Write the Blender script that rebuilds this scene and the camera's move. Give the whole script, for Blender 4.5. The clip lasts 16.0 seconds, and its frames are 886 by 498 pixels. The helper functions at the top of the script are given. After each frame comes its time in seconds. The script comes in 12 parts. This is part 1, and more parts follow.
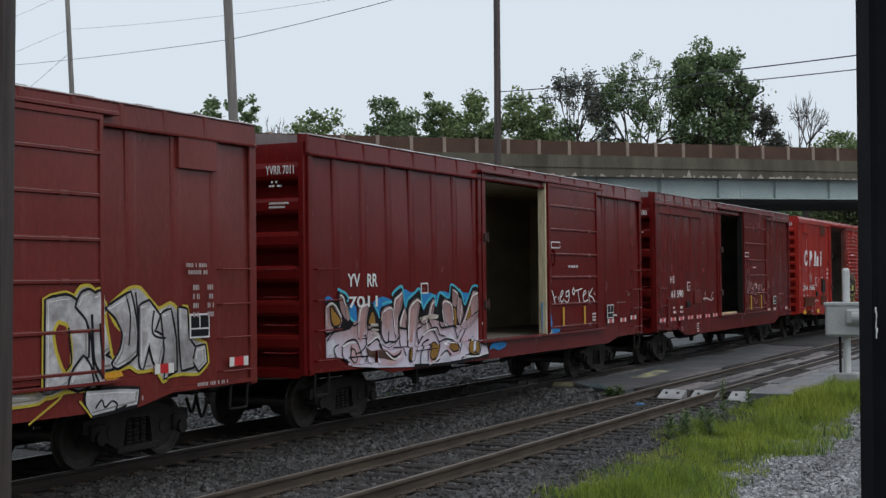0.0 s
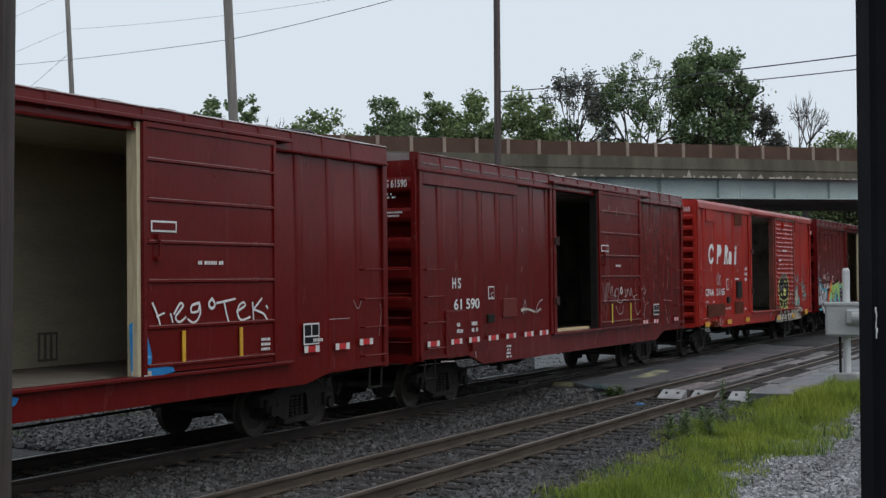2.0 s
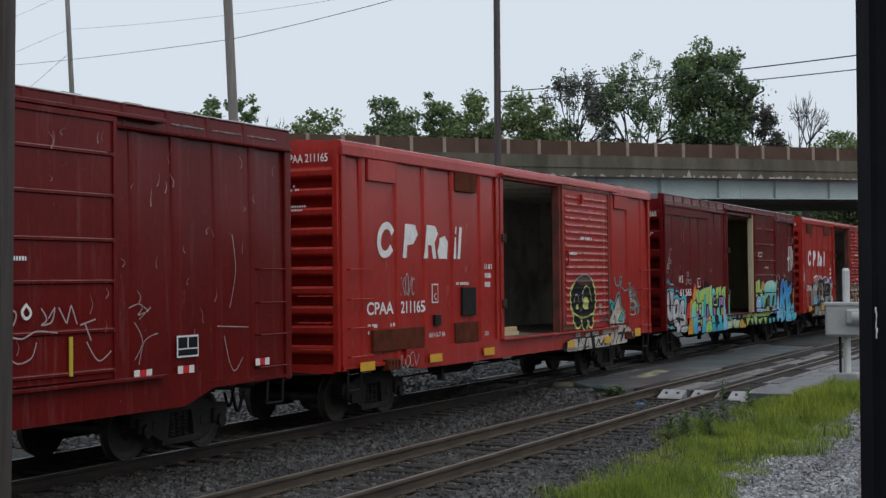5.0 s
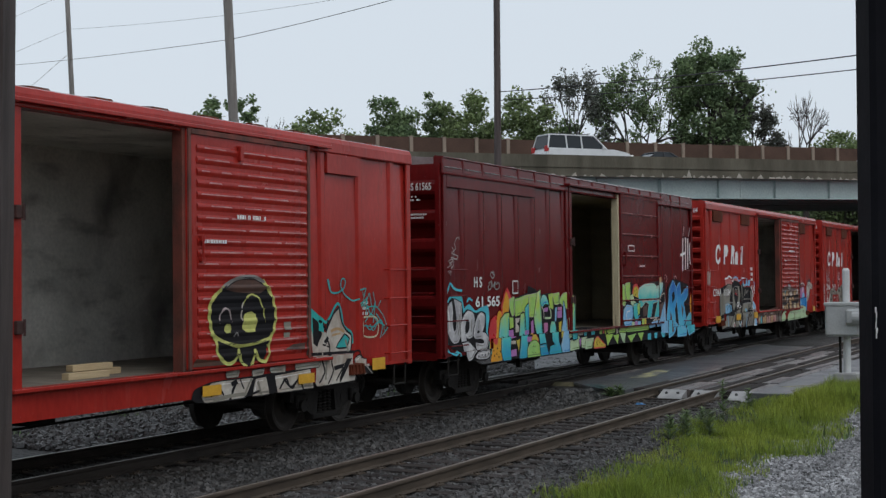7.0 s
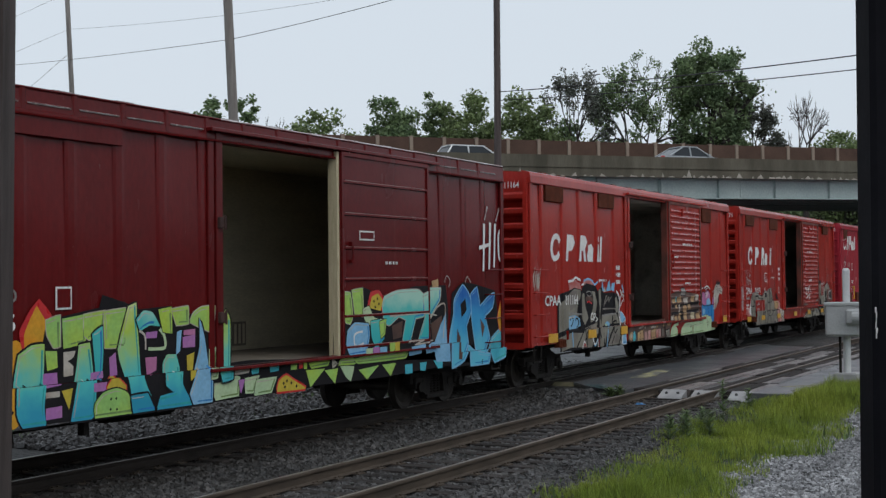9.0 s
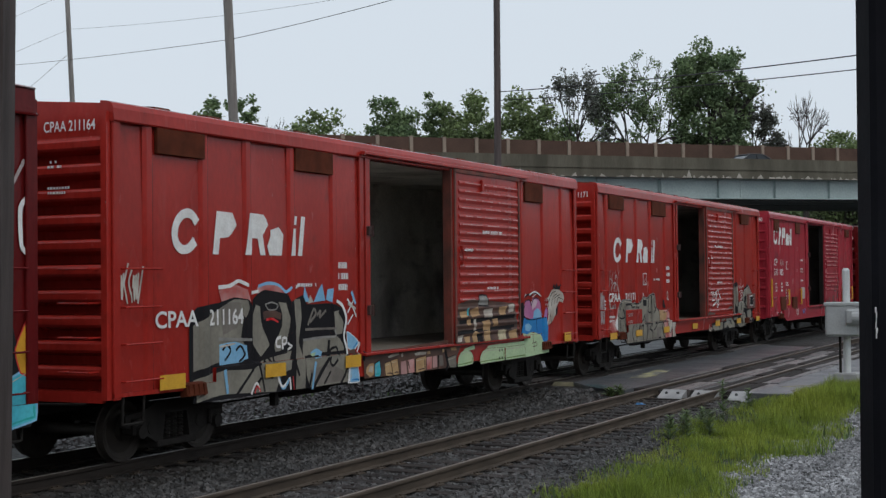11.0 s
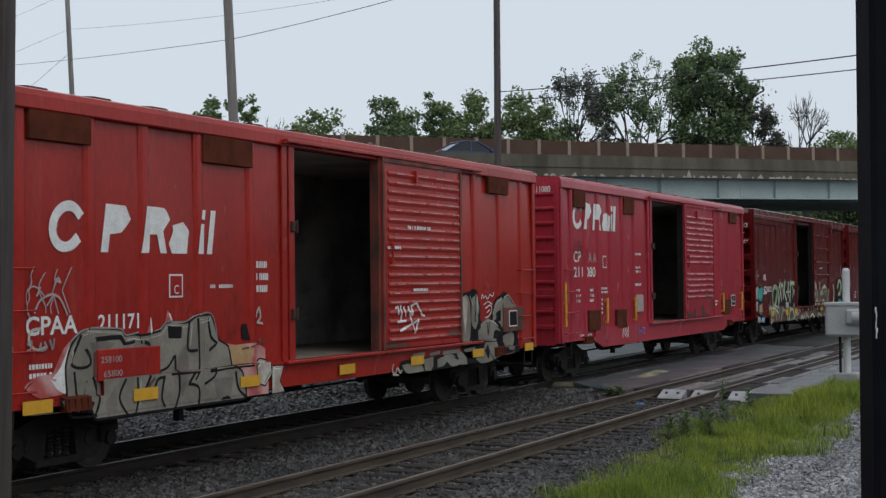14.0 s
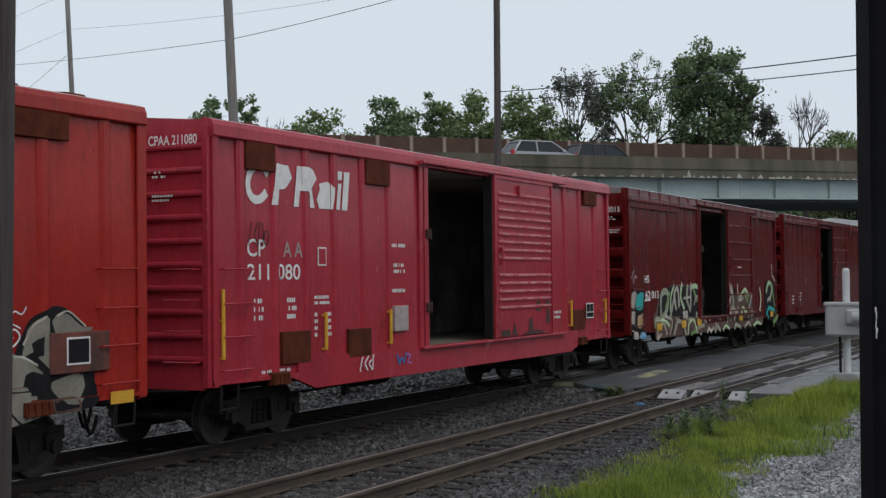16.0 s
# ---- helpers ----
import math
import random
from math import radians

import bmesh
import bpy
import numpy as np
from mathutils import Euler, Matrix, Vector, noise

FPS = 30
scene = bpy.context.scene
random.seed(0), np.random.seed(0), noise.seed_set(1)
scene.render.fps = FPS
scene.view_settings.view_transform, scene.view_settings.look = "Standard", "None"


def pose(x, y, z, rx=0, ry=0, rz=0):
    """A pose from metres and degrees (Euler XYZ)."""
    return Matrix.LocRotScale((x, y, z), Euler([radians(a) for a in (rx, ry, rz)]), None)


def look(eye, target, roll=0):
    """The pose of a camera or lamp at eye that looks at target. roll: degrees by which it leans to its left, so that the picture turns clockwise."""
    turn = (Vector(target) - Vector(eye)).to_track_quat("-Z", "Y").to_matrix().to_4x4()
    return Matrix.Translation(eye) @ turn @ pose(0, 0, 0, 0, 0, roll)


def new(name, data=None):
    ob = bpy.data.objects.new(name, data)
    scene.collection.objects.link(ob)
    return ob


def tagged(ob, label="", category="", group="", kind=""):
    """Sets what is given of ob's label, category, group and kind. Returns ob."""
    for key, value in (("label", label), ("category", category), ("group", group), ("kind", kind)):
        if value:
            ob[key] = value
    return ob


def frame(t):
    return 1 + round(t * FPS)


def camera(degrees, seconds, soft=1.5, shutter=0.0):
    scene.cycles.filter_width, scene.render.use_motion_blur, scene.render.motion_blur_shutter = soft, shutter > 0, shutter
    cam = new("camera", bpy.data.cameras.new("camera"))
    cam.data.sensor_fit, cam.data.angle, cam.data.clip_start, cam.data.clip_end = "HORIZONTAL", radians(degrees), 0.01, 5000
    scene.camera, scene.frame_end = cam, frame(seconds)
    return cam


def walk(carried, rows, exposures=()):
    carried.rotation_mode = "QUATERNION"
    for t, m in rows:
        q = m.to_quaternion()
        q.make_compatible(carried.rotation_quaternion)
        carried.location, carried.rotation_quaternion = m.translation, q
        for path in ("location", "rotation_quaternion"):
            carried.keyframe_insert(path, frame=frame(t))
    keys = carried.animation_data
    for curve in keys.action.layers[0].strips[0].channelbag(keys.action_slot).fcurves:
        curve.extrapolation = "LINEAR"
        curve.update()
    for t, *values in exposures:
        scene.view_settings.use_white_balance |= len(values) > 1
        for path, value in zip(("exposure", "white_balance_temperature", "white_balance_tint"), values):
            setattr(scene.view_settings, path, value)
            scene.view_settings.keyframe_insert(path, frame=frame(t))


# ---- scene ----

import itertools
import mathutils

# ---------------------------------------------------------------- camera
# a tripod camera looking along and across two railway tracks; x runs along the
# tracks, y away from the camera, z = 0 is the top of the rails
EYE = (0.0, 0.0, 2.46)
YAW, PITCH = radians(26.45), radians(1.258)
AIM = Vector((math.cos(PITCH) * math.cos(YAW), math.cos(PITCH) * math.sin(YAW), math.sin(PITCH)))
cam = camera(35.56, 16.0, soft=1.4)
STILL = look(EYE, Vector(EYE) + 10 * AIM, -0.6)
walk(cam, [(0.0, STILL), (16.0, STILL)], [(0.0, 0.07), (3.5, 0.06), (7.0, 0.0), (11.5, 0.0), (13.0, -0.04), (14.5, -0.03), (16.0, 0.0)])

# ---------------------------------------------------------------- daylight
world = bpy.data.worlds.new("overcast")
scene.world = world
world.use_nodes = True
wn, wl = world.node_tree.nodes, world.node_tree.links
sky = wn.new("ShaderNodeTexSky")
sky.sky_type, sky.sun_disc = "NISHITA", False
sky.sun_elevation, sky.sun_rotation = radians(48), radians(200)
sky.air_density, sky.dust_density = 1.0, 4.0
veil = wn.new("ShaderNodeMix")
veil.data_type = "RGBA"
veil.inputs["Factor"].default_value = 0.93
veil.inputs["B"].default_value = (6.92, 7.66, 8.45, 1)
wl.new(sky.outputs["Color"], veil.inputs["A"])
wl.new(veil.outputs["Result"], wn["Background"].inputs["Color"])
wn["Background"].inputs["Strength"].default_value = 0.10
sun = new("sun", bpy.data.lights.new("sun", "SUN"))
sun.data.energy, sun.data.angle, sun.data.color = 0.6, radians(25), (1.0, 0.97, 0.93)
sun.matrix_world = look((0, 0, 60), (25, 40, 0))


# ---------------------------------------------------------------- materials
def mat(name, a, b=None, rough=0.6, metal=0.0, scale=3.0, fine=40.0, bump=0.15, spread=0.5, stretch=(1, 1, 1), vary=0.0,
        gloss_vary=0.15, coord="Object", island=False, spec=0.5):
    """Two-tone weathered surface: broad stains between a and b, fine grain, small relief."""
    m = bpy.data.materials.new(name)
    m.use_nodes = True
    n, l = m.node_tree.nodes, m.node_tree.links
    p = n["Principled BSDF"]
    b = b or tuple(c * 0.7 for c in a)
    tc = n.new("ShaderNodeTexCoord")
    mp = n.new("ShaderNodeMapping")
    mp.inputs["Scale"].default_value = stretch
    l.new(tc.outputs[coord], mp.inputs["Vector"])
    big, small = n.new("ShaderNodeTexNoise"), n.new("ShaderNodeTexNoise")
    big.inputs["Scale"].default_value, big.inputs["Detail"].default_value = scale, 6
    small.inputs["Scale"].default_value, small.inputs["Detail"].default_value = fine, 4
    for t in (big, small):
        l.new(mp.outputs["Vector"], t.inputs["Vector"])
    ramp = n.new("ShaderNodeMapRange")
    ramp.inputs["From Min"].default_value, ramp.inputs["From Max"].default_value = 0.5 - spread / 2, 0.5 + spread / 2
    l.new(big.outputs["Fac"], ramp.inputs["Value"])
    mix = n.new("ShaderNodeMix")
    mix.data_type = "RGBA"
    mix.inputs["A"].default_value, mix.inputs["B"].default_value = (*a, 1), (*b, 1)
    l.new(ramp.outputs["Result"], mix.inputs["Factor"])
    grain = n.new("ShaderNodeHueSaturation")
    l.new(mix.outputs["Result"], grain.inputs["Color"])
    gr = n.new("ShaderNodeMapRange")
    gr.inputs["To Min"].default_value, gr.inputs["To Max"].default_value = 0.75, 1.25
    l.new(small.outputs["Fac"], gr.inputs["Value"])
    value = gr.outputs["Result"]
    if vary:
        if island:
            info = n.new("ShaderNodeNewGeometry").outputs["Random Per Island"]
        else:
            info = n.new("ShaderNodeObjectInfo").outputs["Random"]
        vr = n.new("ShaderNodeMapRange")
        vr.inputs["To Min"].default_value, vr.inputs["To Max"].default_value = 1 - vary, 1 + vary
        l.new(info, vr.inputs["Value"])
        mul = n.new("ShaderNodeMath")
        mul.operation = "MULTIPLY"
        l.new(value, mul.inputs[0])
        l.new(vr.outputs["Result"], mul.inputs[1])
        value = mul.outputs["Value"]
    l.new(value, grain.inputs["Value"])
    l.new(grain.outputs["Color"], p.inputs["Base Color"])
    rr = n.new("ShaderNodeMapRange")
    rr.inputs["To Min"].default_value, rr.inputs["To Max"].default_value = max(0.03, rough - gloss_vary), min(1, rough + gloss_vary)
    l.new(big.outputs["Fac"], rr.inputs["Value"])
    l.new(rr.outputs["Result"], p.inputs["Roughness"])
    p.inputs["Metallic"].default_value = metal
    p.inputs["Specular IOR Level"].default_value = spec
    if bump:
        bp = n.new("ShaderNodeBump")
        bp.inputs["Strength"].default_value, bp.inputs["Distance"].default_value = bump, 0.02
        l.new(small.outputs["Fac"], bp.inputs["Height"])
        l.new(bp.outputs["Normal"], p.inputs["Normal"])
    return m


def glow(name, colour, strength):
    m = bpy.data.materials.new(name)
    m.use_nodes = True
    p = m.node_tree.nodes["Principled BSDF"]
    p.inputs["Base Color"].default_value = (*colour, 1)
    p.inputs["Emission Color"].default_value = (*colour, 1)
    p.inputs["Emission Strength"].default_value = strength
    return m


def glass(name, tint=(0.02, 0.025, 0.03)):
    m = bpy.data.materials.new(name)
    m.use_nodes = True
    p = m.node_tree.nodes["Principled BSDF"]
    p.inputs["Base Color"].default_value = (*tint, 1)
    p.inputs["Roughness"].default_value = 0.04
    p.inputs["Specular IOR Level"].default_value = 0.3
    return m


def car_paint(name, a, b, dust, wear=1.0, spec=0.22):
    """Weathered car-body paint: broad fading, dusty run-down streaks, scuffs, uneven gloss."""
    m = mat(name, a, b, rough=0.24, spec=spec, scale=0.8, fine=14, bump=0.06, stretch=(1.2, 1.0, 0.5), vary=0.05, gloss_vary=0.12)
    n, l = m.node_tree.nodes, m.node_tree.links
    p = n["Principled BSDF"]
    tc = n.new("ShaderNodeTexCoord")
    below = p.inputs["Base Color"].links[0].from_socket
    for scale, stretch, lo, hi, weight, colour in ((2.6, (2.2, 1, 0.22), 0.56, 0.74, 0.28, dust), (7.0, (1.4, 1, 0.6), 0.66, 0.72, 0.38, dust), (1.7, (1.5, 1, 0.5), 0.58, 0.80, 0.75, (0.040, 0.018, 0.012)), (0.55, (1.0, 1, 0.8), 0.48, 0.72, 0.40, tuple(0.45 * q + 0.004 for q in b)), (14.0, (1.0, 1, 0.35), 0.69, 0.74, 0.5, (0.40, 0.33, 0.31))):
        mp, t, r, x = n.new("ShaderNodeMapping"), n.new("ShaderNodeTexNoise"), n.new("ShaderNodeMapRange"), n.new("ShaderNodeMix")
        mp.inputs["Scale"].default_value = stretch
        mp.inputs["Location"].default_value = (scale, 0, 3 * scale)
        t.inputs["Scale"].default_value, t.inputs["Detail"].default_value, t.inputs["Roughness"].default_value = scale, 7, 0.65
        r.inputs["From Min"].default_value, r.inputs["From Max"].default_value, r.inputs["To Max"].default_value = lo, hi, weight * wear
        x.data_type = "RGBA"
        x.inputs["B"].default_value = (*colour, 1)
        l.new(tc.outputs["Object"], mp.inputs["Vector"])
        l.new(mp.outputs["Vector"], t.inputs["Vector"])
        l.new(t.outputs["Fac"], r.inputs["Value"])
        l.new(r.outputs["Result"], x.inputs["Factor"])
        l.new(below, x.inputs["A"])
        below = x.outputs["Result"]
    l.new(below, p.inputs["Base Color"])
    # dents and the buckling of thin sheet between the posts
    dent, bend = n.new("ShaderNodeTexNoise"), n.new("ShaderNodeBump")
    dent.inputs["Scale"].default_value, dent.inputs["Detail"].default_value = 0.55, 1
    bend.inputs["Strength"].default_value, bend.inputs["Distance"].default_value = 0.45, 0.07
    l.new(tc.outputs["Object"], dent.inputs["Vector"])
    l.new(dent.outputs["Fac"], bend.inputs["Height"])
    if p.inputs["Normal"].links:
        l.new(p.inputs["Normal"].links[0].from_socket, bend.inputs["Normal"])
    l.new(bend.outputs["Normal"], p.inputs["Normal"])
    return m


def scuffed(m):
    """Black scuffs, smears and small knocks over a painted board wall."""
    n, l = m.node_tree.nodes, m.node_tree.links
    p = n["Principled BSDF"]
    tc = n.new("ShaderNodeTexCoord")
    below = p.inputs["Base Color"].links[0].from_socket
    for scale, stretch, lo, hi, weight, colour in ((0.9, (1.0, 1, 0.7), 0.55, 0.75, 0.75, (0.10, 0.095, 0.09)), (2.2, (0.5, 1, 1.3), 0.56, 0.74, 0.5, (0.07, 0.066, 0.062)), (9.0, (1, 1, 1), 0.72, 0.78, 0.5, (0.05, 0.05, 0.05))):
        mp, t, r, x = n.new("ShaderNodeMapping"), n.new("ShaderNodeTexNoise"), n.new("ShaderNodeMapRange"), n.new("ShaderNodeMix")
        mp.inputs["Scale"].default_value = stretch
        t.inputs["Scale"].default_value, t.inputs["Detail"].default_value = scale, 6
        r.inputs["From Min"].default_value, r.inputs["From Max"].default_value, r.inputs["To Max"].default_value = lo, hi, weight
        x.data_type = "RGBA"
        x.inputs["B"].default_value = (*colour, 1)
        l.new(tc.outputs["Object"], mp.inputs["Vector"])
        l.new(mp.outputs["Vector"], t.inputs["Vector"])
        l.new(t.outputs["Fac"], r.inputs["Value"])
        l.new(r.outputs["Result"], x.inputs["Factor"])
        l.new(below, x.inputs["A"])
        below = x.outputs["Result"]
    l.new(below, p.inputs["Base Color"])
    return m


M = {
    "brown": car_paint("oxide_brown_paint", (0.142, 0.0095, 0.0088), (0.108, 0.0080, 0.0076), (0.23, 0.09, 0.08), 0.4, 0.15),
    "scuffed_brown": car_paint("scuffed_oxide_brown_paint", (0.142, 0.0095, 0.0088), (0.108, 0.0080, 0.0076), (0.30, 0.13, 0.12), 0.85, 0.15),
    "oxide": car_paint("faded_oxide_paint", (0.178, 0.031, 0.026), (0.140, 0.026, 0.022), (0.25, 0.11, 0.10), 0.5, 0.2),
    "maroon": car_paint("maroon_paint", (0.132, 0.0082, 0.0086), (0.100, 0.0070, 0.0076), (0.22, 0.070, 0.065), 0.4, 0.15),
    # maroon with wear, its stronger pale streaks standing in for wet sheen
    "scuffed_maroon": car_paint("streaked_maroon_paint", (0.132, 0.0082, 0.0086), (0.090, 0.0066, 0.0070), (0.30, 0.13, 0.12), 0.85, 0.12),
    "red": car_paint("faded_red_paint", (0.410, 0.028, 0.020), (0.300, 0.021, 0.015), (0.44, 0.10, 0.085)),
    "pink": car_paint("pinkish_red_paint", (0.420, 0.034, 0.052), (0.350, 0.029, 0.044), (0.52, 0.14, 0.16)),
    "rust": mat("bare_rust_patch", (0.125, 0.030, 0.013), (0.062, 0.017, 0.009), spec=0.12, rough=0.8, scale=4, fine=50, bump=0.3),
    "roof": mat("galvanised_roof", (0.30, 0.27, 0.27), (0.16, 0.10, 0.09), rough=0.42, metal=0.5, scale=1.2, fine=20, bump=0.1),
    # pale colour standing in for the sky's highlight on roof edges
    "lip_highlight": mat("roof_edge_highlight", (0.70, 0.67, 0.66), (0.30, 0.18, 0.17), rough=0.25, metal=0.6, scale=1.5, fine=12, bump=0.05, spread=0.3, stretch=(1.5, 1, 1)),
    "under": mat("grimy_underframe", (0.018, 0.015, 0.013), (0.010, 0.009, 0.008), rough=0.85, spec=0.25, scale=3, fine=40, bump=0.3),
    "truck": mat("greasy_cast_steel", (0.026, 0.021, 0.018), (0.013, 0.011, 0.010), rough=0.75, spec=0.3, scale=5, fine=60, bump=0.3),
    "wheel": mat("wheel_steel", (0.048, 0.039, 0.032), (0.026, 0.021, 0.018), rough=0.65, spec=0.35, scale=4, fine=60, bump=0.2),
    "lining": mat("plywood_lining", (0.62, 0.57, 0.41), (0.42, 0.38, 0.28), rough=0.8, scale=1.0, fine=18, bump=0.1, stretch=(0.5, 1, 2)),
    "lining_grey": scuffed(mat("scuffed_grey_lining", (0.90, 0.88, 0.82), (0.58, 0.56, 0.51), rough=0.7, scale=0.8, fine=18, bump=0.1, spread=0.35)),
    # darker version of the scuffed grey lining
    "lining_dark": scuffed(mat("dark_scuffed_lining", (0.50, 0.48, 0.44), (0.26, 0.25, 0.23), rough=0.75, scale=0.8, fine=18, bump=0.1, spread=0.35)),
    "worn_edge": mat("rust_worn_red_edge", (0.20, 0.045, 0.03), (0.06, 0.028, 0.02), rough=0.7, scale=2.5, fine=30, bump=0.2, stretch=(1, 1, 0.6), spread=0.3),
    "deck": mat("boxcar_floor_planks", (0.27, 0.24, 0.20), (0.13, 0.11, 0.09), rough=0.85, scale=3, fine=40, stretch=(4, 0.5, 1)),
    "cream": mat("cream_wood_post", (0.62, 0.54, 0.36), (0.45, 0.38, 0.24), rough=0.75, scale=5, fine=60, stretch=(4, 4, 0.5)),
    "lumber": mat("raw_lumber", (0.60, 0.47, 0.29), (0.48, 0.36, 0.21), rough=0.8, scale=5, fine=50, stretch=(0.5, 5, 5)),
    "white": mat("white_stencil_paint", (0.84, 0.83, 0.81), (0.66, 0.63, 0.61), rough=0.6, scale=6, fine=40, bump=0.03),
    "greyw": mat("faded_stencil_paint", (0.45, 0.38, 0.37), (0.33, 0.25, 0.24), rough=0.6, scale=8, fine=40, bump=0.03),
    "black": mat("black_spray_paint", (0.012, 0.012, 0.014), (0.022, 0.020, 0.022), rough=0.75, scale=3, fine=30, bump=0.03, spec=0.08),
    "yellow": mat("yellow_reflector", (0.72, 0.40, 0.03), (0.60, 0.31, 0.02), rough=0.45, scale=6, fine=50, bump=0.02),
    "redtape": mat("red_reflective_tape", (0.62, 0.025, 0.03), (0.5, 0.02, 0.025), rough=0.3, scale=6, fine=50, bump=0.02),
    "whitetape": mat("white_reflective_tape", (0.80, 0.78, 0.76), (0.66, 0.63, 0.6), rough=0.3, scale=6, fine=50, bump=0.02),
    # spray paints
    "silver": mat("silver_spray", (0.62, 0.61, 0.62), (0.36, 0.35, 0.37), rough=0.5, scale=3, fine=18, bump=0.05, spec=0.15, spread=0.3),
    "worn_silver": scuffed(mat("weathered_silver_spray", (0.60, 0.59, 0.60), (0.34, 0.31, 0.31), rough=0.5, scale=4, fine=22, bump=0.05, spec=0.15, spread=0.25)),
    "chrome": mat("dirty_grey_spray", (0.30, 0.29, 0.27), (0.20, 0.19, 0.18), rough=0.55, scale=2.5, fine=18, bump=0.05, spec=0.15, spread=0.3),
    "lilac": mat("lilac_spray", (0.60, 0.46, 0.55), (0.56, 0.34, 0.33), rough=0.55, scale=1.8, fine=14, bump=0.05, spec=0.15, spread=0.25),
    "blue": mat("blue_spray", (0.02, 0.16, 0.45), (0.03, 0.24, 0.52), rough=0.5, scale=2, fine=18, bump=0.05, spec=0.15),
    "sky": mat("pale_blue_spray", (0.26, 0.50, 0.70), (0.18, 0.40, 0.62), rough=0.5, scale=2, fine=18, bump=0.05, spec=0.15),
    "cyan": mat("cyan_spray", (0.10, 0.55, 0.62), (0.05, 0.35, 0.48), rough=0.5, scale=2, fine=18, bump=0.05, spec=0.15),
    "teal": mat("teal_spray", (0.03, 0.42, 0.38), (0.04, 0.30, 0.32), rough=0.5, scale=2, fine=18, bump=0.05, spec=0.15),
    "lime": mat("lime_spray", (0.42, 0.58, 0.08), (0.30, 0.55, 0.16), rough=0.5, scale=1.6, fine=18, bump=0.05, spec=0.15, spread=0.3),
    "mint": mat("mint_spray", (0.50, 0.62, 0.38), (0.40, 0.55, 0.33), rough=0.5, scale=2, fine=18, bump=0.05, spec=0.15),
    "moss": mat("moss_green_spray", (0.20, 0.30, 0.10), (0.14, 0.24, 0.09), rough=0.55, scale=2, fine=18, bump=0.05, spec=0.15),
    "sage": mat("sage_grey_spray", (0.40, 0.40, 0.30), (0.26, 0.27, 0.20), rough=0.55, scale=3, fine=18, bump=0.05, spec=0.15, spread=0.3),
    "purple": mat("purple_spray", (0.38, 0.14, 0.45), (0.45, 0.20, 0.40), rough=0.5, scale=3, fine=18, bump=0.05, spec=0.15),
    "orange": mat("orange_spray", (0.70, 0.27, 0.02), (0.62, 0.36, 0.04), rough=0.5, scale=3, fine=18, bump=0.05, spec=0.15),
    "gold": mat("yellow_spray", (0.60, 0.48, 0.06), (0.48, 0.36, 0.05), rough=0.5, scale=3, fine=18, bump=0.05, spec=0.15),
    "bone": mat("bone_white_spray", (0.56, 0.52, 0.46), (0.36, 0.29, 0.24), rough=0.55, scale=3, fine=20, bump=0.05, spec=0.15, spread=0.3),
    "khaki": mat("dull_yellow_spray", (0.58, 0.58, 0.17), (0.42, 0.43, 0.13), rough=0.55, scale=3, fine=18, bump=0.05, spec=0.15),
    "amber": mat("amber_spray", (0.36, 0.19, 0.035), (0.22, 0.11, 0.025), rough=0.55, scale=3, fine=18, bump=0.05, spec=0.15),
    "edge_timber": mat("faded_yellow_timber", (0.30, 0.24, 0.14), (0.12, 0.09, 0.06), rough=0.8, scale=4, fine=40, stretch=(0.5, 4, 4), spread=0.3),
    "grime": mat("dark_rusty_grime", (0.075, 0.030, 0.026), (0.035, 0.020, 0.017), rough=0.8, scale=4, fine=30, bump=0.1),
    "mossy": mat("mossy_tan_panel", (0.21, 0.18, 0.11), (0.10, 0.10, 0.055), rough=0.85, scale=5, fine=40, bump=0.2),
    "teal_mark": mat("faded_teal_mark", (0.055, 0.13, 0.135), (0.075, 0.085, 0.09), rough=0.5, scale=4, fine=40, bump=0.1, spread=0.3),
    "ice": mat("pale_ice_spray", (0.66, 0.66, 0.72), (0.56, 0.54, 0.62), rough=0.55, scale=2, fine=16, bump=0.05, spec=0.15, spread=0.3),
    "rose": mat("rose_spray", (0.47, 0.27, 0.25), (0.40, 0.21, 0.21), rough=0.55, scale=1.8, fine=14, bump=0.05, spec=0.15, spread=0.3),
    "pinkspray": mat("pink_spray", (0.52, 0.20, 0.36), (0.42, 0.14, 0.30), rough=0.55, scale=2, fine=16, bump=0.05, spec=0.15, spread=0.3),
    "blush": mat("overspray_blush", (0.58, 0.33, 0.31), (0.42, 0.10, 0.09), rough=0.6, scale=2.5, fine=20, bump=0.05, spec=0.15, spread=0.2),
    "tan": mat("grey_tan_spray", (0.27, 0.25, 0.205), (0.19, 0.175, 0.145), rough=0.55, scale=1.8, fine=16, bump=0.05, spec=0.15, spread=0.3),
    "ash": mat("ash_brown_spray", (0.215, 0.190, 0.165), (0.14, 0.122, 0.108), rough=0.55, scale=1.8, fine=16, bump=0.05, spec=0.15, spread=0.3),
    "umber": mat("umber_spray", (0.105, 0.045, 0.026), (0.055, 0.024, 0.017), rough=0.6, scale=2.5, fine=18, bump=0.05, spread=0.3),
    "sand": mat("sand_spray", (0.50, 0.33, 0.17), (0.40, 0.24, 0.12), rough=0.6, scale=3, fine=18, bump=0.05, spec=0.15, spread=0.3),
    # the place
    "rail_side": mat("rusty_rail", (0.088, 0.066, 0.048), (0.046, 0.035, 0.027), rough=0.8, spec=0.3, scale=4, fine=60, stretch=(0.5, 2, 2)),
    "rail_head": mat("worn_rail_head", (0.30, 0.265, 0.235), (0.19, 0.165, 0.145), rough=0.4, metal=0.5, scale=2, fine=60, stretch=(0.3, 4, 1), bump=0.03),
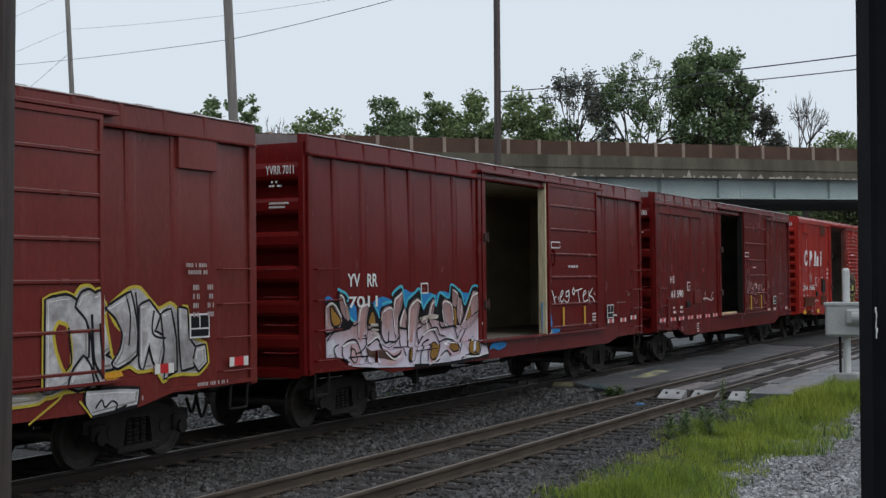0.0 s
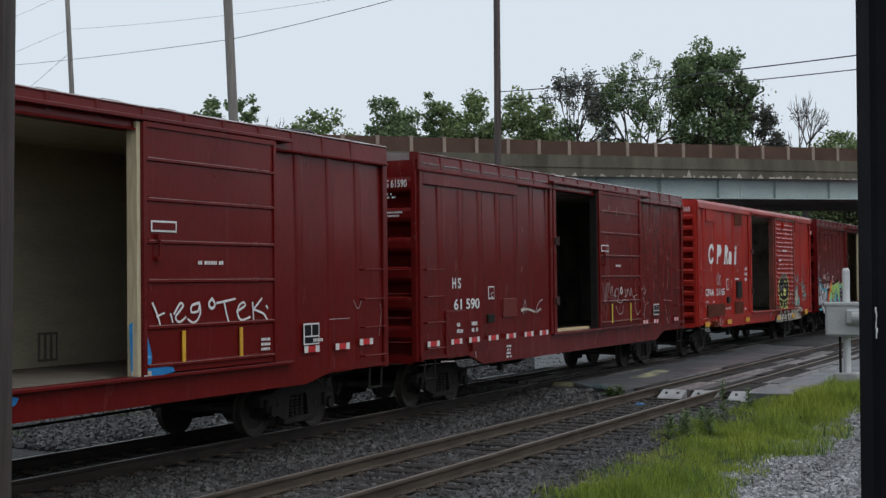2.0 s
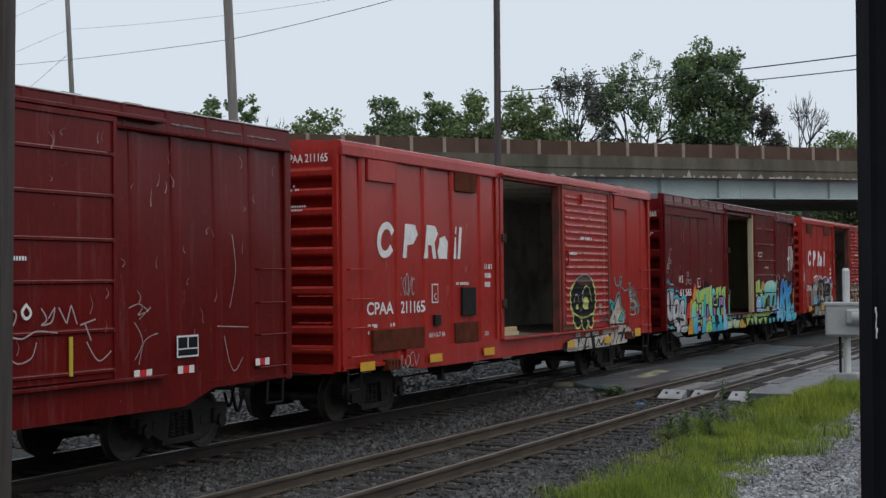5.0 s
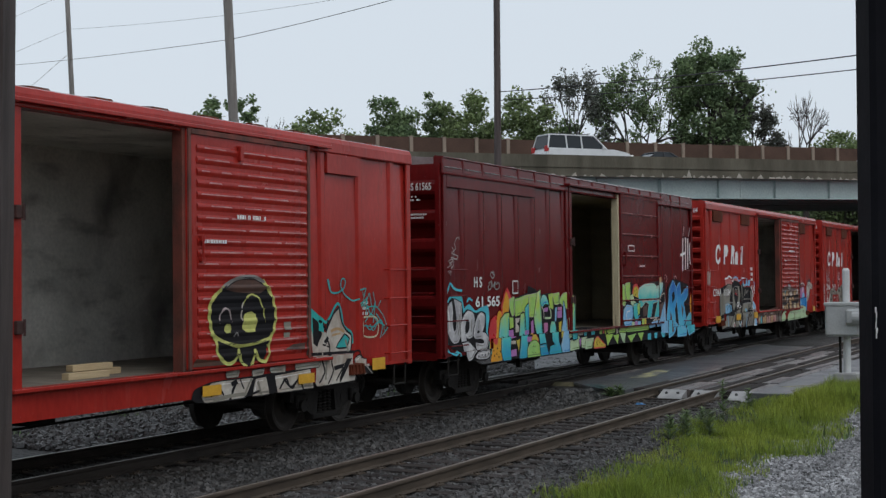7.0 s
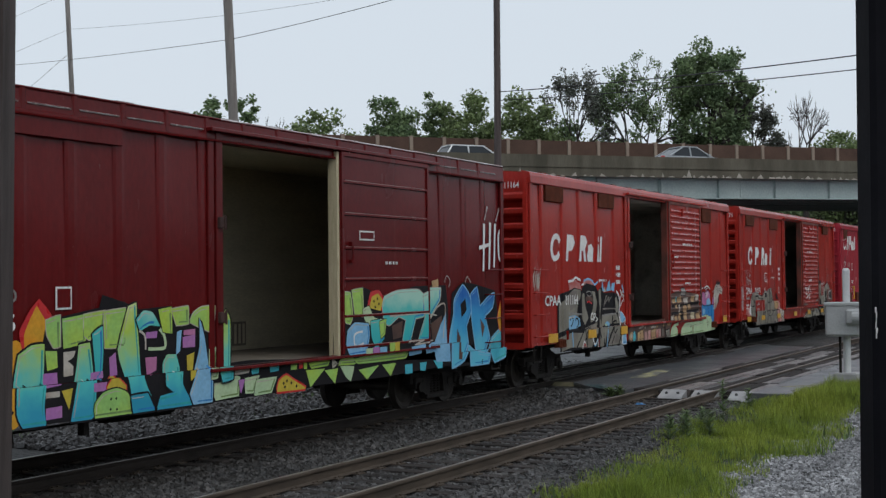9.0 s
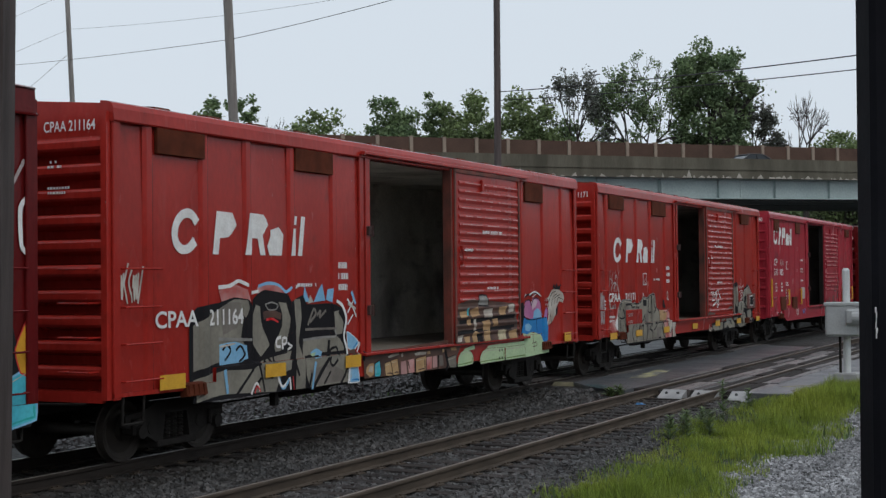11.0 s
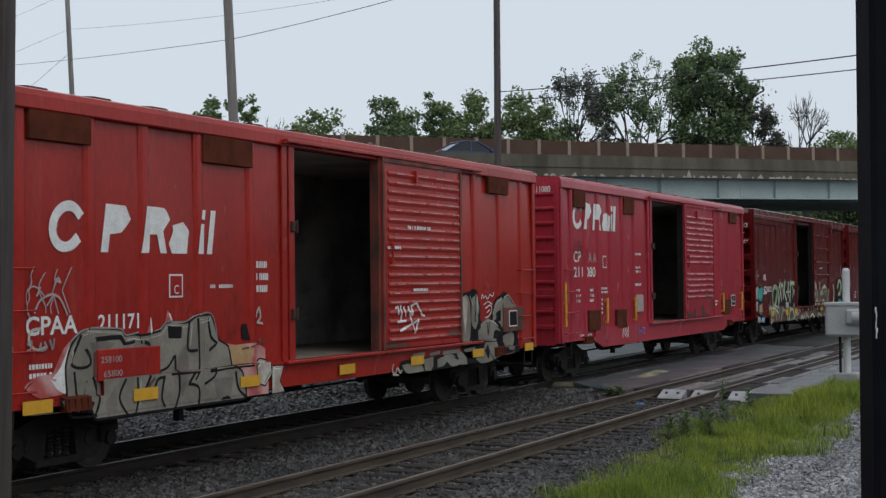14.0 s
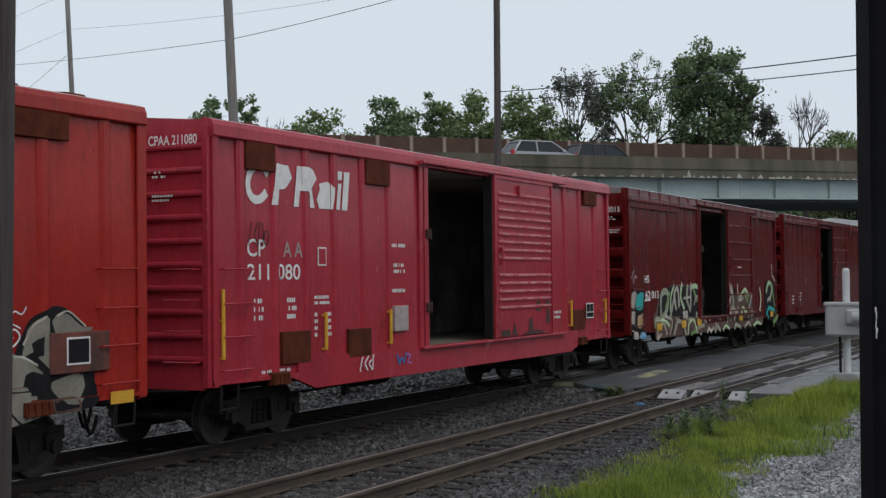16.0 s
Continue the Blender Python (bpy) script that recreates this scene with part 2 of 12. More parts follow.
    "tie": mat("creosoted_timber", (0.042, 0.035, 0.032), (0.022, 0.019, 0.018), rough=0.85, spec=0.25, scale=3, fine=30, stretch=(4, 0.6, 4), vary=0.3, bump=0.4),
    # far track's stones and rails, the train's shade put into their colour
    "shade_ballast": mat("shade_dark_ballast_stone", (0.030, 0.026, 0.023), (0.012, 0.011, 0.010), rough=0.6, scale=6, fine=60, bump=0.3, vary=0.7, island=True, coord="Generated"),
    "rail_shade": mat("shade_dark_rail", (0.034, 0.026, 0.021), (0.018, 0.014, 0.012), rough=0.8, spec=0.25, scale=4, fine=60, stretch=(0.5, 2, 2)),
    "ballast": mat("wet_ballast_stone", (0.064, 0.060, 0.058), (0.014, 0.013, 0.0125), rough=0.5, scale=6, fine=60, bump=0.3, vary=0.75, island=True, coord="Generated"),
    "gravel": mat("pale_gravel_stone", (0.36, 0.36, 0.37), (0.12, 0.12, 0.125), rough=0.65, scale=6, fine=60, bump=0.3, vary=0.65, island=True, coord="Generated"),
    "asphalt": mat("wet_asphalt", (0.105, 0.110, 0.118), (0.066, 0.070, 0.076), rough=0.35, scale=0.7, fine=90, bump=0.25, gloss_vary=0.2),
    "cross": mat("crossing_plank_wood", (0.150, 0.132, 0.126), (0.058, 0.050, 0.047), rough=0.32, scale=2.2, fine=40, bump=0.4, stretch=(0.5, 3, 1), vary=0.95),
    "concrete": mat("weathered_concrete", (0.140, 0.128, 0.098), (0.072, 0.066, 0.050), rough=0.9, spec=0.25, scale=0.4, fine=9, bump=0.2, stretch=(2.2, 2.2, 0.4), spread=0.35),
    "spall": mat("spalled_pale_concrete", (0.44, 0.41, 0.36), (0.33, 0.30, 0.26), rough=0.9, scale=2, fine=20, bump=0.3),
    "light_concrete": mat("pale_concrete_ramp", (0.36, 0.36, 0.36), (0.25, 0.25, 0.25), rough=0.6, scale=4, fine=50, bump=0.2),
    "girder": mat("pale_green_girder", (0.36, 0.43, 0.42), (0.27, 0.335, 0.335), rough=0.6, scale=0.5, fine=10, bump=0.05),
    # darker girder tone, shade below the deck put into the colour
    "girder_shaded": mat("shaded_steel", (0.10, 0.12, 0.12), (0.06, 0.07, 0.07), rough=0.7),
    "screen": mat("brown_screen_panel", (0.105, 0.062, 0.046), (0.075, 0.046, 0.035), rough=0.9, spec=0.2, scale=0.8, fine=14, bump=0.3, vary=0.12),
    "screen_post": mat("tan_screen_post", (0.30, 0.235, 0.18), (0.24, 0.18, 0.14), rough=0.8, scale=2, fine=20),
    "pole": mat("weathered_pole_wood", (0.29, 0.27, 0.25), (0.15, 0.135, 0.125), rough=0.85, scale=2, fine=24, stretch=(5, 5, 0.35), bump=0.4),
    "pole_dark": mat("dark_pole_wood", (0.115, 0.092, 0.088), (0.065, 0.052, 0.05), rough=0.85, scale=2, fine=24, stretch=(5, 5, 0.35), bump=0.4),
    "wire": mat("black_cable", (0.03, 0.03, 0.035), rough=0.6, bump=0),
    "grey_box": mat("grey_equipment_paint", (0.42, 0.43, 0.43), (0.33, 0.335, 0.335), rough=0.5, scale=3, fine=40, bump=0.05),
    "white_post": mat("white_painted_post", (0.62, 0.63, 0.63), (0.50, 0.51, 0.51), rough=0.5, scale=3, fine=40, bump=0.05),
    "post_brown": mat("weathered_post", (0.090, 0.070, 0.064), (0.044, 0.034, 0.032), rough=0.7, spec=0.2, scale=4, fine=40, stretch=(4, 4, 0.5)),
    "post_black": mat("black_post", (0.010, 0.010, 0.013), (0.006, 0.006, 0.008), rough=0.8, spec=0.1, scale=4, fine=40, bump=0.05),
    "bark": mat("tree_bark", (0.055, 0.046, 0.040), (0.03, 0.026, 0.024), rough=0.9, scale=2, fine=20, bump=0.4),
    # dark wall of the unseen block added behind the camera
    "unseen_wall": mat("unseen_dark_wall", (0.10, 0.062, 0.050), (0.06, 0.042, 0.036), rough=0.9, scale=0.6, fine=8),
    "tyre": mat("tyre_rubber", (0.015, 0.015, 0.015), rough=0.8),
    "alloy": mat("alloy_wheel", (0.35, 0.35, 0.36), rough=0.35, metal=0.8),
    "trim": mat("black_trim", (0.02, 0.02, 0.022), rough=0.5, bump=0),
    "tail": glow("tail_lamp_red", (0.35, 0.012, 0.012), 0.12),
    "head": glow("headlamp", (0.8, 0.8, 0.78), 0.6),
    "glass": glass("vehicle_glass"),
    "blue_mark": mat("blue_marking", (0.05, 0.22, 0.50), rough=0.6),
    "yellow_line": mat("worn_yellow_line", (0.40, 0.37, 0.20), (0.13, 0.13, 0.12), rough=0.6, scale=2.2, fine=30, spread=0.15),
}


def leaf(name, a, b):
    m = mat(name, a, b, rough=0.6, scale=0.6, fine=6, bump=0, vary=0.5, island=True, coord="Object", spread=0.3)
    p = m.node_tree.nodes["Principled BSDF"]
    n, l = m.node_tree.nodes, m.node_tree.links
    thin, both = n.new("ShaderNodeBsdfTranslucent"), n.new("ShaderNodeMixShader")
    l.new(p.inputs["Base Color"].links[0].from_socket, thin.inputs["Color"])
    both.inputs[0].default_value = 0.4
    l.new(p.outputs[0], both.inputs[1])
    l.new(thin.outputs[0], both.inputs[2])
    l.new(both.outputs[0], n["Material Output"].inputs["Surface"])
    return m


def fade(name, stops):
    """Spray paint blended from colour to colour up the letters; stops are (height in metres, colour)."""
    m = mat(name, stops[0][1], stops[-1][1], rough=0.55, scale=2, fine=18, bump=0.05, spec=0.15)
    n, l = m.node_tree.nodes, m.node_tree.links
    tc, cut, cloudy, lift, ramp = (n.new("ShaderNode" + k) for k in ("TexCoord", "SeparateXYZ", "TexNoise", "Math", "ValToRGB"))
    cloudy.inputs["Scale"].default_value, cloudy.inputs["Detail"].default_value = 3.0, 5
    lift.operation = "MULTIPLY_ADD"
    lift.inputs[1].default_value, lift.inputs[2].default_value = 0.7, -0.35
    add, fit = n.new("ShaderNodeMath"), n.new("ShaderNodeMapRange")
    fit.inputs["From Min"].default_value, fit.inputs["From Max"].default_value = stops[0][0], stops[-1][0]
    l.new(tc.outputs["Object"], cut.inputs[0])
    l.new(tc.outputs["Object"], cloudy.inputs["Vector"])
    l.new(cloudy.outputs["Fac"], lift.inputs[0])
    l.new(cut.outputs["Z"], add.inputs[0])
    l.new(lift.outputs[0], add.inputs[1])
    l.new(add.outputs[0], fit.inputs["Value"])
    l.new(fit.outputs["Result"], ramp.inputs["Fac"])
    e = ramp.color_ramp.elements
    span = stops[-1][0] - stops[0][0]
    while len(e) < len(stops):
        e.new(0.5)
    for k, (z, colour) in enumerate(stops):
        e[k].position, e[k].color = (z - stops[0][0]) / span, (*colour, 1)
    l.new(ramp.outputs["Color"], n["Principled BSDF"].inputs["Base Color"])
    return m


M["lime_fade"] = fade("lime_to_cyan_spray", ((0.9, (0.04, 0.34, 0.50)), (1.25, (0.09, 0.55, 0.55)), (1.6, (0.34, 0.60, 0.24)), (1.85, (0.44, 0.60, 0.08)), (2.15, (0.60, 0.70, 0.30))))
M["teal_fade"] = fade("teal_to_mint_spray", ((0.9, (0.03, 0.30, 0.45)), (1.4, (0.04, 0.44, 0.46)), (1.9, (0.10, 0.52, 0.48)), (2.2, (0.40, 0.66, 0.55))))
M["rose_fade"] = fade("lilac_to_rose_spray", ((0.95, (0.70, 0.66, 0.76)), (1.35, (0.60, 0.51, 0.59)), (1.7, (0.40, 0.265, 0.265)), (2.2, (0.27, 0.155, 0.145))))
M["rose_shade"] = fade("rose_shade_spray", ((0.95, (0.34, 0.29, 0.33)), (1.5, (0.22, 0.15, 0.17)), (2.1, (0.13, 0.075, 0.075))))
M["blue_fade"] = fade("cyan_to_blue_spray", ((1.0, (0.12, 0.50, 0.66)), (1.6, (0.05, 0.34, 0.62)), (2.2, (0.02, 0.13, 0.44))))
# pale brown for rubbed paint and for highlights painted on flat door ribs
M["crest_shine_and_rubs"] = mat("brown_shine_and_rubs", (0.36, 0.20, 0.19), (0.17, 0.03, 0.028), rough=0.3, scale=2.0, fine=25, bump=0.03, spread=0.5)
# pale red for highlights painted on the ribbed doors' crests
M["crest_highlight"] = mat("pale_rib_highlight", (0.46, 0.18, 0.165), (0.37, 0.04, 0.035), rough=0.35, scale=3, fine=25, bump=0.03, spread=0.3)
M["leaf_dark"] = leaf("dark_foliage", (0.190, 0.255, 0.118), (0.120, 0.178, 0.088))
M["leaf_mid"] = leaf("green_foliage", (0.165, 0.230, 0.105), (0.110, 0.165, 0.080))
M["leaf_light"] = leaf("light_green_foliage", (0.205, 0.262, 0.108), (0.140, 0.190, 0.082))
M["leaf_sparse"] = leaf("greyish_foliage", (0.140, 0.150, 0.120), (0.095, 0.105, 0.088))
M["grass"] = leaf("bright_grass", (0.320, 0.375, 0.060), (0.190, 0.265, 0.042))
M["weed"] = leaf("weed_foliage", (0.150, 0.215, 0.085), (0.100, 0.155, 0.062))


def ground_material():
    """Stony earth: cells of crushed stone with dirt between, seen where the loose stones end."""
    m = mat("stony_ground", (0.028, 0.026, 0.024), (0.014, 0.013, 0.012), rough=0.7, scale=0.4, fine=25, bump=0.5)
    n, l = m.node_tree.nodes, m.node_tree.links
    tc = n.new("ShaderNodeTexCoord")
    v = n.new("ShaderNodeTexVoronoi")
    v.inputs["Scale"].default_value = 13
    l.new(tc.outputs["Object"], v.inputs["Vector"])
    hs = next(x for x in n if x.bl_idname == "ShaderNodeHueSaturation")
    r = n.new("ShaderNodeMapRange")
    r.inputs["To Min"].default_value, r.inputs["To Max"].default_value = 0.45, 1.55
    sep = n.new("ShaderNodeSeparateColor")
    l.new(v.outputs["Color"], sep.inputs["Color"])
    l.new(sep.outputs["Red"], r.inputs["Value"])
    l.new(r.outputs["Result"], hs.inputs["Value"])
    b = next(x for x in n if x.bl_idname == "ShaderNodeBump")
    b.inputs["Distance"].default_value, b.inputs["Strength"].default_value = 0.06, 0.8
    l.new(v.outputs["Distance"], b.inputs["Height"])
    return m


M["ground"] = ground_material()


# ---------------------------------------------------------------- mesh helpers
def quad_box(bm, x0, x1, y0, y1, z0, z1, bevel=0.0):
    vs = [bm.verts.new(p) for p in itertools.product((x0, x1), (y0, y1), (z0, z1))]
    fs = [bm.faces.new([vs[i] for i in f]) for f in ((0, 1, 3, 2), (4, 6, 7, 5), (0, 4, 5, 1), (2, 3, 7, 6), (0, 2, 6, 4), (1, 5, 7, 3))]
    if bevel:
        edges = list({e for f in fs for e in f.edges})
        bmesh.ops.bevel(bm, geom=edges, offset=bevel, segments=1, affect="EDGES")
    return vs


def tube(bm, a, b, r, seg=8, r2=None, cap=True):
    a, b = Vector(a), Vector(b)
    d = (b - a).normalized()
    s = d.orthogonal().normalized()
    t = d.cross(s)
    r2 = r if r2 is None else r2
    ra, rb = [], []
    for i in range(seg):
        w = 2 * math.pi * i / seg
        o = s * math.cos(w) + t * math.sin(w)
        ra.append(bm.verts.new(a + o * r))
        rb.append(bm.verts.new(b + o * r2))
    for i in range(seg):
        j = (i + 1) % seg
        bm.faces.new((ra[i], ra[j], rb[j], rb[i]))
    if cap:
        bm.faces.new(ra[::-1])
        bm.faces.new(rb)


def prism(bm, outline, axis, a, b):
    """An outline (pairs) swept from a to b along an axis: 0 x, 1 y, 2 z."""
    def at(p, w):
        q = list(p)
        q.insert(axis, w)
        return q
    va, vb = [bm.verts.new(at(p, a)) for p in outline], [bm.verts.new(at(p, b)) for p in outline]
    n = len(outline)
    for i in range(n):
        bm.faces.new((va[i], va[(i + 1) % n], vb[(i + 1) % n], vb[i]))
    bm.faces.new(va[::-1])
    bm.faces.new(vb)


def mesh_of(name, bm, *materials, smooth=False):
    bmesh.ops.recalc_face_normals(bm, faces=bm.faces)
    me = bpy.data.meshes.new(name)
    bm.to_mesh(me)
    bm.free()
    for m in materials:
        me.materials.append(m)
    if smooth:
        for f in me.polygons:
            f.use_smooth = True
    return me


def part(name, bm, material, parent, label="", smooth=False):
    me = bm if isinstance(bm, bpy.types.Mesh) else mesh_of(name, bm, material, smooth=smooth)
    ob = new(name, me)
    ob.parent = parent
    if label:
        ob["label"] = label
    return ob


def thing(name, label, category, group="", kind="", at=None):
    ob = new(name)
    if at is not None:
        ob.matrix_world = at
    return tagged(ob, label, category, group, kind)


def solid(name, bm, material, label, category="", group="", kind="", smooth=False):
    ob = new(name, mesh_of(name, bm, material, smooth=smooth))
    return tagged(ob, label, category, group, kind)


CACHE = {}


def shared(key, build, material):
    if key not in CACHE:
        bm = bmesh.new()
        build(bm)
        CACHE[key] = mesh_of(key, bm, material)
    return CACHE[key]


# ---------------------------------------------------------------- ground and tracks
TRAIN_Y, NEAR_Y = 13.27, 8.83          # centre lines of the two tracks
RAILS = {TRAIN_Y: 0.72, NEAR_Y: 0.72}  # half the distance between rail heads


def height(x, y):
    """The bed: two low ballast ridges, a hollow between, a verge towards the camera."""
    bed = max(math.exp(-max(0.0, abs(y - c) - 1.25) ** 2 / 0.5) for c in (TRAIN_Y, NEAR_Y))
    base = -0.42 + 0.10 * min(1, max(0, (y - 14) / 6))
    z = base + (-0.25 - base) * bed
    # the fill that carries the road
    ramp = min(1, max(0, (x - 27.6 - 0.5 * noise.noise((y * 1.5, 7, 0))) / 1.6)) * min(1, max(0, (y - 9.7) / 0.8))
    z += (-0.10 - z) * ramp * (1 if y > 9.7 else 0)
    bank = min(1, max(0, (x - 26.2) / 2.6)) * min(1, max(0, (y - 3.0) / 1.6)) * min(1, max(0, (7.3 - y) / 0.5))
    z += (-0.13 - z) * bank
    return z + 0.02 * noise.noise((x * 0.7, y * 0.7, 0))


def build_ground():
    xs = np.concatenate([np.array([-500, -250, -120, -60, -30, -15]), np.arange(-8, 60, 0.5), np.array([62, 66, 72, 80, 95, 120, 160, 220, 320, 500, 900])])
    ys = np.concatenate([np.array([-500, -250, -100, -40, -15, -6]), np.arange(-2, 24, 0.25), np.array([25, 27, 30, 35, 42, 55, 80, 120, 180, 280, 450, 800])])
    verts = [(x, y, height(x, y)) for x in xs for y in ys]
    ny = len(ys)
    faces = [(i * ny + j, (i + 1) * ny + j, (i + 1) * ny + j + 1, i * ny + j + 1) for i in range(len(xs) - 1) for j in range(ny - 1)]
    me = bpy.data.meshes.new("ground")
    me.from_pydata([tuple(map(float, v)) for v in verts], [], faces)
    me.materials.append(M["ground"])
    for f in me.polygons:
        f.use_smooth = True
    tagged(new("ground", me), "dark stony ground of crushed rock and dirt beside the tracks", "ground", kind="structure")


def scatter_stones(name, label, material, count, area, size, seed, keep=lambda x, y: True):
    """Loose angular stones on the bed, one mesh."""
    rng = np.random.default_rng(seed)
    x0, x1, y0, y1 = area
    cube = np.array(list(itertools.product((-1, 1), repeat=3)), float)
    quads = ((0, 1, 3, 2), (4, 6, 7, 5), (0, 4, 5, 1), (2, 3, 7, 6), (0, 2, 6, 4), (1, 5, 7, 3))
    verts, faces = [], []
    while count:
        # denser towards the near end
        x, y = x0 + (x1 - x0) * rng.random() ** 1.5, rng.uniform(y0, y1)
        count -= 1
        if not keep(x, y):
            continue
        r = size * rng.uniform(0.5, 1.3)
        v = cube * r * rng.uniform(0.35, 0.75, (8, 3))
        q = Euler(rng.uniform(0, 6.28, 3)).to_matrix()
        v = v @ np.array(q).T + (x, y, height(x, y) + r * 0.25)
        k = len(verts)
        verts.extend(v.tolist())
        faces.extend([tuple(k + i for i in f) for f in quads])
    me = bpy.data.meshes.new(name)
    me.from_pydata(verts, [], faces)
    me.materials.append(material)
    tagged(new(name, me), label, "stones", kind="stuff")


def rail_profile():
    half = [(0.070, 0.0), (0.070, 0.012), (0.012, 0.030), (0.010, 0.120), (0.036, 0.132), (0.037, 0.160), (0.028, 0.172)]
    return half + [(-a, b) for a, b in half[::-1]]


def build_track(y, name, label, tie_from, tie_to, steel="rail_side"):
    track = thing(name, label, "railway track", kind="structure")
    for side, tag in ((-1, "inner"), (1, "outer")):
        bm = bmesh.new()
        prism(bm, [(y + side * 0.752 + a, b - 0.172) for a, b in rail_profile()], 0, -30, 260)
        rail = part("rail", bm, M[steel], track)
        bm = bmesh.new()
        quad_box(bm, -30, 260, y + side * 0.752 - 0.026, y + side * 0.752 + 0.026, -0.001, 0.003)
        part("rail_head", bm, M["rail_head"], rail, "worn shiny running surface")
    def tie_mesh(bm):
        quad_box(bm, -0.115, 0.115, -1.3, 1.3, -0.36, -0.180, 0.008)
    def plate_mesh(bm):
        for s in (-1, 1):
            quad_box(bm, -0.09, 0.09, s * 0.752 - 0.16, s * 0.752 + 0.16, -0.184, -0.166)
            for a, b in itertools.product((-0.05, 0.05), (-0.1, 0.1)):
                quad_box(bm, a - 0.013, a + 0.013, s * 0.752 + b - 0.015, s * 0.752 + b + 0.015, -0.17, -0.145)
    rng = random.Random(4)
    x = tie_from
    while x < tie_to:
        tie = part("tie", shared("tie", tie_mesh, M["tie"]), None, track)
        tie.location = (x, y + rng.uniform(-0.05, 0.05), rng.uniform(-0.012, 0.006))
        tie.rotation_euler = (0, 0, rng.uniform(-0.02, 0.02))
        pl = part("tie_plate", shared("tie_plate", plate_mesh, M["rail_side"]), None, tie)
        x += 0.53
    return track


def build_crossing():
    # the road that crosses both tracks, its surface level with the rails
    road = thing("road", "wet grey asphalt road crossing the tracks on the level", "road", kind="structure")
    def slab(name, outline, z0, z1, m, label=""):
        bm = bmesh.new()
        prism(bm, outline, 2, z0, z1)
        return part(name, bm, m, road, label)
    slab("asphalt", [(29.1, 7.25), (29.05, 6.15), (30.4, 5.75), (33.0, 5.2), (40.0, 3.5), (48.0, -6.0), (60.0, -6.0), (56.0, 7.25)], -0.5, -0.015, M["asphalt"])
    slab("asphalt", [(29.0, 10.0), (29.7, 11.1), (30.8, 11.9), (49.5, 11.9), (48.5, 10.0)], -0.5, -0.012, M["asphalt"])
    slab("asphalt", [(35.0, 14.65), (43.0, 18.0), (75.0, 31.0), (120, 48), (150, 40), (62.0, 14.65)], -0.5, -0.02, M["asphalt"])
    # timber and rubber panels along the rails
    rng = random.Random(9)
    def plank(bm):
        quad_box(bm, 0, 2.34, -0.104, 0.104, -0.16, 0, 0.014)
    for c, start in ((NEAR_Y, 29.6), (TRAIN_Y, 30.9)):
        for off in (-1.42, -1.18, -0.94, -0.50, -0.25, 0.0, 0.25, 0.50, 0.94, 1.18):
            for k in range(8):
                wet = abs(abs(off) - 0.72) < 0.24 or rng.random() < 0.3
                p = part("crossing_plank", shared("crossing_plank_wet" if wet else "crossing_plank", plank, M["tie" if wet else "cross"]), None, road)
                p.location = (start + 2.4 * k + 0.02 * rng.random(), c + off, -0.012 + rng.uniform(-0.022, 0.010))
    bm = bmesh.new()
    quad_box(bm, 0, 1.25, -0.09, 0.09, -0.14, 0.02, 0.015)
    kerb = part("edge_timber", bm, M["edge_timber"], road, "weathered yellowish timber along the road's edge")
    kerb.location, kerb.rotation_euler.z = (29.3, 6.02, -0.02), -0.30
    # sloping end ramps with bolt holes
    for y in (9.05, 8.33, 7.5):
        bm = bmesh.new()
        prism(bm, [(29.62, -0.02), (29.62, -0.2), (29.12, -0.2), (29.22, -0.15)], 1, y - 0.27, y + 0.27)
        ramp = part("end_ramp", bm, M["light_concrete"], road, "pale sloping end ramp with bolt holes")
        for s in (-0.13, 0.13):
            bm = bmesh.new()
            tube(bm, (29.40, y + s, -0.088), (29.385, y + s, -0.074), 0.032, 10)
            part("bolt_hole", bm, M["trim"], ramp)
    bm = bmesh.new()
    prism(bm, [(30.92, -0.02), (30.92, -0.22), (30.36, -0.22), (30.48, -0.15)], 1, 11.84, 12.42)
    part("end_ramp", bm, M["mossy"], road, "mossy tan end ramp of the far track's panels")
    bm = bmesh.new()
    for k in range(7):
        quad_box(bm, 29.25 + 0.13 * k, 29.45 + 0.13 * k, 10.42 + 0.09 * k + 0.05 * (k % 2), 10.72 + 0.10 * k, -0.012, -0.006)
    part("road_marking", bm, M["teal_mark"], road, "faded teal spray mark")
    for (x, y, w, h, rot, m) in ((33.9, 11.0, 2.6, 0.42, 0.1, "yellow_line"), (31.3, 6.7, 1.1, 0.12, -0.6, "yellow_line"), (30.5, 6.1, 1.0, 0.1, -0.6, "yellow_line")):
        bm = bmesh.new()
        for k in range(9):
            a = k / 8 - 0.5
            j = 0.4 * noise.noise((k * 1.3, x, y)) * h
            quad_box(bm, a * w, (a + 0.115) * w, -h / 2 + j, h / 2 + 0.6 * j, 0, 0.006)
        ob = part("road_marking", bm, M[m], road, "worn yellow road marking")
        ob.location, ob.rotation_euler = (x, y, -0.011), (0, 0, rot)
    bm = bmesh.new()
    for k in range(3):
        quad_box(bm, 27.5 + 0.11 * k, 27.6 + 0.11 * k, 9.2 - 0.05 * k, 9.3, -0.28, -0.19 + 0.03 * (k % 2), 0.02)
    solid("painted_stones", bm, M["blue_mark"], "small heap of stones sprayed blue beside the rail", "stones", kind="stuff")


# ---------------------------------------------------------------- lettering and spray paint
SIDES = {}      # the painted side of each boxcar


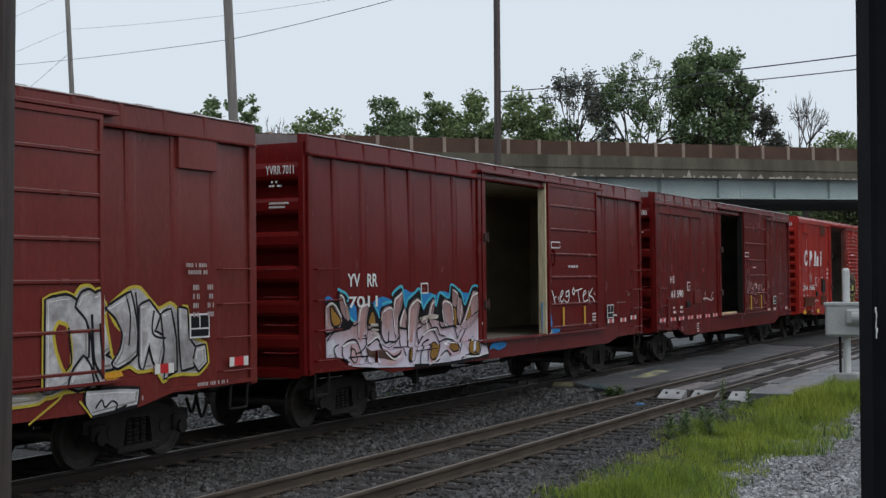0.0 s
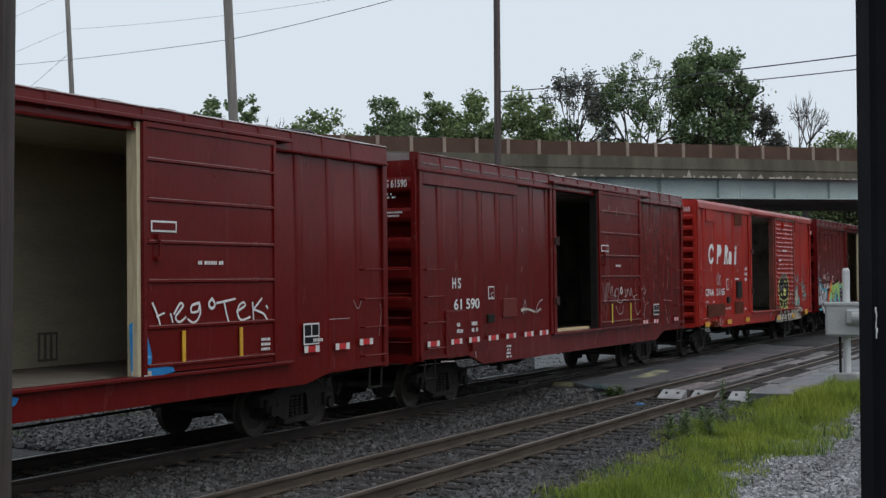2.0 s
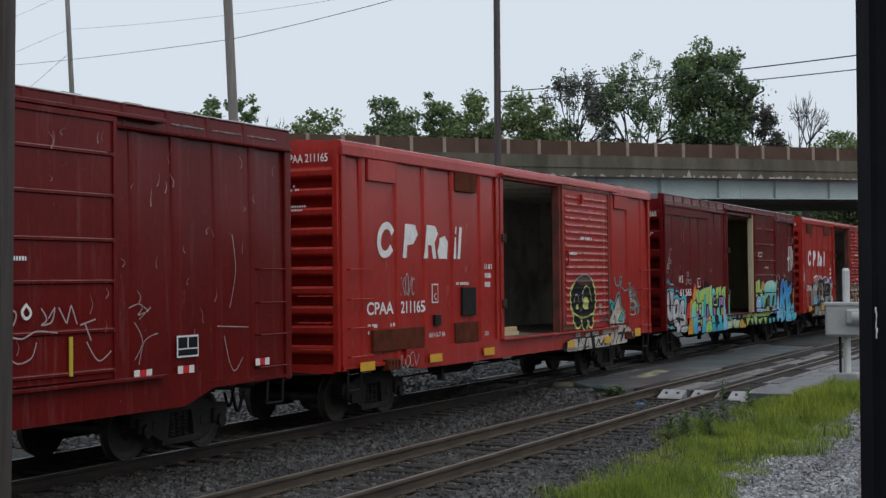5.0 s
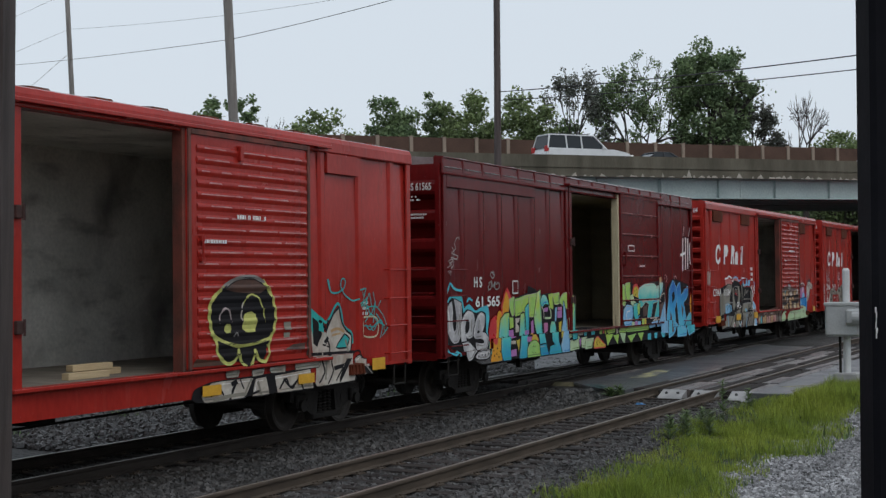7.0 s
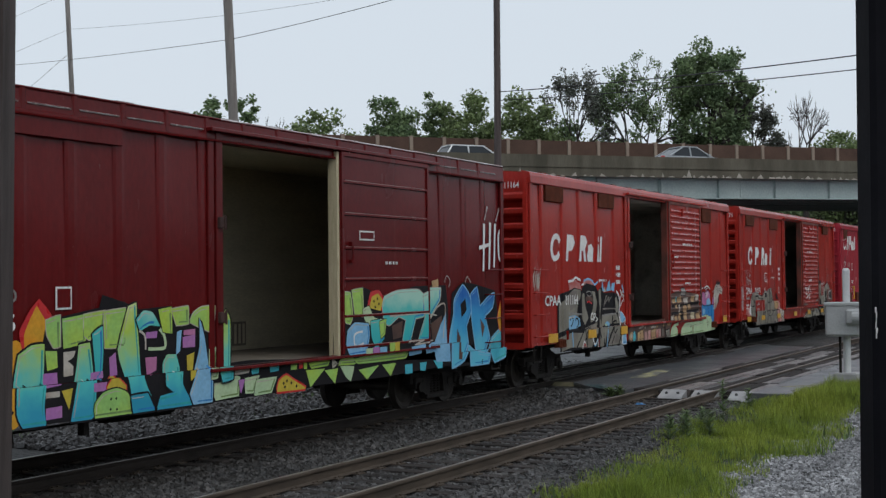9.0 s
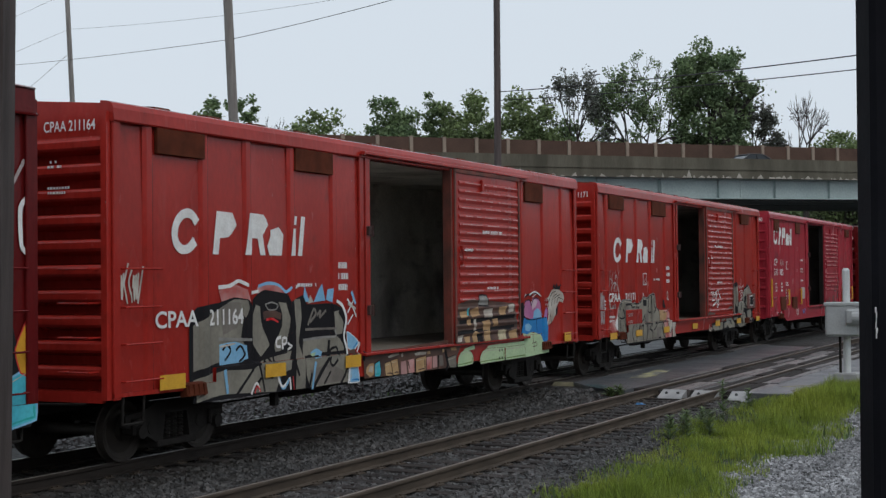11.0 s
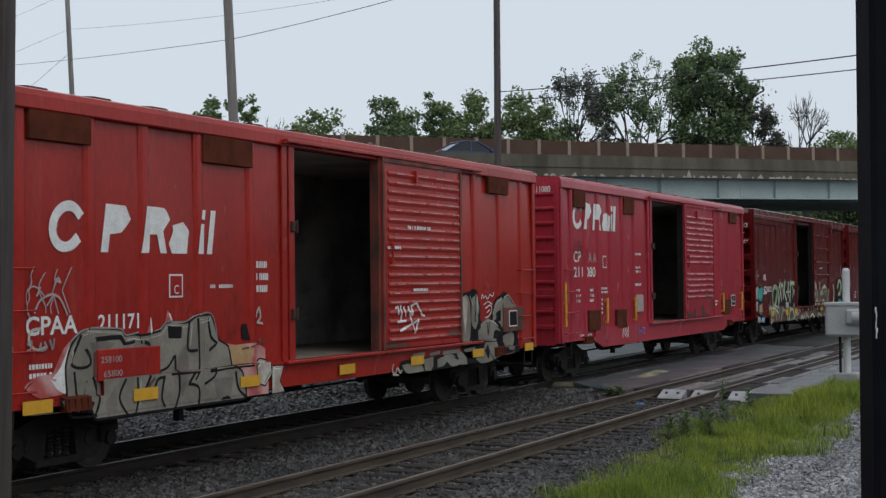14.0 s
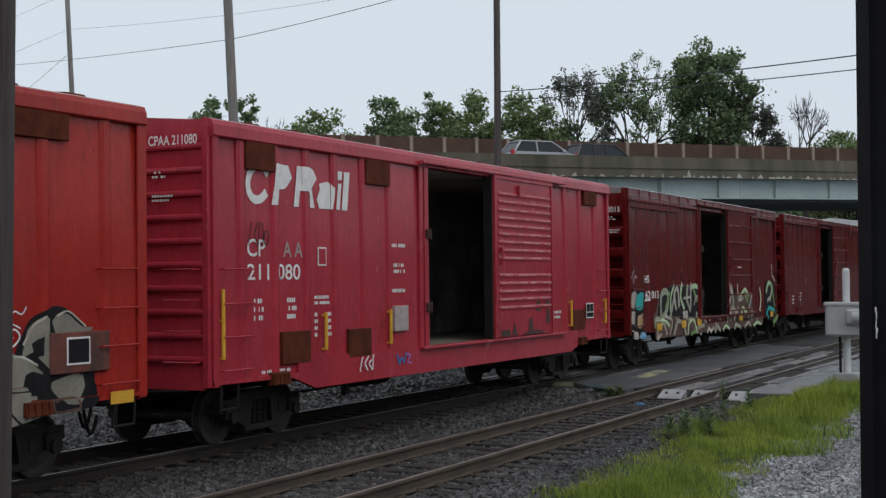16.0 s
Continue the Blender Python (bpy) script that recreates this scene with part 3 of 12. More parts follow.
def lettering(text, parent, u, z, h, wide, y, material, bold=0.0, name="letter", label="", gap=1.0, turn=0.0):
    """Stencilled text of cap height h, squeezed to the given width, on a face that looks to -y."""
    cu = bpy.data.curves.new("text", "FONT")
    cu.body, cu.size, cu.offset, cu.space_character = text, 1.0, bold, gap
    tmp = bpy.data.objects.new("text", cu)
    scene.collection.objects.link(tmp)
    me = bpy.data.meshes.new_from_object(tmp.evaluated_get(bpy.context.evaluated_depsgraph_get()))
    bpy.data.objects.remove(tmp)
    xs, ys = [v.co.x for v in me.vertices], [v.co.y for v in me.vertices]
    x0, x1, y0, y1 = min(xs), max(xs), min(ys), max(ys)
    for v in me.vertices:
        v.co = ((v.co.x - x0) / (x1 - x0) * wide, 0, (v.co.y - y0) / (y1 - y0) * h)
    side = SIDES.get(parent.name)
    if side and not turn and -1.67 < y < -1.6:
        # stencilled paint follows the leaning sheets and the posts
        proud = min(0.006 + max(0.0, -1.606 - y), 0.022)
        for v in me.vertices:
            v.co.y = side.y(u + v.co.x, z + v.co.z) - proud - y
    # one mesh a letter: islands that overlap across belong together
    link = list(range(len(me.vertices)))
    def root(i):
        while link[i] != i:
            link[i] = link[link[i]]
            i = link[i]
        return i
    for e in me.edges:
        link[root(e.vertices[0])] = root(e.vertices[1])
    spans = {}
    for v in me.vertices:
        lo, hi = spans.get(root(v.index), (9, -9))
        spans[root(v.index)] = (min(lo, v.co.x), max(hi, v.co.x))
    letters = []
    for r, (lo, hi) in sorted(spans.items(), key=lambda q: q[1]):
        if letters and lo < letters[-1][1] - 0.004:
            letters[-1][0].add(r)
            letters[-1][1] = max(hi, letters[-1][1])
        else:
            letters.append([{r}, hi])
    made = []
    for group, _ in letters:
        keep = [v.index for v in me.vertices if root(v.index) in group]
        new_i = {i: k for k, i in enumerate(keep)}
        lm = bpy.data.meshes.new(name)
        lm.from_pydata([me.vertices[i].co[:] for i in keep], [], [[new_i[i] for i in f.vertices] for f in me.polygons if f.vertices[0] in new_i])
        lm.materials.append(material)
        ob = new(name, lm)
        ob.parent, ob.location = parent, (u, y, z)
        if turn:
            ob.rotation_euler.z = turn
        if label:
            ob["label"] = label
        made.append(ob)
    bpy.data.meshes.remove(me)
    return made


def bars(parent, u, z, wide, rows, y, material, h=0.06, gap=0.05, seed=0, name="stencil_line"):
    """Small lines of writing too fine to read, as broken bars."""
    rng = random.Random(seed + int(u * 100) + int(z * 10))
    bm = bmesh.new()
    for k in range(rows):
        a, top = 0.0, z - k * (h + gap)
        end = wide * rng.uniform(0.75, 1.0)
        while a < end:
            w = min(rng.uniform(0.022, 0.05), end - a)
            if rng.random() < 0.14:
                a += 0.04
                continue
            if w > 0.012:
                vs = [bm.verts.new((u + a, 0, top)), bm.verts.new((u + a + w, 0, top)), bm.verts.new((u + a + w, 0, top - h)), bm.verts.new((u + a, 0, top - h))]
                bm.faces.new(vs)
            a += w + 0.014
    ob = tagged(part(name, bm, material, parent), kind="stuff")
    ob.location.y = y
    return ob


def stroke_points(code, n=22):
    """One stroke of a spray-painted letter in a unit cell."""
    t = np.linspace(0, 1, n)
    c, s = np.cos, np.sin
    table = {
        "l": (0.12 + 0 * t, t), "r": (0.88 + 0 * t, t), "m": (0.5 + 0 * t, t),
        "T": (t, 0.95 + 0 * t), "B": (t, 0.05 + 0 * t), "M": (0.1 + 0.8 * t, 0.5 + 0 * t),
        "/": (0.08 + 0.84 * t, t), "\\": (0.08 + 0.84 * t, 1 - t),
        "a": (0.05 + 0.45 * t, t), "b": (0.5 + 0.45 * t, 1 - t),
        "o": (0.5 + 0.42 * c(6.2832 * t), 0.5 + 0.48 * s(6.2832 * t)),
        "c": (0.52 + 0.42 * c(0.9 + 4.5 * t), 0.5 + 0.48 * s(0.9 + 4.5 * t)),
        "u": (0.5 - 0.40 * c(3.1416 * t), 1 - 1.0 * np.clip(s(3.1416 * t), 0, 1) ** 0.45),
        "n": (0.5 - 0.40 * c(3.1416 * t), 1.0 * np.clip(s(3.1416 * t), 0, 1) ** 0.45),
        "p": (0.12 + 0.72 * s(3.1416 * t), 1 - 0.52 * t),
        "q": (0.12 + 0.78 * s(3.1416 * t), 0.52 * (1 - t)),
        "s": (0.5 + 0.36 * c(1.2 + 5.2 * t) * (1 - 0.2 * t), 0.97 - 0.94 * t),
        "S": (0.5 + 0.42 * c(0.4 + 8.2 * t), 1 - t),
        "J": (0.8 - 0.65 * np.clip((t - 0.55) / 0.45, 0, 1) ** 1.5, 1 - np.clip(t / 0.75, 0, 1) + 0.3 * np.clip((t - 0.78) / 0.22, 0, 1)),
        "V": (t, np.abs(2 * t - 1)),
        "k": (0.88 - 0.7 * (1 - np.abs(2 * t - 1)), t),
        "z": (0.15 + 0.35 * t + 0.3 * np.abs(((3 * t) % 1) - 0.5), t),
        "w": (t, 0.5 + 0.45 * s(14 * t)),
    }
    x, z = table[code]
    return np.stack([x, z], 1)


def sheet_lean(posts, u, z):
    """How far the thin side sheet leans in towards the eave, bay by bay between its posts."""
    s = max(0.0, (z - 2.5) / 2.0)
    if not s or not posts:
        return 0.0
    u = min(max(u, 0.0), LENGTH - 0.001)
    edges = [0.0] + sorted(posts) + [LENGTH]
    k = next((i for i in range(len(edges) - 1) if edges[i] <= u <= edges[i + 1]), 0)
    x = (u - edges[k]) / (edges[k + 1] - edges[k])
    deep = 0.006 + 0.024 * abs(math.sin(7.3 * k + 2.0 * edges[1]))
    return deep * s * s * (1 - (2 * x - 1) ** 4)


class Wall:
    """Where the paint lies on a car's side: over the flat sheet, the posts and the door."""

    def __init__(self, posts, door, depth=0.032, ribbed=False, long=16.6):
        self.posts, self.door, self.depth, self.ribbed, self.long = posts, door, depth, ribbed, long

    def y(self, u, z):
        if self.door and self.door[0] <= u <= self.door[1] and z > 1.22:
            if self.ribbed:
                off = (z - 1.40 + 0.081) % 0.162 - 0.081
                return float(np.interp(off, (-0.06, -0.02, 0.0, 0.016, 0.042), (-1.722, -1.738, -1.742, -1.738, -1.722))) - 0.004
            return -1.735
        if (z < 1.245 and 2.15 < u < self.long - 2.15) or z < 1.045:
            return -1.662
        near = min((abs(u - p) for p in self.posts), default=9)
        if near < 0.06:
            return -1.6 - self.depth - 0.003
        if near < 0.12:
            return -1.6 - self.depth * (0.12 - near) / 0.06 - 0.003
        return -1.603 + sheet_lean(self.posts, u, z)

    def breaks(self, u0, u1, z0, z1):
        """Where the surface bends or steps within a span: lines across and lines along."""
        us = [p + d for p in self.posts for d in (-0.12, -0.06, 0.06, 0.12)] + list(self.door) + [2.15, self.long - 2.15]
        zs = [1.22, 1.245, 1.045]
        if z1 > 2.5:
            us += [p + d for p in self.posts for d in (0.2, 0.45, -0.2)]
            zs += [2.5, 2.9, 3.2, 3.5, 3.8, 4.1]
        if self.ribbed and u1 > self.door[0] and u0 < self.door[1]:
            zs += [1.40 + 0.162 * k + d for k in range(19) for d in (-0.06, -0.02, 0.0, 0.016, 0.042)]
        return [u for u in us if u0 < u < u1], [z for z in zs if z0 < z < z1]


def loop_through(pts, n=3, pull=0.30):
    """A closed curve through the corners of a sprayed shape."""
    out, m = [], len(pts)
    p = [Vector(q) for q in pts]
    def tangent(i, reach):
        before, after = p[i] - p[i - 1], p[(i + 1) % m] - p[i]
        if m < 5 or not before.length or not after.length or before.angle(after) > 0.9:
            return Vector((0, 0))      # a sharp corner
        t = before + after
        return t.normalized() * min(t.length * pull, reach * 0.8)
    for i in range(m):
        a, b = p[i], p[(i + 1) % m]
        reach = (b - a).length
        ta, tb = tangent(i, reach), tangent((i + 1) % m, reach)
        for k in range(n):
            f = k / n
            out.append(a * (2 * f ** 3 - 3 * f * f + 1) + ta * (f ** 3 - 2 * f * f + f) + b * (3 * f * f - 2 * f ** 3) + tb * (f ** 3 - f * f))
    return out


def curve_through(pts, n=4):
    """An open stroke through its points: rounded where it bends, sharp where it turns back."""
    p = [Vector(q) for q in pts]
    if len(p) < 3:
        return pts
    def tangent(i):
        if i in (0, len(p) - 1):
            return Vector((0, 0))
        before, after = p[i] - p[i - 1], p[i + 1] - p[i]
        if not before.length or not after.length or before.angle(after) > 1.9:
            return Vector((0, 0))
        return (before + after).normalized() * min(before.length, after.length) * 0.9
    out = []
    for i in range(len(p) - 1):
        a, b, ta, tb = p[i], p[i + 1], tangent(i), tangent(i + 1)
        for k in range(n):
            f = k / n
            out.append(tuple(a * (2 * f ** 3 - 3 * f * f + 1) + ta * (f ** 3 - 2 * f * f + f) + b * (3 * f * f - 2 * f ** 3) + tb * (f ** 3 - f * f)))
    return out + [tuple(p[-1])]


def grown(loop, d):
    area = sum(a.x * b.y - b.x * a.y for a, b in zip(loop, loop[1:] + loop[:1]))
    side = 1 if area > 0 else -1
    out = []
    for i, q in enumerate(loop):
        t = loop[(i + 1) % len(loop)] - loop[i - 1]
        t = t.normalized() if t.length else Vector((1, 0))
        out.append(q + Vector((t.y, -t.x)) * d * side)
    return out


def ribbon(bm, pts, width, wall, lift, taper=0.0, wobble=0.0, seed=0.0, ends=0.5, low=None, split=0.0):
    """A painted stroke along pts (u, z), lying on the wall; below the height split it goes to the mesh low."""
    pts = np.asarray(pts, float)
    seg = np.linalg.norm(np.diff(pts, axis=0), axis=1)
    run = np.concatenate([[0], np.cumsum(seg)])
    n = max(5, int(run[-1] / 0.032))
    t = np.linspace(0, run[-1], n)
    p = np.stack([np.interp(t, run, pts[:, 0]), np.interp(t, run, pts[:, 1])], 1)
    d = np.gradient(p, axis=0)
    d /= np.maximum(np.linalg.norm(d, axis=1, keepdims=True), 1e-6)
    nrm = np.stack([-d[:, 1], d[:, 0]], 1)
    p[0] -= d[0] * width * ends
    p[-1] += d[-1] * width * ends
    rows = []
    cols = max(2, int(width / 0.038) + 1)
    for i in range(n):
        f = i / (n - 1)
        w = width / 2 * (1 - taper * f) * (1 + wobble * noise.noise((f * 6, seed, 1.7)))
        row = []
        for k in range(cols + 1):
            q = p[i] + nrm[i] * w * (2 * k / cols - 1)
            row.append((q[0], wall.y(q[0], q[1]) - lift - 0.0006 * f, q[1]))
        rows.append(row)
    made = {}
    def vert(mesh, i, k):
        key = (mesh is low, i, k)
        if key not in made:
            made[key] = mesh.verts.new(rows[i][k])
        return made[key]
    for i in range(n - 1):
        for k in range(cols):
            edge = split + 0.05 * math.sin(9 * rows[i][k][0] + seed)
            mesh = low if low is not None and rows[i][k][2] < edge else bm
            mesh.faces.new((vert(mesh, i, k), vert(mesh, i, k + 1), vert(mesh, i + 1, k + 1), vert(mesh, i + 1, k)))


def door_grime(g, lo):
    """Grease along the foot of a sliding door and rust down its trailing edge."""
    hi = lo + 3.2
    g.fill("umber", [(lo + 0.15, 1.29), (lo + 0.9, 1.28), (lo + 1.02, 1.33), (lo + 0.6, 1.36), (lo + 0.2, 1.40)])
    g.fill("umber", [(hi - 0.75, 1.42), (hi - 0.2, 1.40), (hi - 0.15, 1.50), (hi - 0.5, 1.49)])
    g.fill("umber", [(hi - 0.13, 1.30), (hi - 0.08, 1.30), (hi - 0.08, 2.50), (hi - 0.10, 2.30), (hi - 0.12, 1.70)])
    g.rebase()


def rubbed(g, spots, seed, n, long=0.22):
    """Short pale rubs and scrapes where the paint has been knocked; spots are (u0, u1, z0, z1)."""
    rng = random.Random(seed)
    for k in range(n):
        u0, u1, z0, z1 = spots[k % len(spots)]
        u, z = rng.uniform(u0, u1), rng.uniform(z0, z1)
        tall, lean = rng.uniform(0.3, 1.0) * long, rng.uniform(-0.05, 0.05)
        g.line("crest_shine_and_rubs", [(u, z), (u + lean, z + 0.5 * tall), (u + rng.uniform(-0.06, 0.06), z + tall)], rng.uniform(0.008, 0.03), 0.8)
    g.rebase()


class Spray:
    """One sprayed picture on a car's side: shapes laid one over the other in the order they are drawn."""

    TONES = {"silver": ("white", "chrome"), "worn_silver": ("white", "chrome"), "rose_fade": ("white", "rose_shade"), "lilac": ("white", "rose_shade"), "lime_fade": ("bone", "teal"), "lime": ("bone", "moss"),
             "teal_fade": ("bone", "blue"), "tan": ("bone", "ash"), "bone": ("white", "tan"), "ash": ("chrome", "umber"), "mint": ("bone", "moss"), "sand": ("cream", "umber"),
             "blue_fade": ("sky", "blue"), "sky": ("bone", "blue"), "pinkspray": ("lilac", "purple"), "cyan": ("bone", "teal")}

    def __init__(self, parent, wall, lift=0.004):
        self.parent, self.wall, self.lift, self.layers = parent, wall, lift + 0.005, {}
        self.under, self.count, self.base = lift, 0, lift + 0.005

    def layer(self, m):
        self.lift += 0.00015
        return self.layers.setdefault(m, bmesh.new())

    def rebase(self):
        """Go on at another part of the side."""
        self.lift = self.base

    def fill(self, m, pts, grow=0.0):
        """A filled shape with softly rounded corners, laid over whatever the side does below it."""
        bm, wall, lift = self.layer(m), self.wall, self.lift
        loop = loop_through(pts)
        if grow:
            loop = grown(loop, grow)
        tmp = bmesh.new()
        flat = mathutils.geometry.delaunay_2d_cdt(loop, [], [list(range(len(loop)))], 1, 1e-5)
        corners = [tmp.verts.new((q.x, 0, q.y)) for q in flat[0]]
        for tri in flat[2]:
            tmp.faces.new([corners[i] for i in tri])
        us, zs = [q.x for q in loop], [q.y for q in loop]
        across, along = wall.breaks(min(us), max(us), min(zs), max(zs))
        for at, no in [((u, 0, 0), (1, 0, 0)) for u in across] + [((0, 0, z), (0, 0, 1)) for z in along]:
            bmesh.ops.bisect_plane(tmp, geom=tmp.verts[:] + tmp.edges[:] + tmp.faces[:], plane_co=at, plane_no=no)
        for f in tmp.faces:
            c = f.calc_center_median()
            ring = []
            for v in f.verts:
                q = v.co + 0.02 * (c - v.co)
                ring.append(bm.verts.new((v.co.x, wall.y(q.x, q.z) - lift, v.co.z)))
            bm.faces.new(ring)
        tmp.free()

    def blob(self, m, pts, rim=0.02, outline="black"):
        """A filled shape with a sprayed outline round it."""
        self.fill(outline, pts, rim + 0.010)
        self.fill(m, pts, 0.010)
        tone = self.TONES.get(m)
        if not tone:
            return
        # a thin light along the upper left of the letter, a soft shade along its lower right
        inner = grown(loop_through(pts), -0.030)
        n = len(inner)
        for paint, way, width in ((tone[0], Vector((-0.6, 0.8)), 0.016), (tone[1], Vector((0.7, -0.7)), 0.034)):
            run = []
            for i in list(range(n)) + list(range(n // 3)):
                d = inner[(i + 1) % n] - inner[i - 1]
                out = Vector((d.y, -d.x)).normalized() if d.length else Vector((0, 0))
                mid = sum(inner, Vector((0, 0))) / n
                if out.dot(inner[i] - mid) < 0:
                    out = -out
                if out.dot(way) > 0.55 and len(run) < n:
                    run.append(tuple(inner[i]))
                else:
                    if len(run) > 2:
                        self.line(paint, run, width, 0.5)
                    run = []

    def dots(self, m, pts, size):
        for u, z in pts:
            self.fill(m, [(u - size, z), (u, z - size), (u + size, z), (u, z + size)])

    def area(self, m, kind, u0, u1, z0, z1, seed=0.0, lean=0.0, low=False):
        """A filled shape; low ones (backgrounds, outer edges) lie below all the rest."""
        bm, wall, lift = self.layer(m), self.wall, self.lift
        if low or kind == "patch":
            self.under += 0.0002
            lift = self.under
        cols = max(6, int((u1 - u0) / 0.035))
        on_ribs = wall.ribbed and wall.door[0] <= (u0 + u1) / 2 <= wall.door[1] and z1 > 1.3
        rows = max(3, int((z1 - z0) / (0.022 if on_ribs else 0.09)))
        grid = []
        for i in range(cols + 1):
            x = i / cols
            c = 2 * x - 1
            lo, hi = 0.0, 1.0
            if kind == "oval":
                hi = 0.5 + 0.5 * math.sqrt(max(0.0, 1 - c * c)); lo = 1 - hi
            elif kind == "dome":
                hi = math.sqrt(max(0.0, 1 - abs(c) ** 2.6))
            elif kind == "bowl":
                lo = 1 - math.sqrt(max(0.0, 1 - abs(c) ** 2.6))
            elif kind == "slab":
                hi = 1 - 0.16 * abs(c) ** 9; lo = 0.12 * abs(c) ** 9
            elif kind == "peak":
                hi = 1 - abs(c)
            elif kind == "wedge":
                lo = abs(c)
            elif kind == "flame":
                hi = (1 - abs(c)) ** 0.7 * (0.8 + 0.2 * math.sin(9 * x + seed)); lo = 0.0
            elif kind == "patch":
                hi = min(1.0, 5 * x + 0.3, 5 * (1 - x) + 0.3) * (0.85 + 0.15 * noise.noise((3 * x * (u1 - u0), seed, 1)))
                lo = 0.12 * abs(noise.noise((4 * x * (u1 - u0), seed, 7)))
            wave = 0.012 * noise.noise((u0 + x * 3, seed, 2))
            col = []
            for k in range(rows + 1):
                f = lo + (hi - lo) * k / rows
                z = z0 + (z1 - z0) * f + wave
                u = u0 + (u1 - u0) * x + lean * (f - 0.5)
                col.append(bm.verts.new((u, wall.y(u, z) - lift, z)))
            grid.append(col)
        for a, b in zip(grid, grid[1:]):
            for k in range(rows):
                bm.faces.new((a[k], b[k], b[k + 1], a[k + 1]))

    def line(self, m, pts, width=0.03, taper=0.4):
        bm = self.layer(m)
        ribbon(bm, curve_through(pts), width, self.wall, self.lift, taper, 0.15, len(pts) + pts[0][0])

    def done(self, label=""):
        for m, bm in self.layers.items():
            tagged(part("graffiti", bm, M[m], self.parent, label), kind="stuff")


def tag(parent, wall, codes, u0, u1, z0, z1, colour, width=0.03, seed=3, name="spray_tag"):
    """A quick one-line tag."""
    rng = random.Random(seed)
    bm = bmesh.new()
    cells = codes.split() if " " in codes else list(codes)
    w = (u1 - u0) / len(cells)
    size = [rng.uniform(0.7, 1.15) for _ in cells]
    for i, code in ((i, code) for i, cell in enumerate(cells) for code in cell):
        p = stroke_points(code)
        s = size[i]
        pts = np.stack([u0 + w * (i + p[:, 0] * 1.1 + 0.15 * p[:, 1]), z0 + (z1 - z0) * s * p[:, 1]], 1)
        ribbon(bm, pts, width, wall, (0.012 if wall.ribbed else 0.030) + 0.0002 * len(bm.verts) / 60, wobble=0.2, seed=i)
    return tagged(part(name, bm, M[colour], parent), kind="stuff")


# ---------------------------------------------------------------- the train
LENGTH = 16.6


def truck_thing(car, u):
    """A two-axle truck under the car: bolster, cast side frames, springs, wheelsets that turn."""
    def bolster(bm):
        quad_box(bm, -0.2, 0.2, -0.95, 0.95, 0.45, 0.74, 0.02)
        tube(bm, (0, 0, 0.7), (0, 0, 0.86), 0.25, 14)
        for s in (-1, 1):
            tube(bm, (-0.5, s * 0.62, 0.35), (0.5, s * 0.62, 0.35), 0.03, 6)
            for e in (-1, 1):
                quad_box(bm, e * 0.4 - 0.03, e * 0.4 + 0.03, s * 0.55 - 0.08, s * 0.55 + 0.3, 0.3, 0.55)
    def frame_mesh(bm):
        # arched side frame with journal boxes at its ends and a window for the springs
        out = [(-1.12, 0.50), (-1.10, 0.66), (-0.78, 0.68), (-0.42, 0.80), (0.42, 0.80), (0.78, 0.68), (1.10, 0.66), (1.12, 0.50), (0.80, 0.42), (0.42, 0.22),
               (0.30, 0.20), (0.30, 0.30), (0.24, 0.62), (-0.24, 0.62), (-0.30, 0.30), (-0.30, 0.20), (-0.42, 0.22), (-0.80, 0.42)]
        prism(bm, out, 1, -0.07, 0.07)
        quad_box(bm, -0.45, 0.45, -0.09, 0.09, 0.16, 0.26, 0.015)
        for s in (-1, 1):
            quad_box(bm, s * 0.865 - 0.14, s * 0.865 + 0.14, -0.13, 0.08, 0.38, 0.60, 0.02)
            tube(bm, (s * 0.865, -0.18, 0.42), (s * 0.865, -0.1, 0.42), 0.095, 12)
            tube(bm, (s * 0.55, -0.08, 0.45), (s * 0.55, 0.08, 0.45), 0.10, 10)
    def spring(bm):
        prof = [(0.26, 0.0)]
        for k in range(7):
            prof += [(0.265 + 0.05 * k, 0.036), (0.275 + 0.05 * k, 0.062), (0.30 + 0.05 * k, 0.062), (0.31 + 0.05 * k, 0.036)]
        prof.append((0.615, 0.0))
        rings = [[bm.verts.new((r * math.cos(0.785 * j), r * math.sin(0.785 * j), z)) for j in range(8)] if r else [bm.verts.new((0, 0, z))] for z, r in prof]
        for p, q in zip(rings, rings[1:]):
            for j in range(8):
                i = (j + 1) % 8
                ring = [p[j % len(p)], p[i % len(p)], q[i % len(q)], q[j % len(q)]]
                bm.faces.new(list(dict.fromkeys(ring)))
    def wheels(bm):
        # one turned body: axle, hubs, dished plates, treads and flanges
        half = [(1.0, 0.0), (1.0, 0.075), (0.87, 0.075), (0.87, 0.13), (0.80, 0.14), (0.78, 0.30), (0.80, 0.345), (0.82, 0.37), (0.82, 0.418), (0.72, 0.424), (0.71, 0.445), (0.695, 0.445),
                (0.685, 0.40), (0.70, 0.34), (0.71, 0.14), (0.66, 0.12), (0.66, 0.085), (0.10, 0.075)]
        line = half + [(-y, r) for y, r in half[::-1]]
        rings = []
        for y, r in line:
            rings.append([bm.verts.new((r * math.cos(k * 0.2094), y, r * math.sin(k * 0.2094))) for k in range(30)] if r else [bm.verts.new((0, y, 0))])
        for p, q in zip(rings, rings[1:]):
            for k in range(30):
                j = (k + 1) % 30
                if len(p) == 1:
                    bm.faces.new((p[0], q[k], q[j]))
                elif len(q) == 1:
                    bm.faces.new((p[k], q[0], p[j]))
                else:
                    bm.faces.new((p[k], q[k], q[j], p[j]))
    truck = part("truck", shared("truck", bolster, M["truck"]), None, car)
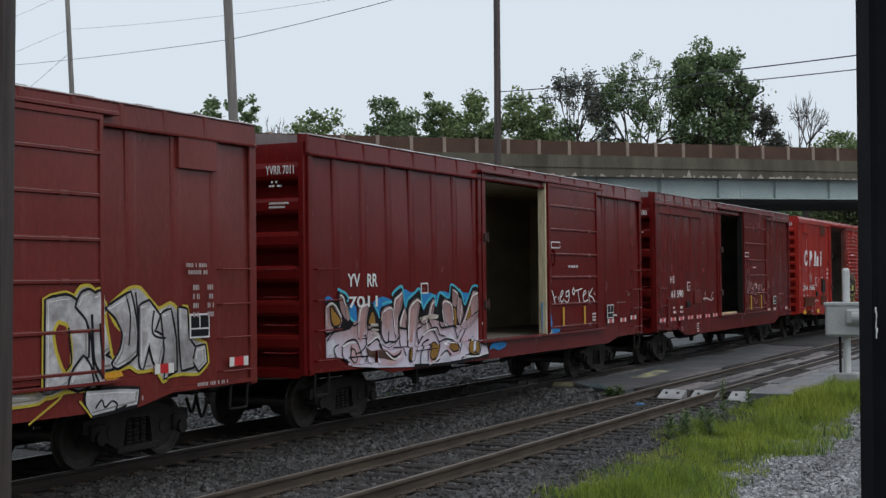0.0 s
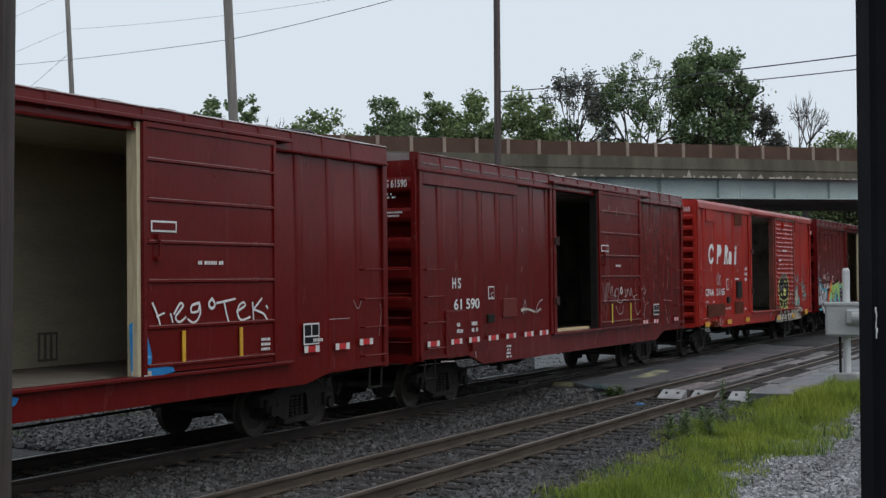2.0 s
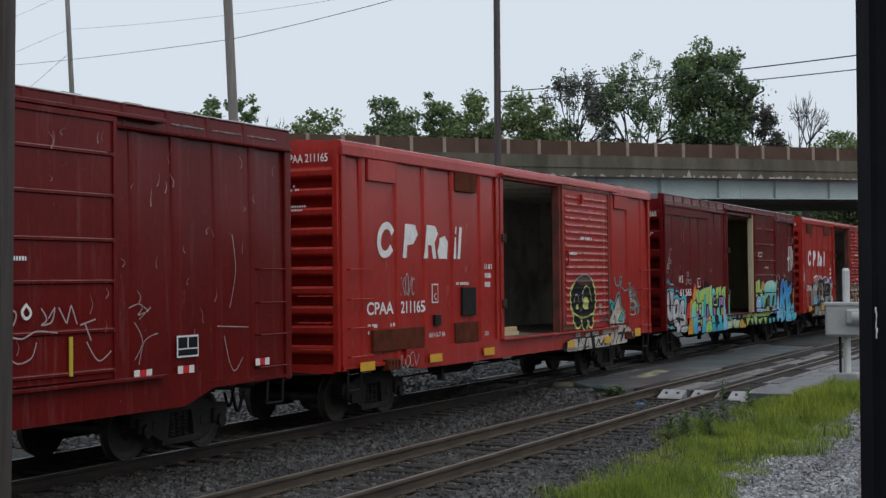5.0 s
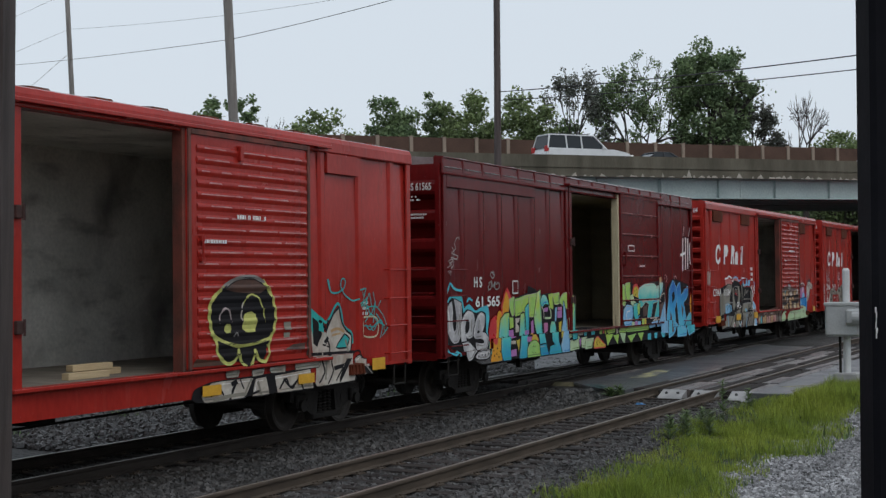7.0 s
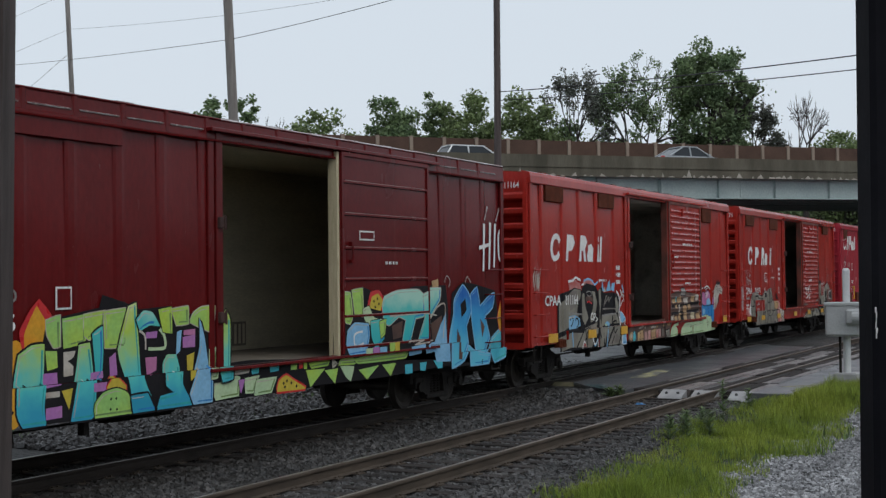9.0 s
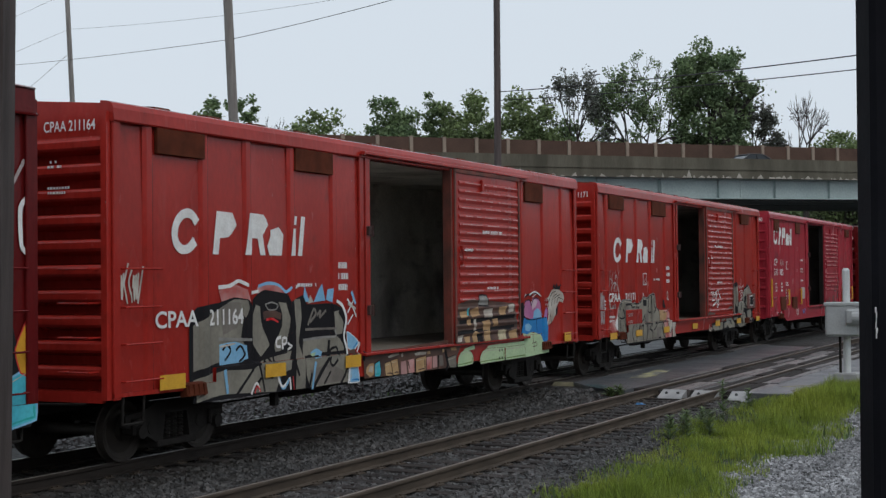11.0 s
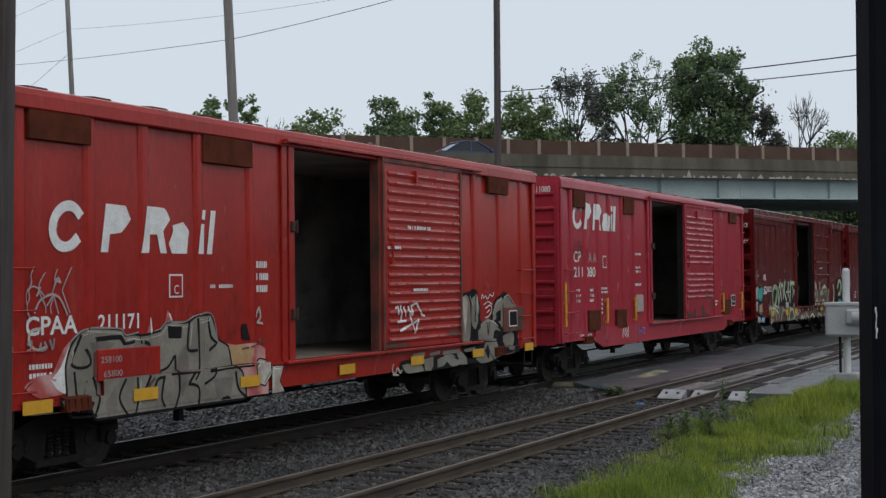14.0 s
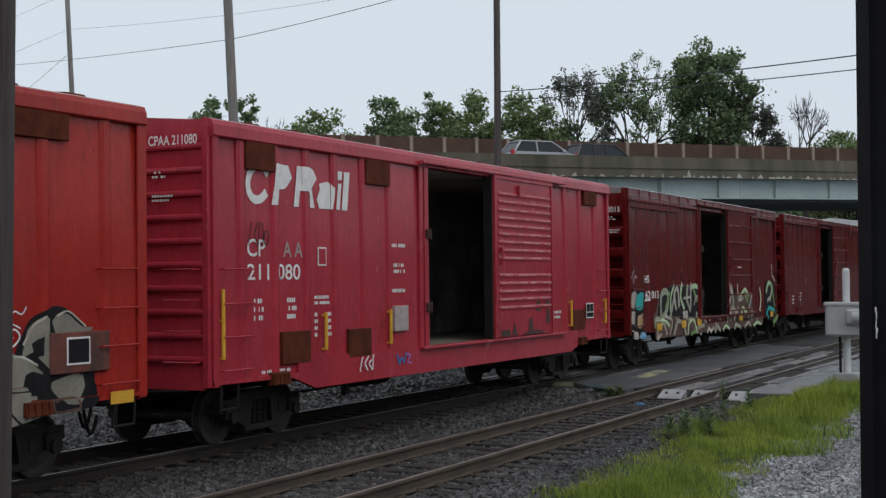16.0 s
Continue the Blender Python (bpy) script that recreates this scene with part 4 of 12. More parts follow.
    truck.location.x = u
    for s in (-1, 1):
        f = part("side_frame", shared("side_frame", frame_mesh, M["truck"]), None, truck)
        f.location.y = s * 1.0
        if s > 0:
            f.rotation_euler.z = math.pi
    for a in (-0.15, 0.0, 0.15):
        sp = part("spring", shared("spring", spring, M["truck"]), None, truck)
        sp.location = (a, -1.0, 0)
    sets = []
    for s in (-1, 1):
        wset = part("wheelset", shared("wheelset", wheels, M["wheel"]), None, truck)
        wset.location = (s * 0.865, 0, 0.42)
        sets.append(wset)
    return sets


def end_panel(bm, at, out, ribs, z0=1.06, z1=4.66, top=4.33, thin=False):
    """A pressed car end with bulging horizontal ribs; out is -1 or 1."""
    prof = [(at - out * 0.17, z0), (at - out * 0.17, z1)]
    step = (top - z0) / ribs
    outer = [(at + out * 0.03, z1), (at + out * 0.03, top + 0.02)]
    for k in range(ribs):
        b = top - k * step
        if thin:
            outer += [(at + out * 0.03, b), (at + out * 0.07, b - 0.05 * step), (at + out * 0.078, b - 0.14 * step), (at + out * 0.07, b - 0.24 * step), (at + out * 0.03, b - 0.30 * step)]
            continue
        outer += [(at + out * 0.035, b), (at + out * 0.062, b - 0.04 * step), (at + out * 0.078, b - 0.12 * step), (at + out * 0.078, b - 0.36 * step), (at + out * 0.055, b - 0.46 * step), (at - out * 0.13, b - 0.62 * step), (at - out * 0.14, b - 0.94 * step)]
    outer.append((at + out * 0.03, z0))
    outline = [(a, b) for a, b in prof] + outer
    va = [bm.verts.new((a, -1.5, b)) for a, b in outline]
    vb = [bm.verts.new((a, 1.5, b)) for a, b in outline]
    n = len(outline)
    for i in range(n):
        bm.faces.new((va[i], va[(i + 1) % n], vb[(i + 1) % n], vb[i]))


def boxcar(x0, label, paint, posts, door_end, ribbed=False, lining="lining_grey", jamb="under", roof_paint=None, sill=0.84,
           patches=(), slots=False, band=0.0, end_ribs=6, rib_heights=(), long=16.6, opening=6.66, beads=False, group="boxcars of the freight train"):
    """One 50-foot boxcar with its near door slid open; returns the car, its painted side, its wheelsets."""
    car = thing("boxcar", label, "boxcar", group, at=pose(x0, TRAIN_Y, 0))
    P = M[paint]
    O, D0, D1 = opening, door_end, door_end + 3.2
    for a, b in ((0.0, O), (9.95, long)):
        # thin sheet, a little buckled in every bay between two posts
        bm = bmesh.new()
        cols = int((b - a) / 0.085)
        zs = [1.0, 2.5] + [2.7 + 0.186 * k for k in range(11)]
        grid = [[bm.verts.new((u, -1.6 + sheet_lean(posts, u, z), z)) for z in zs] for u in (a + (b - a) * k / cols for k in range(cols + 1))]
        for p, q in zip(grid, grid[1:]):
            for k in range(len(zs) - 1):
                bm.faces.new((p[k], q[k], q[k + 1], p[k + 1]))
        back = [bm.verts.new(v) for v in ((a, -1.52, 1.0), (b, -1.52, 1.0), (b, -1.52, 4.56), (a, -1.52, 4.56))]
        bm.faces.new(back)
        bm.faces.new([g[0] for g in grid] + [back[1], back[0]])
        bm.faces.new([g[-1] for g in grid] + [back[2], back[3]])
        bm.faces.new(grid[0] + [back[3], back[0]])
        bm.faces.new(grid[-1] + [back[2], back[1]])
        part("side_wall", bm, P, car)
    bm = bmesh.new()
    quad_box(bm, 0.0, long, 1.52, 1.6, 1.0, 4.56)
    part("side_wall", bm, P, car)
    # posts pressed outward from the sheet
    deep = 0.007 if slots else 0.032
    def post(bm):
        prism(bm, [(-0.115, 0.0), (-0.055, -deep), (0.055, -deep), (0.115, 0.0)], 2, 1.02, 4.54 - band)
    me = shared("side_post_%s_%.2f" % (paint, band), post, P)
    full = shared("side_post_%s_0" % paint, lambda b: prism(b, [(-0.115, 0.0), (-0.055, -deep), (0.055, -deep), (0.115, 0.0)], 2, 1.02, 4.54), P)
    for u in posts:
        ob = part("side_post", me if u < 4.6 else full, None, car)
        ob.location = (u, -1.6, 0)
    for u in (0.07, O - 0.24, long - 0.07):
        bm = bmesh.new()
        quad_box(bm, u - 0.07, u + 0.07, -1.645, -1.598, 0.95, 4.56, 0.012)
        part("corner_post" if u != O - 0.24 else "door_post", bm, P, car)
    if band:
        bm = bmesh.new()
        quad_box(bm, 0.14, 4.5, -1.65, -1.6, 4.54 - band, 4.53, 0.01)
        part("side_plate", bm, P, car)
    # eave, with pressed slots on some cars
    bm = bmesh.new()
    if slots:
        prism(bm, [(-1.60, 4.45), (-1.68, 4.45), (-1.685, 4.475), (-1.645, 4.49), (-1.625, 4.76), (-1.645, 4.785), (-1.45, 4.80), (-1.45, 4.45)], 0, -0.02, long + 0.02)
    else:
        prism(bm, [(-1.60, 4.53), (-1.66, 4.53), (-1.675, 4.55), (-1.665, 4.70), (-1.63, 4.775), (-1.56, 4.80), (-1.45, 4.81), (-1.45, 4.53)], 0, -0.02, long + 0.02)
    part("eave", bm, M[roof_paint or paint], car)
    if slots:
        # shallow pressed pockets between upright webs, lower lips coloured as bright sky highlights
        def web(bm):
            prism(bm, [(-0.055, -1.63), (-0.03, -1.648), (0.03, -1.648), (0.055, -1.63)], 2, 4.49, 4.77)
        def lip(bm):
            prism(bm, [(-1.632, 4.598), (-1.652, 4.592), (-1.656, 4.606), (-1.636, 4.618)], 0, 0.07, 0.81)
        k = 0.0
        while k < long - 0.5:
            ob = part("eave_web", shared("eave_web_" + paint, web, P), None, car)
            ob.location.x = k
            if beads:
                ob = part("pocket_lip", shared("pocket_lip", lip, M["lip_highlight"]), None, car, "eave pocket lip in a pale highlight colour")
                ob.location.x = k
            k += 0.905
        # roof lip with the sky's bright line put into its colour
        bm = bmesh.new()
        lip_from = O if beads and paint != "scuffed_maroon" else 0.0
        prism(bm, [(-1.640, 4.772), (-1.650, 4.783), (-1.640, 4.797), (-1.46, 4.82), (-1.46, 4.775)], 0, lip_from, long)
        part("roof_lip", bm, M["lip_highlight"], car, "roof edge in a pale sky-highlight colour")
        if lip_from:
            bm = bmesh.new()
            prism(bm, [(-1.640, 4.772), (-1.650, 4.783), (-1.640, 4.797), (-1.46, 4.82), (-1.46, 4.775)], 0, 0.0, lip_from)
            part("roof_lip", bm, P, car)
    else:
        def lug(bm):
            prism(bm, [(-0.09, -1.66), (0.09, -1.66), (0.05, -1.74), (-0.09, -1.74)], 2, 4.575, 4.60)
        for u in (6.35, 7.4, 8.4, 9.4, 10.7, 11.9, 13.1):
            ob = part("roof_lug", shared("roof_lug_" + paint, lug, P), None, car)
            ob.location.x = u
    # roof sheets with cross seams
    bm = bmesh.new()
    prism(bm, [(-1.62, 4.765), (0, 4.90), (1.62, 4.765), (1.62, 4.60), (-1.6, 4.60)], 0, 0, long)
    part("roof", bm, M["roof"] if slots else M[paint], car, "wet galvanised sheet roof" if slots else "")
    def seam(bm):
        prism(bm, [(-1.58, 4.76), (-1.50, 4.835), (0, 4.965), (1.5, 4.835), (1.58, 4.76)], 0, -0.16, 0.16)
    for k in range(1, 14):
        ob = part("roof_seam", shared("roof_seam_" + ("a" if slots else "b"), seam, M["roof"] if slots else M["rust"]), None, car)
        ob.location.x = k * long / 14
    # ends, sill, floor, lining
    for at, out in ((0.0, -1), (long, 1)):
        bm = bmesh.new()
        end_panel(bm, at, out, end_ribs, top=4.45 if rib_heights else 4.33, thin=bool(rib_heights))
        part("end_wall", bm, P, car, "ribbed steel end wall")
        def corner(bm, out=out):
            quad_box(bm, min(0, out * 0.085), max(0, out * 0.085), -0.05, 0.045, 0.96, 4.66)
        def beam(bm, out=out):
            quad_box(bm, min(0, out * 0.06), max(0, out * 0.06), -1.5, 1.5, 0.92, 1.06)
        for y in (-1.55, 1.55):
            ob = part("end_post", shared("end_post_%s_%d" % (paint, out), corner, P), None, car)
            ob.location = (at, y, 0)
        ob = part("end_sill", shared("end_sill_%s_%d" % (paint, out), beam, P), None, car)
        ob.location.x = at
    bm = bmesh.new()
    low = sill
    prism(bm, [(0.0, 0.99), (0.0, 1.04), (2.2, 1.04), (2.2, 1.24), (long - 2.2, 1.24), (long - 2.2, 1.04), (long, 1.04), (long, 0.99), (long - 2.0, 0.97), (long - 2.7, low), (2.7, low), (2.0, 0.97)], 1, -1.655, -1.58)
    part("side_sill", bm, P, car)
    bm = bmesh.new()
    prism(bm, [(0.0, 0.99), (0.0, 1.1), (long, 1.1), (long, 0.99), (long - 2.7, low), (2.7, low)], 1, 1.56, 1.63)
    part("side_sill", bm, M["under"], car)
    bm = bmesh.new()
    quad_box(bm, 0.2, long - 0.2, -1.56, 1.56, 1.05, 1.20)
    part("floor", bm, M["deck"], car, "worn plank floor")
    for ext in ((0.2, long - 0.2, 1.46, 1.515), (0.2, 0.24, -1.47, 1.46), (long - 0.24, long - 0.2, -1.47, 1.46), (0.2, O - 0.16, -1.515, -1.47), (10.1, long - 0.2, -1.515, -1.47)):
        bm = bmesh.new()
        quad_box(bm, *ext, 1.2, 4.55)
        part("lining_panel", bm, M[lining], car, "scuffed inner lining")
    bm = bmesh.new()
    quad_box(bm, 0.2, long - 0.2, -1.45, 1.55, 4.55, 4.62)
    part("ceiling_sheet", bm, M[lining], car)
    if lining == "lining":
        # a small scuffed plate low on the inner wall
        bm = bmesh.new()
        quad_box(bm, 11.3, 11.72, 1.435, 1.46, 1.28, 1.72, 0.008)
        plate = part("wall_plate", bm, M["deck"], car, "small dark plate on the inner wall")
        for k in range(3):
            bm = bmesh.new()
            quad_box(bm, 11.34 + 0.13 * k, 11.40 + 0.13 * k, 1.425, 1.437, 1.32, 1.68)
            part("plate_bar", bm, M["lining"], plate)
    # door frame
    bm = bmesh.new()
    quad_box(bm, O - 0.14, O + 0.02, -1.66, -1.47, 1.2, 4.6, 0.01)
    part("door_jamb", bm, P, car)
    bm = bmesh.new()
    quad_box(bm, D0 - 0.01, D0 + 0.06, -1.70, -1.52, 1.2, 4.57, 0.008)
    part("door_jamb", bm, M[jamb], car, "cream-painted wooden door jamb" if jamb == "cream" else "")
    bm = bmesh.new()
    quad_box(bm, 6.3, 13.4, -1.76, -1.6, 4.585, 4.64, 0.008)
    part("door_track", bm, P, car)
    bm = bmesh.new()
    quad_box(bm, 6.3, 13.4, -1.75, -1.6, 1.185, 1.235, 0.008)
    part("door_track", bm, P, car)
    # the sliding door
    bm = bmesh.new()
    quad_box(bm, D0 + 0.06, D1, -1.722, -1.675, 1.25, 4.575, 0.01)
    door = part("sliding_door", bm, P, car, "steel door slid open")
    if ribbed:
        def rib(bm):
            prism(bm, [(-1.722, -0.06), (-1.722, 0.05), (-1.731, 0.042), (-1.738, 0.024), (-1.742, 0.0), (-1.738, -0.02)], 0, D0 + 0.28, D1 - 0.08)
        zs = list(rib_heights) or [1.40 + 0.162 * k for k in range(19)]
    else:
        def rib(bm):
            prism(bm, [(-1.722, -0.035), (-1.722, 0.035), (-1.752, 0.02), (-1.752, -0.02)], 0, D0 + 0.12, D1 - 0.05)
        zs = [4.09, 3.56, 3.0, 2.48, 1.87, 1.36]
    me = shared("door_rib_%s_%.2f_%s" % (paint, D0, ribbed), rib, P)
    for z in zs:
        ob = part("door_rib", me, None, door)
        ob.location.z = z
    if not ribbed:
        # thin pale strips paint the bright highlight on each rib
        bm = bmesh.new()
        for z in zs:
            quad_box(bm, D0 + 0.16, D1 - 0.10 - 0.1 * (z > 3.8), -1.7545, -1.750, z + 0.010, z + 0.021)
        tagged(part("worn_paint", bm, M["crest_shine_and_rubs"], door, "pale highlight strips painted along the door ribs"), kind="stuff")
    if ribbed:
        # broken pale strips along the crests, sky highlights put in as colour
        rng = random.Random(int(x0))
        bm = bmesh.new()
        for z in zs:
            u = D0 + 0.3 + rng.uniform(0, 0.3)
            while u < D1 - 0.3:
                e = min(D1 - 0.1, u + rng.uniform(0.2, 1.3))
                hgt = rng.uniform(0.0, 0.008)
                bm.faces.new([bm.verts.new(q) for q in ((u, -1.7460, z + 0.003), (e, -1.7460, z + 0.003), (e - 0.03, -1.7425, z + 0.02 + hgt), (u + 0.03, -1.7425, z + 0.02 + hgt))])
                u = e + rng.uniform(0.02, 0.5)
        tagged(part("worn_paint", bm, M["crest_highlight"], door, "pale sky highlight painted along the door ribs"), kind="stuff")
    for a, b, z0_, z1_ in ((D0 + 0.06, D0 + 0.13, 1.25, 4.575), (D1 - 0.07, D1, 1.25, 4.575), (D0 + 0.13, D1 - 0.07, 4.5, 4.575)):
        bm = bmesh.new()
        quad_box(bm, a, b, -1.75, -1.722, z0_, z1_, 0.006)
        part("door_edge", bm, M["worn_edge"] if ribbed and paint == "red" else P, door)
    bm = bmesh.new()
    tube(bm, (D0 + 0.35, -1.78, 3.1), (D0 + 0.35, -1.78, 2.75), 0.018, 6)
    quad_box(bm, D0 + 0.31, D0 + 0.39, -1.79, -1.72, 3.02, 3.1, 0.005)
    quad_box(bm, D0 + 0.31, D0 + 0.39, -1.79, -1.72, 2.74, 2.8, 0.005)
    part("door_handle", bm, P, door)
    for u in (D0 + 1.3,) if ribbed else ():
        bm = bmesh.new()
        quad_box(bm, u - 0.04, u + 0.04, -1.785, -1.72, 4.2, 4.42, 0.008)
        part("door_hanger", bm, P, door)
    for z in (3.3, 1.95):
        bm = bmesh.new()
        quad_box(bm, O - 0.12, O - 0.02, -1.72, -1.645, z - 0.08, z + 0.08, 0.012)
        tube(bm, (O - 0.02, -1.73, z - 0.1), (O - 0.02, -1.73, z + 0.1), 0.018, 6)
        part("door_latch", bm, M["grime"], car, "rusty door latch keeper")
    # grab irons and steps
    def iron(bm):
        tube(bm, (0, -1.70, 0), (0.75, -1.70, 0), 0.013, 6)
        for e in (0, 0.75):
            tube(bm, (e, -1.60, 0), (e, -1.713, 0), 0.013, 6)
    for u in (0.16, long - 0.92):
        for z in (2.64, 2.14, 1.66, 1.18):
            ob = part("grab_iron", shared("grab_iron_" + paint, iron, P), None, car)
            ob.location = (u, 0, z)
    def step(bm):
        for e in (0, 0.42):
            tube(bm, (e, -1.62, 1.0), (e, -1.60, 0.62), 0.02, 6)
        tube(bm, (0, -1.60, 0.62), (0.42, -1.60, 0.62), 0.02, 6)
    for u in (0.2, long - 0.62):
        ob = part("stirrup_step", shared("stirrup", step, M["under"]), None, car)
        ob.location.x = u
    def end_iron(bm):
        tube(bm, (-0.26, -1.45, 0), (-0.26, -0.95, 0), 0.013, 6)
        for y in (-1.45, -0.95):
            tube(bm, (0.0, y, 0), (-0.273, y, 0), 0.013, 6)
    for z in (2.64, 2.2, 1.76, 1.32):
        ob = part("grab_iron", shared("end_iron_" + paint, end_iron, P), None, car)
        ob.location.z = z
    # underframe, draft gear, couplers and hoses
    def under(bm):
        quad_box(bm, 0.1, long - 0.1, -0.28, 0.28, 0.72, 1.05)
        for u in (3.4, 5.0, 6.6, 8.3, 10.0, 11.6, 13.2):
            quad_box(bm, u - 0.06, u + 0.06, -1.55, 1.55, 0.84, 1.05)
        tube(bm, (5.2, -0.7, 0.74), (6.6, -0.7, 0.74), 0.2, 12)
        quad_box(bm, 7.2, 7.7, -1.1, -0.7, 0.7, 1.0, 0.02)
        tube(bm, (3.0, -0.9, 0.62), (13.0, -0.9, 0.72), 0.02, 6)
        quad_box(bm, 3.9, 4.0, -1.5, -1.4, 0.55, 0.85)
    part("underframe", shared("underframe_%.2f" % long, under, M["under"]), None, car)
    def coupler(bm):
        quad_box(bm, -0.62, 0.2, -0.12, 0.12, 0.74, 0.98, 0.02)
        quad_box(bm, -0.66, -0.42, -0.2, 0.16, 0.70, 1.02, 0.04)
        for k in range(6):
            a = k / 6
            tube(bm, (-0.3 - 0.28 * a, 0.32, 0.72 - 0.3 * math.sin(3.1 * a) - 0.1 * a), (-0.3 - 0.28 * (a + 0.17), 0.32, 0.72 - 0.3 * math.sin(3.1 * (a + 0.17)) - 0.1 * (a + 0.17)), 0.028, 6)
        tube(bm, (-0.2, -1.35, 0.92), (-0.2, -0.2, 0.88), 0.016, 6)
    for u, turn in ((0.0, 0.0), (long, math.pi)):
        ob = part("coupler", shared("coupler", coupler, M["under"]), None, car)
        ob.location.x, ob.rotation_euler.z = u, turn
    sets = truck_thing(car, 2.02) + truck_thing(car, long - 2.02)
    if ribbed:
        # rusty jacking pads over the trucks
        def pad(bm):
            prism(bm, [(-1.60, 1.08), (-1.70, 1.06), (-1.73, 0.90), (-1.60, 0.88)], 0, 0, 0.46)
            for k in range(4):
                quad_box(bm, 0.03 + 0.115 * k, 0.06 + 0.115 * k, -1.735, -1.69, 0.89, 1.05)
        for u in (1.42, long - 2.28):
            ob = part("jacking_pad", shared("jacking_pad", pad, M["rust"]), None, car, "rusty jacking pad")
            ob.location.x = u
    # bare or repainted plates welded on the side
    for (a, b, z0_, z1_, m) in patches:
        bm = bmesh.new()
        quad_box(bm, a, b, -1.662, -1.60, z0_, z1_, 0.008)
        part("welded_plate", bm, M[m], car, "bare rusted patch plate" if m == "rust" else "")
    SIDES[car.name] = Wall(posts, (D0 + 0.06, D1), depth=deep, ribbed=ribbed and not rib_heights, long=long)
    return car, SIDES[car.name], sets


def tape(car, u, z, y=-1.655, kind="rw", w=0.5, h=0.13):
    """Reflective marker: white, red, white; or a yellow plate."""
    bm = bmesh.new()
    if kind == "y":
        quad_box(bm, u, u + w, y - 0.006, y, z, z + h)
        part("reflector", bm, M["yellow"], car, "yellow reflective plate")
        return
    quad_box(bm, u, u + w, y - 0.006, y, z, z + h)
    r = part("reflector", bm, M["redtape"], car, "red and white reflective tape")
    for a in (u - 0.002, u + w - 0.11):
        bm = bmesh.new()
        quad_box(bm, a, a + 0.112, y - 0.010, y - 0.006, z - 0.002, z + h + 0.002)
        part("white_end", bm, M["whitetape"], r)


def placard(car, u, z, w, h, y, frame_m="white", inner="black", name="placard", stem=0):
    bm = bmesh.new()
    quad_box(bm, u, u + w, y - 0.006, y, z, z + h)
    p = part(name, bm, M[frame_m], car)
    e = 0.025
    bm = bmesh.new()
    if stem:
        quad_box(bm, u + e, u + w * 0.47, y - 0.010, y - 0.006, z + h * 0.42, z + h - e)
        quad_box(bm, u + w * 0.53, u + w - e, y - 0.010, y - 0.006, z + h * 0.42, z + h - e)
        quad_box(bm, u + e, u + w - e, y - 0.010, y - 0.006, z + e, z + h * 0.36)
    else:
        quad_box(bm, u + e, u + w - e, y - 0.010, y - 0.006, z + e, z + h - e)
    part("placard_field", bm, M[inner], p)
    return p


def wordmark(car, wall, u, z, h, cells, material="white", slant=0.17):
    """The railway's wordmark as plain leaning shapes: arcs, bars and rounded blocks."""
    g = Spray(car, wall, 0.004)
    def at(a, k):
        return (u + a + slant * k * h, z + k * h)
    for kind, a, b in cells:
        w = b - a
        t = min(0.14, 0.30 * w)
        if kind == "arc":
            g.line(material, [at(a + w * (0.5 + 0.40 * math.cos(q)), 0.5 + 0.41 * math.sin(q)) for q in np.linspace(0.75, 5.55, 22)], t * 0.95, 0.0)
        elif kind == "flag":
            g.fill(material, [at(x, k) for x, k in ((a, 0), (a + t, 0), (a + t, 0.38), (b - 0.3 * w, 0.42), (b, 0.70), (b - 0.25 * w, 0.98), (a, 1))])
        elif kind == "kite":
            g.fill(material, [at(x, k) for x, k in ((a, 0), (a + t, 0), (a + t, 0.40), (a + 0.56 * w, 0.40), (b - t, 0), (b, 0), (b - 0.22 * w, 0.48), (b, 0.74), (b - 0.25 * w, 0.98), (a, 1))])
        elif kind == "drop":
            g.fill(material, [at(x, k) for x, k in ((a + 0.2 * w, 0), (b, 0), (b, 0.52), (b - 0.35 * w, 0.70), (a + 0.1 * w, 0.62), (a + 0.16 * w, 0.48), (a, 0.22))])
        else:
            for lo, hi in ((0, 0.68), (0.78, 1.0)) if kind == "dotted" else ((0, 1),):
                g.fill(material, [at(x, k) for x, k in ((a, lo), (b, lo), (b, hi), (a, hi))])
    g.done("white painted shape of a wordmark")


WIDE_MARK = (("arc", 0.0, 0.62), ("flag", 0.98, 1.50), ("kite", 1.76, 2.32), ("drop", 2.34, 2.76), ("dotted", 2.98, 3.10), ("bar", 3.22, 3.34))
TIGHT_MARK = (("arc", 0.0, 0.66), ("flag", 0.72, 1.24), ("kite", 1.36, 1.98), ("drop", 2.02, 2.50), ("dotted", 2.58, 2.76), ("bar", 2.82, 3.0))
BROWN_POSTS = (0.9, 1.8, 2.7, 3.57, 4.47, 5.35, 6.28, 12.0, 12.92, 13.8, 14.75, 15.65)
RED_POSTS = (0.74, 1.97, 3.04, 4.23, 5.5, 12.2, 13.3, 14.5, 15.62)
TRAIN = []   # (car, x at the start, wheelsets)


def end_number(car, text, z=4.16, y0=-1.43, wide=0.53, material="white", h=0.14):
    """The number on the car's leading end; the end looks along -x."""
    for at, rows, w in ((4.055, 2, 0.26), (3.715, 2, 0.42)):
        ob = bars(car, 0.0, at, w, rows, 0, M[material], 0.032, 0.03)
        ob.location, ob.rotation_euler.z = (-0.092, y0 + wide - 0.06, 0), -math.pi / 2
    return lettering(text, car, -0.092, z, h, wide, y0 + wide, M[material], 0.012, turn=-math.pi / 2)


def small_writing(car, spots, material="white", y=-1.606):
    for (u, z, wide, rows, h) in spots:
        bars(car, u, z, wide, rows, y, M[material], h, h * 0.8)


